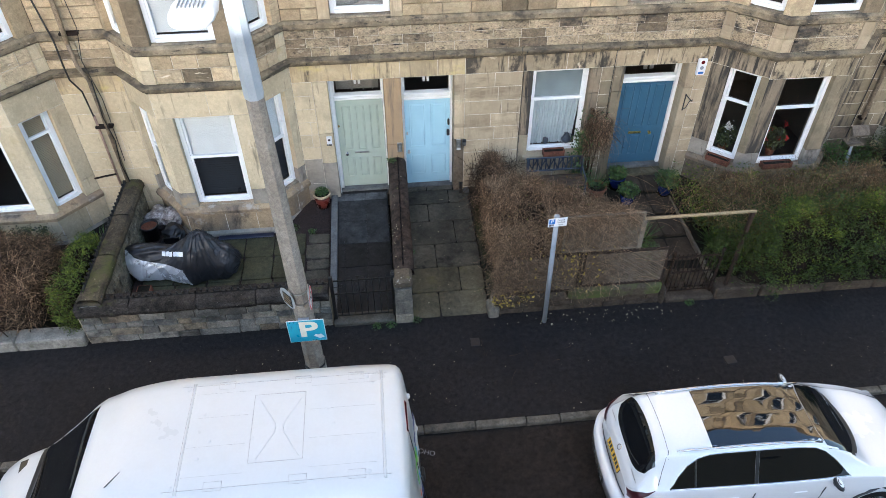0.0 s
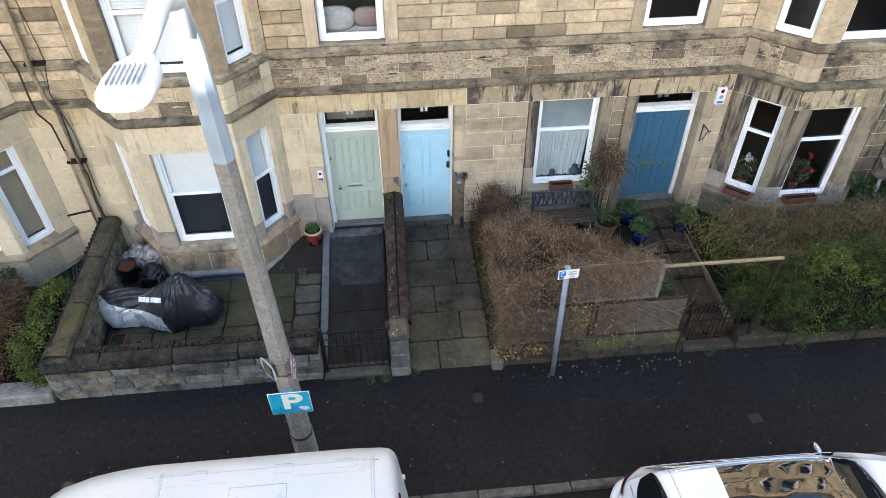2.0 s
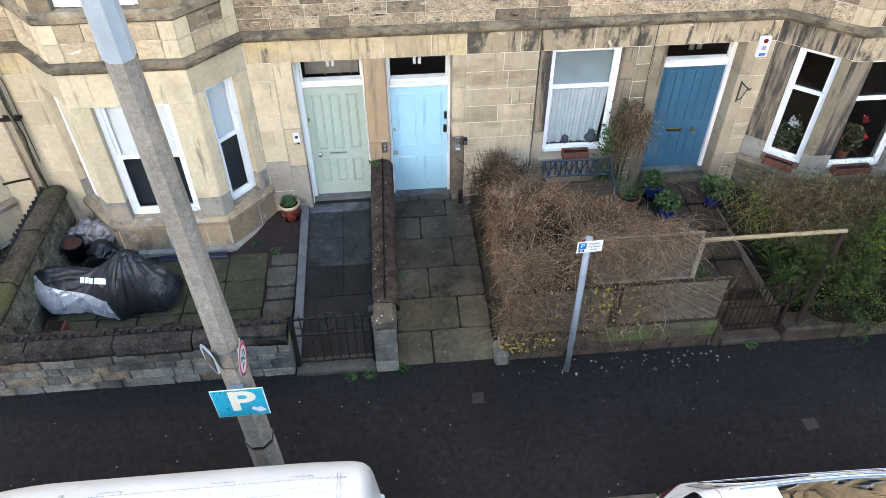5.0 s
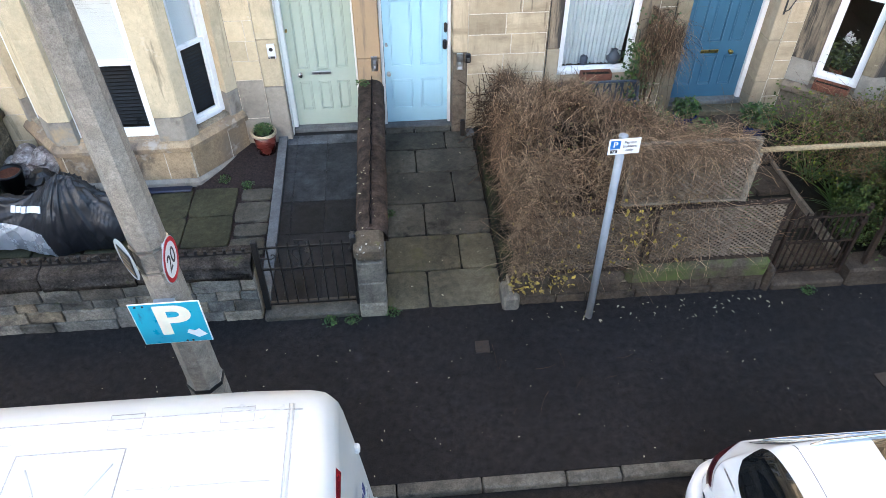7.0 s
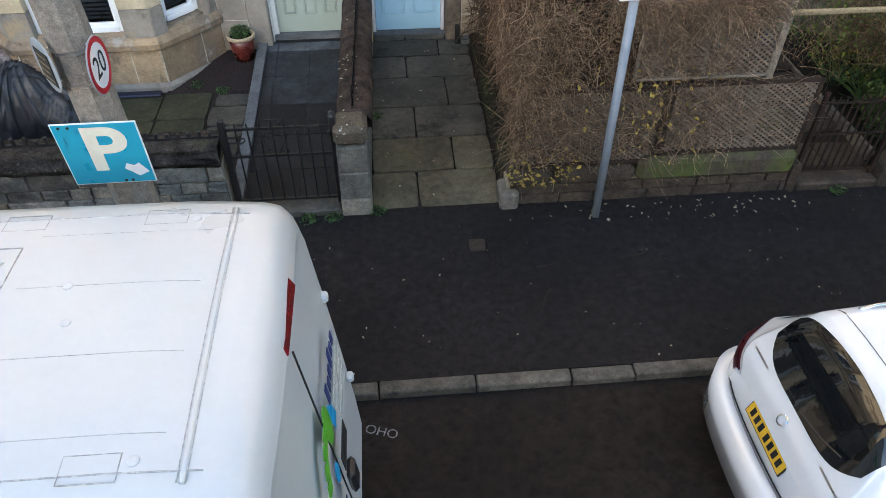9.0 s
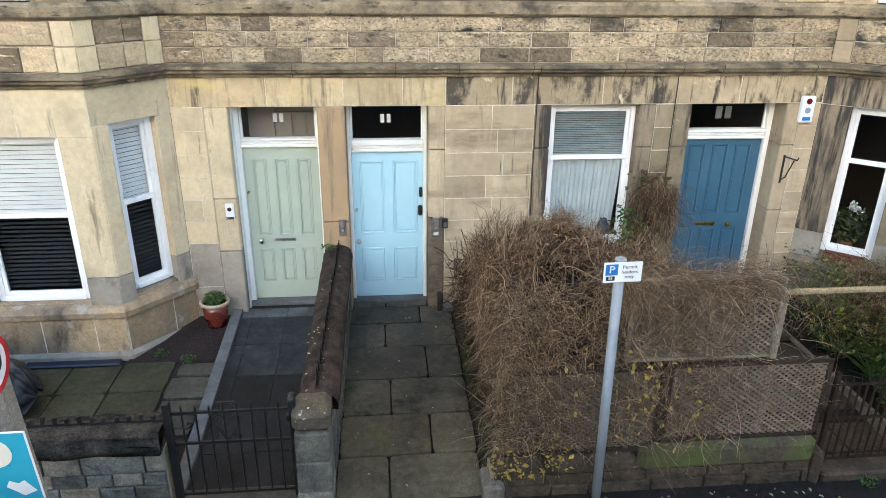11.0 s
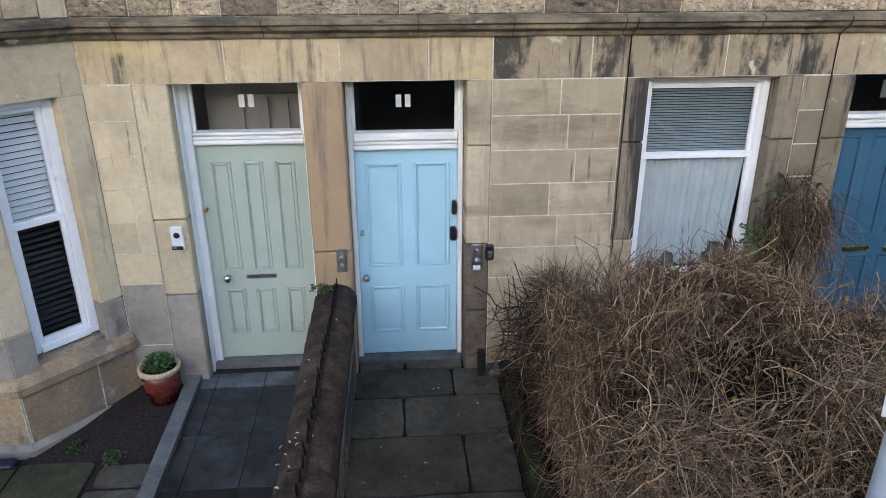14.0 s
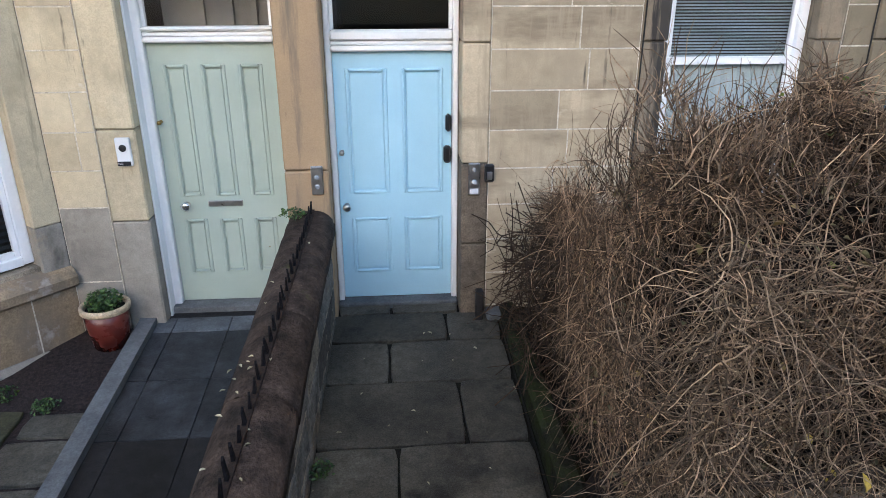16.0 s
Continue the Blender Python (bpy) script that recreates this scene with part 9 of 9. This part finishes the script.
for nm, k, r0, r1, m1 in (("hanging_twig", 900, 0.0012, 0.003, twig_tan), ("dark_twig", 420, 0.0014, 0.0036, twig_dark), ("pale_twig", 260, 0.001, 0.0024, twig_pale)):
    u = nrg.uniform(0, 1, k)
    crown = 1.78 + 0.3 * np.sin(math.pi * np.clip(0.15 + u * 0.75, 0, 1)) + 0.06 * np.sin(u * 23)
    p = np.stack([3.7 + 0.5 * u, 10.88 - 0.26 * nrg.uniform(0, 1, k) ** 1.4, crown - 0.85 * nrg.uniform(0, 1, k) ** 1.5 * (1.0 - 0.35 * u)], 1)
    p += lumps(p, 5.0) * 0.12
    way = np.stack([nrg.normal(0.08, 0.32, k), nrg.normal(-0.12, 0.2, k), nrg.normal(-0.45, 0.4, k)], 1) + lumps(p, 6.0) * 0.5
    twig_mesh(nm, p - ioff, way, 0.1 + 0.5 * nrg.uniform(0, 1, k) ** 2.0, nrg.uniform(r0, r1, k), m1, ivy, 1.2, 1.3, 8)
k = 26
p = np.stack([nrg.uniform(3.9, 4.2, k), nrg.uniform(10.6, 10.8, k), nrg.uniform(1.6, 2.05, k)], 1)
twig_mesh("trailing_stem", p - ioff, np.stack([nrg.uniform(0.3, 1.2, k), nrg.normal(-0.2, 0.3, k), nrg.normal(0.25, 0.4, k)], 1), nrg.uniform(0.35, 0.75, k), nrg.uniform(0.0012, 0.0026, k), twig_tan, ivy, 0.8, 1.6, 9)
k = 760
p = np.stack([nrg.normal(3.72, 0.11, k), nrg.uniform(10.68, 10.92, k), 0.35 + 1.35 * nrg.uniform(0, 1, k) ** 1.3], 1)
p[680:, 0] = nrg.uniform(3.6, 4.3, k - 680)
p[680:, 2] = nrg.uniform(1.3, 2.1, k - 680)
leaf_mesh("ivy_leaf", p - ioff, nrg.uniform(0.03, 0.075, k), leaf_green, ivy, 0.3, 0.7)

# neighbour's hedge: bare stems and a clipped green end
hedge("bare winter hedge with pale cut tips", "bare_hedge", (-9.5, 7.75, 0.25), (-5.55, 9.6, 1.25), 9000, (0.002, 0.005), (0.15, 0.45), twig_tan, twig_dark, seed=9.0, faces=(0, 0.4, 1, 0.3, 1.8, 0))


def leafy(label, name, lo, hi, n, size, material, stems=900, seed=0.0, faces=(1, 1, 1, 1, 1, 0), swell=0.16, shape=None, core=True, category="hedge", stem_mat=None):
    off = np.array([(lo[0] + hi[0]) / 2, (lo[1] + hi[1]) / 2, lo[2]])
    t = thing(name, tuple(off), label, category)
    p, o = outer(n, lo, hi, 0.22, faces=faces)
    p = uneven(p, swell, 1.9, seed)
    p = uneven(p, swell * 0.45, 6.5, seed + 3.0) + nrg.normal(0, 0.022, p.shape)
    if shape is not None:
        p = shape(p)
    leaf_mesh("leaf", p - off, nrg.uniform(size[0], size[1], n), material, t, 0.6, 0.55)
    p, o = outer(stems, np.array(lo) + 0.05, np.array(hi) - 0.08, 0.4, faces=faces)
    if shape is not None:
        p = shape(p)
    w = o + nrg.normal(0, 0.6, (stems, 3))
    twig_mesh("twig", p - off - w * 0.1, w, nrg.uniform(0.1, 0.35, stems), nrg.uniform(0.0015, 0.004, stems), stem_mat or twig_dark, t, 0.6)
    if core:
        # dark shell painted as the shade behind the leaves
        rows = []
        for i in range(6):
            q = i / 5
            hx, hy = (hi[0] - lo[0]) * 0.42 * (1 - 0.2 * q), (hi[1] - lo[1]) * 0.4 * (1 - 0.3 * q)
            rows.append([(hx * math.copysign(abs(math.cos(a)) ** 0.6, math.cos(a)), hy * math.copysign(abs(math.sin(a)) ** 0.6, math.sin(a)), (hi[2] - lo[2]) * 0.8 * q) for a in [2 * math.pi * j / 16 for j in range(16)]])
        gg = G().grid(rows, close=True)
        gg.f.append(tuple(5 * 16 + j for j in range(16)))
        part("dense_heart", gg, inner_shade, t, "dark heart of the bush")
    return t, off


leafy("clipped green privet end of the neighbour's hedge", "green_hedge", (-5.62, 7.72, 0.2), (-5.1, 9.5, 1.25), 9000, (0.02, 0.042), leaf_lime, seed=2.0)
leafy("dense green hedge of glossy leaves behind the low wall", "green_hedge", (5.42, 7.62, 0.3), (11.5, 8.25, 1.8), 54000, (0.02, 0.048), leaf_hedge, 3000, seed=3.0, swell=0.5)
leafy("yellowish green shrub at the front of the hedge", "green_shrub", (5.9, 7.62, 0.5), (8.6, 8.2, 1.95), 14000, (0.018, 0.042), leaf_lime, 900, seed=5.0, swell=0.5, core=False, category="shrub")
rose, roff = leafy("straggly bramble and rose bushes before the bay", "bramble_bush", (5.62, 8.3, 0.3), (9.4, 10.0, 1.3), 9000, (0.02, 0.045), leaf_brown, 9500, seed=7.0, swell=0.4, core=False, category="bush", stem_mat=twig_tan, shape=lambda p: p * np.array([1, 1, 0.85]) + np.array([0, 0, 0.42]) - np.clip(p[:, 1:2] - 9.2, 0, 1) * np.clip(p[:, 0:1] - 6.0, 0, 1) * np.array([0, 0, 0.5]) + np.clip(p[:, 0:1] - 7.6, 0, 1) * np.array([0, 0, 0.15]))
k = 240
twig_mesh("long_cane", np.stack([nrg.uniform(4.9, 8.8, k), nrg.uniform(9.0, 10.1, k), nrg.uniform(0.5, 1.0, k)], 1) - roff, np.stack([nrg.normal(0, 0.6, k), nrg.normal(0, 0.5, k), nrg.uniform(0.1, 0.9, k)], 1), nrg.uniform(0.4, 1.0, k), nrg.uniform(0.002, 0.005, k), twig_tan, rose, 0.5, 0.4)
k = 420
twig_mesh("long_cane", np.stack([nrg.uniform(5.3, 8.6, k), nrg.uniform(9.5, 10.1, k), nrg.uniform(0.4, 0.8, k)], 1) - roff, np.stack([nrg.normal(0, 0.5, k), nrg.normal(0, 0.3, k), nrg.uniform(0.3, 1.2, k)], 1), nrg.uniform(0.4, 0.9, k), nrg.uniform(0.0015, 0.004, k), twig_tan, rose, 0.7, 0.6, 6)
k = 4200
p = np.stack([nrg.uniform(5.2, 8.6, k), nrg.uniform(8.8, 10.0, k), nrg.uniform(0.6, 1.4, k)], 1)
p[:, 2] += 0.12 * np.sin(p[:, 0] * 5) - 0.4 * np.clip(p[:, 1] - 9.2, 0, 1) * np.clip(p[:, 0] - 6.0, 0, 1)
leaf_mesh("green_leaf", p - roff, nrg.uniform(0.02, 0.05, k), leaf_lime, rose, 0.3, 0.6)
leafy("low leafy ground cover behind the lattice", "ground_cover", (3.95, 8.4, 0.2), (4.52, 9.9, 0.42), 1500, (0.03, 0.07), leaf_dark, 120, seed=8.0, core=False, category="plants")
leafy("grassy tufts and leaves by the garden gate", "ground_cover", (5.85, 8.6, 0.2), (7.5, 9.2, 0.7), 2600, (0.04, 0.1), leaf_green, 300, seed=8.5, core=False, category="plants")

leafy("dark green shrub below the neighbour's bay", "green_shrub", (-8.2, 9.45, 0.2), (-6.35, 10.2, 0.85), 3600, (0.03, 0.06), leaf_dark, 900, seed=13.0, swell=0.3, core=False, category="shrub")
# shrub mass added to fill a deep-shadow gap at the boundary
leafy("dense dark shrubs along the boundary beyond the bay", "green_shrub", (9.3, 9.2, 0.3), (11.4, 10.7, 1.5), 6500, (0.03, 0.06), leaf_dark, 1500, seed=15.0, swell=0.4, category="shrub")
leafy("dark green shrub beyond the bay window", "green_shrub", (8.6, 10.05, 0.3), (9.7, 10.8, 1.15), 3200, (0.03, 0.06), leaf_green, 400, seed=11.0, swell=0.3, core=False, category="shrub")


def potted(parent_at, r, h, n, size, material, label, strap=False, name="pot_plant"):
    t = thing(name, parent_at, label, "plant", group="potted plants")
    if strap:
        a = nrg.uniform(0, 2 * math.pi, n)
        w = np.stack([np.cos(a) * 0.7, np.sin(a) * 0.7, np.ones(n)], 1)
        twig_mesh("leaf", np.stack([np.cos(a) * r * 0.3, np.sin(a) * r * 0.3, np.zeros(n)], 1), w, nrg.uniform(h * 0.7, h * 1.3, n), np.full(n, 0.008), material, t, 0.3, 0.5)
    else:
        p = nrg.normal(0, 1, (n, 3))
        p /= np.linalg.norm(p, axis=1, keepdims=True)
        p = p * np.array([r, r, h * 0.5]) * nrg.uniform(0.5, 1, n)[:, None] + np.array([0, 0, h * 0.5])
        p[:, 2] = np.maximum(p[:, 2], 0.01)
        leaf_mesh("leaf", p, nrg.uniform(size[0], size[1], n), material, t, 0.6, 0.6)
        k = max(12, n // 12)
        twig_mesh("twig", np.zeros((k, 3)) + nrg.normal(0, r * 0.25, (k, 3)) * np.array([1, 1, 0]), np.stack([nrg.normal(0, 0.4, k), nrg.normal(0, 0.4, k), np.ones(k)], 1), np.full(k, h * 0.7), np.full(k, 0.003), leaf_green, t)
    return t


potted((-1.41, 10.83, 0.53), 0.135, 0.16, 420, (0.018, 0.04), leaf_green, "small green and yellow plants in the red pot")
potted((4.02, 10.45, 0.57), 0.2, 0.3, 60, (0, 0), leaf_green, "strappy green leaves in the terracotta pot", strap=True)
potted((4.52, 10.72, 0.56), 0.2, 0.3, 280, (0.04, 0.08), leaf_green, "leafy green plant in the blue pot")
potted((4.6, 10.2, 0.505), 0.24, 0.28, 260, (0.04, 0.08), leaf_green, "bushy green plant in the blue pot")
potted((5.44, 10.42, 0.535), 0.28, 0.34, 360, (0.04, 0.08), leaf_green, "spreading green plant in the blue pot")
for at, m1, lab in (((6.6, 10.8, 1.15), petal_white, "white geranium inside the bay window"), ((7.5, 10.6, 1.15), petal_red, "red geranium inside the bay window")):
    t = potted(at, 0.22, 0.5, 420, (0.04, 0.08), leaf_dark, lab, name="geranium")
    part("pot", G().lathe([(0.07, -0.12), (0.1, 0.03), (0.09, 0.03)], 14), terracotta, t)
    p = nrg.normal(0, 1, (5, 3)) * np.array([0.13, 0.08, 0.1]) + np.array([0, -0.05, 0.42])
    for c in p:
        leaf_mesh("flower", c + nrg.normal(0, 0.022, (26, 3)), np.full(26, 0.035), m1, t, 0.5, 0.9)
potted((-5.5, 10.0, 0.2), 0.25, 0.4, 70, (0, 0), leaf_green, "strappy green fern beside the wall", strap=True, name="fern")
for at, r, h2, n2 in (((5.95, 8.7, 0.25), 0.35, 0.55, 110), ((4.62, 9.2, 0.25), 0.2, 0.35, 60), ((6.3, 9.1, 0.25), 0.3, 0.45, 90), ((5.85, 9.5, 0.28), 0.25, 0.4, 70)):
    potted(at, r, h2, n2, (0, 0), leaf_green, "clump of long strappy green leaves in the border", strap=True, name="strap_plant")
for at, r, h2, n2 in (((4.6, 8.75, 0.2), 0.25, 0.3, 240), ((5.9, 8.35, 0.2), 0.3, 0.45, 300), ((6.6, 9.6, 0.3), 0.35, 0.5, 420), ((4.55, 9.6, 0.25), 0.2, 0.25, 200)):
    potted(at, r, h2, n2, (0.03, 0.07), leaf_green, "low leafy green clump in the border", name="leafy_clump")
# small weeds
for at in ((-1.62, 10.15, 0.14), (-1.95, 10.3, 0.14), (-0.45, 7.66, 0.075), (-0.2, 7.66, 0.075), (0.24, 7.72, 0.08), (5.0, 7.65, 0.075), (-0.0, 10.85, 1.2), (0.25, 9.3, 0.2)):
    potted(at, 0.1, 0.07, 90, (0.015, 0.035), leaf_green, "small green weed at the foot of a wall", name="weed")
# fallen leaves
k = 48
p1 = np.stack([1.9 + 2.8 * nrg.uniform(0, 1, k) ** 0.8, 7.66 - 0.3 * nrg.uniform(0, 1, k) ** 1.6, np.full(k, 0.0)], 1)
p1[:, 2] = pave_z(p1[:, 1]) + 0.006
k = 230
p2 = np.stack([nrg.uniform(-5, 9, k), nrg.uniform(5.75, 7.6, k), np.full(k, 0.0)], 1)
p2[:, 2] = pave_z(p2[:, 1]) + 0.006
k = 26
p3 = np.stack([nrg.uniform(0.2, 1.5, k), nrg.uniform(7.8, 10.8, k), np.zeros(k)], 1)
p3[:, 2] = path_z(p3[:, 1]) + 0.008
k = 22
p4 = np.stack([nrg.uniform(-0.11, 0.16, k), nrg.uniform(7.8, 10.6, k), np.zeros(k)], 1)
p4[:, 2] = mid_top((p4[:, 1] - 7.63) / 3.3) + 0.185
lv = leaf_mesh("fallen_leaves", np.concatenate([p1, p2, p3, p4]), np.concatenate([nrg.uniform(0.022, 0.05, 48), 0.008 + 0.022 * nrg.uniform(0, 1, 230) ** 2, nrg.uniform(0.015, 0.04, 26), nrg.uniform(0.02, 0.035, 22)]), leaf_fallen, None, 6.0, 0.45)
tagged(lv, "bleached fallen leaves scattered on paving", "leaves", kind="stuff")
k = 14
tw = twig_mesh("fallen_twigs", np.stack([nrg.uniform(1.2, 3.0, k), nrg.uniform(6.2, 7.6, k), np.full(k, 0.06)], 1), np.stack([nrg.normal(0, 1, k), nrg.normal(0, 1, k), np.zeros(k)], 1), nrg.uniform(0.1, 0.4, k), np.full(k, 0.003), twig_dark, None, 0.4)
tagged(tw, "thin fallen twigs lying on the pavement", "twigs", kind="stuff")
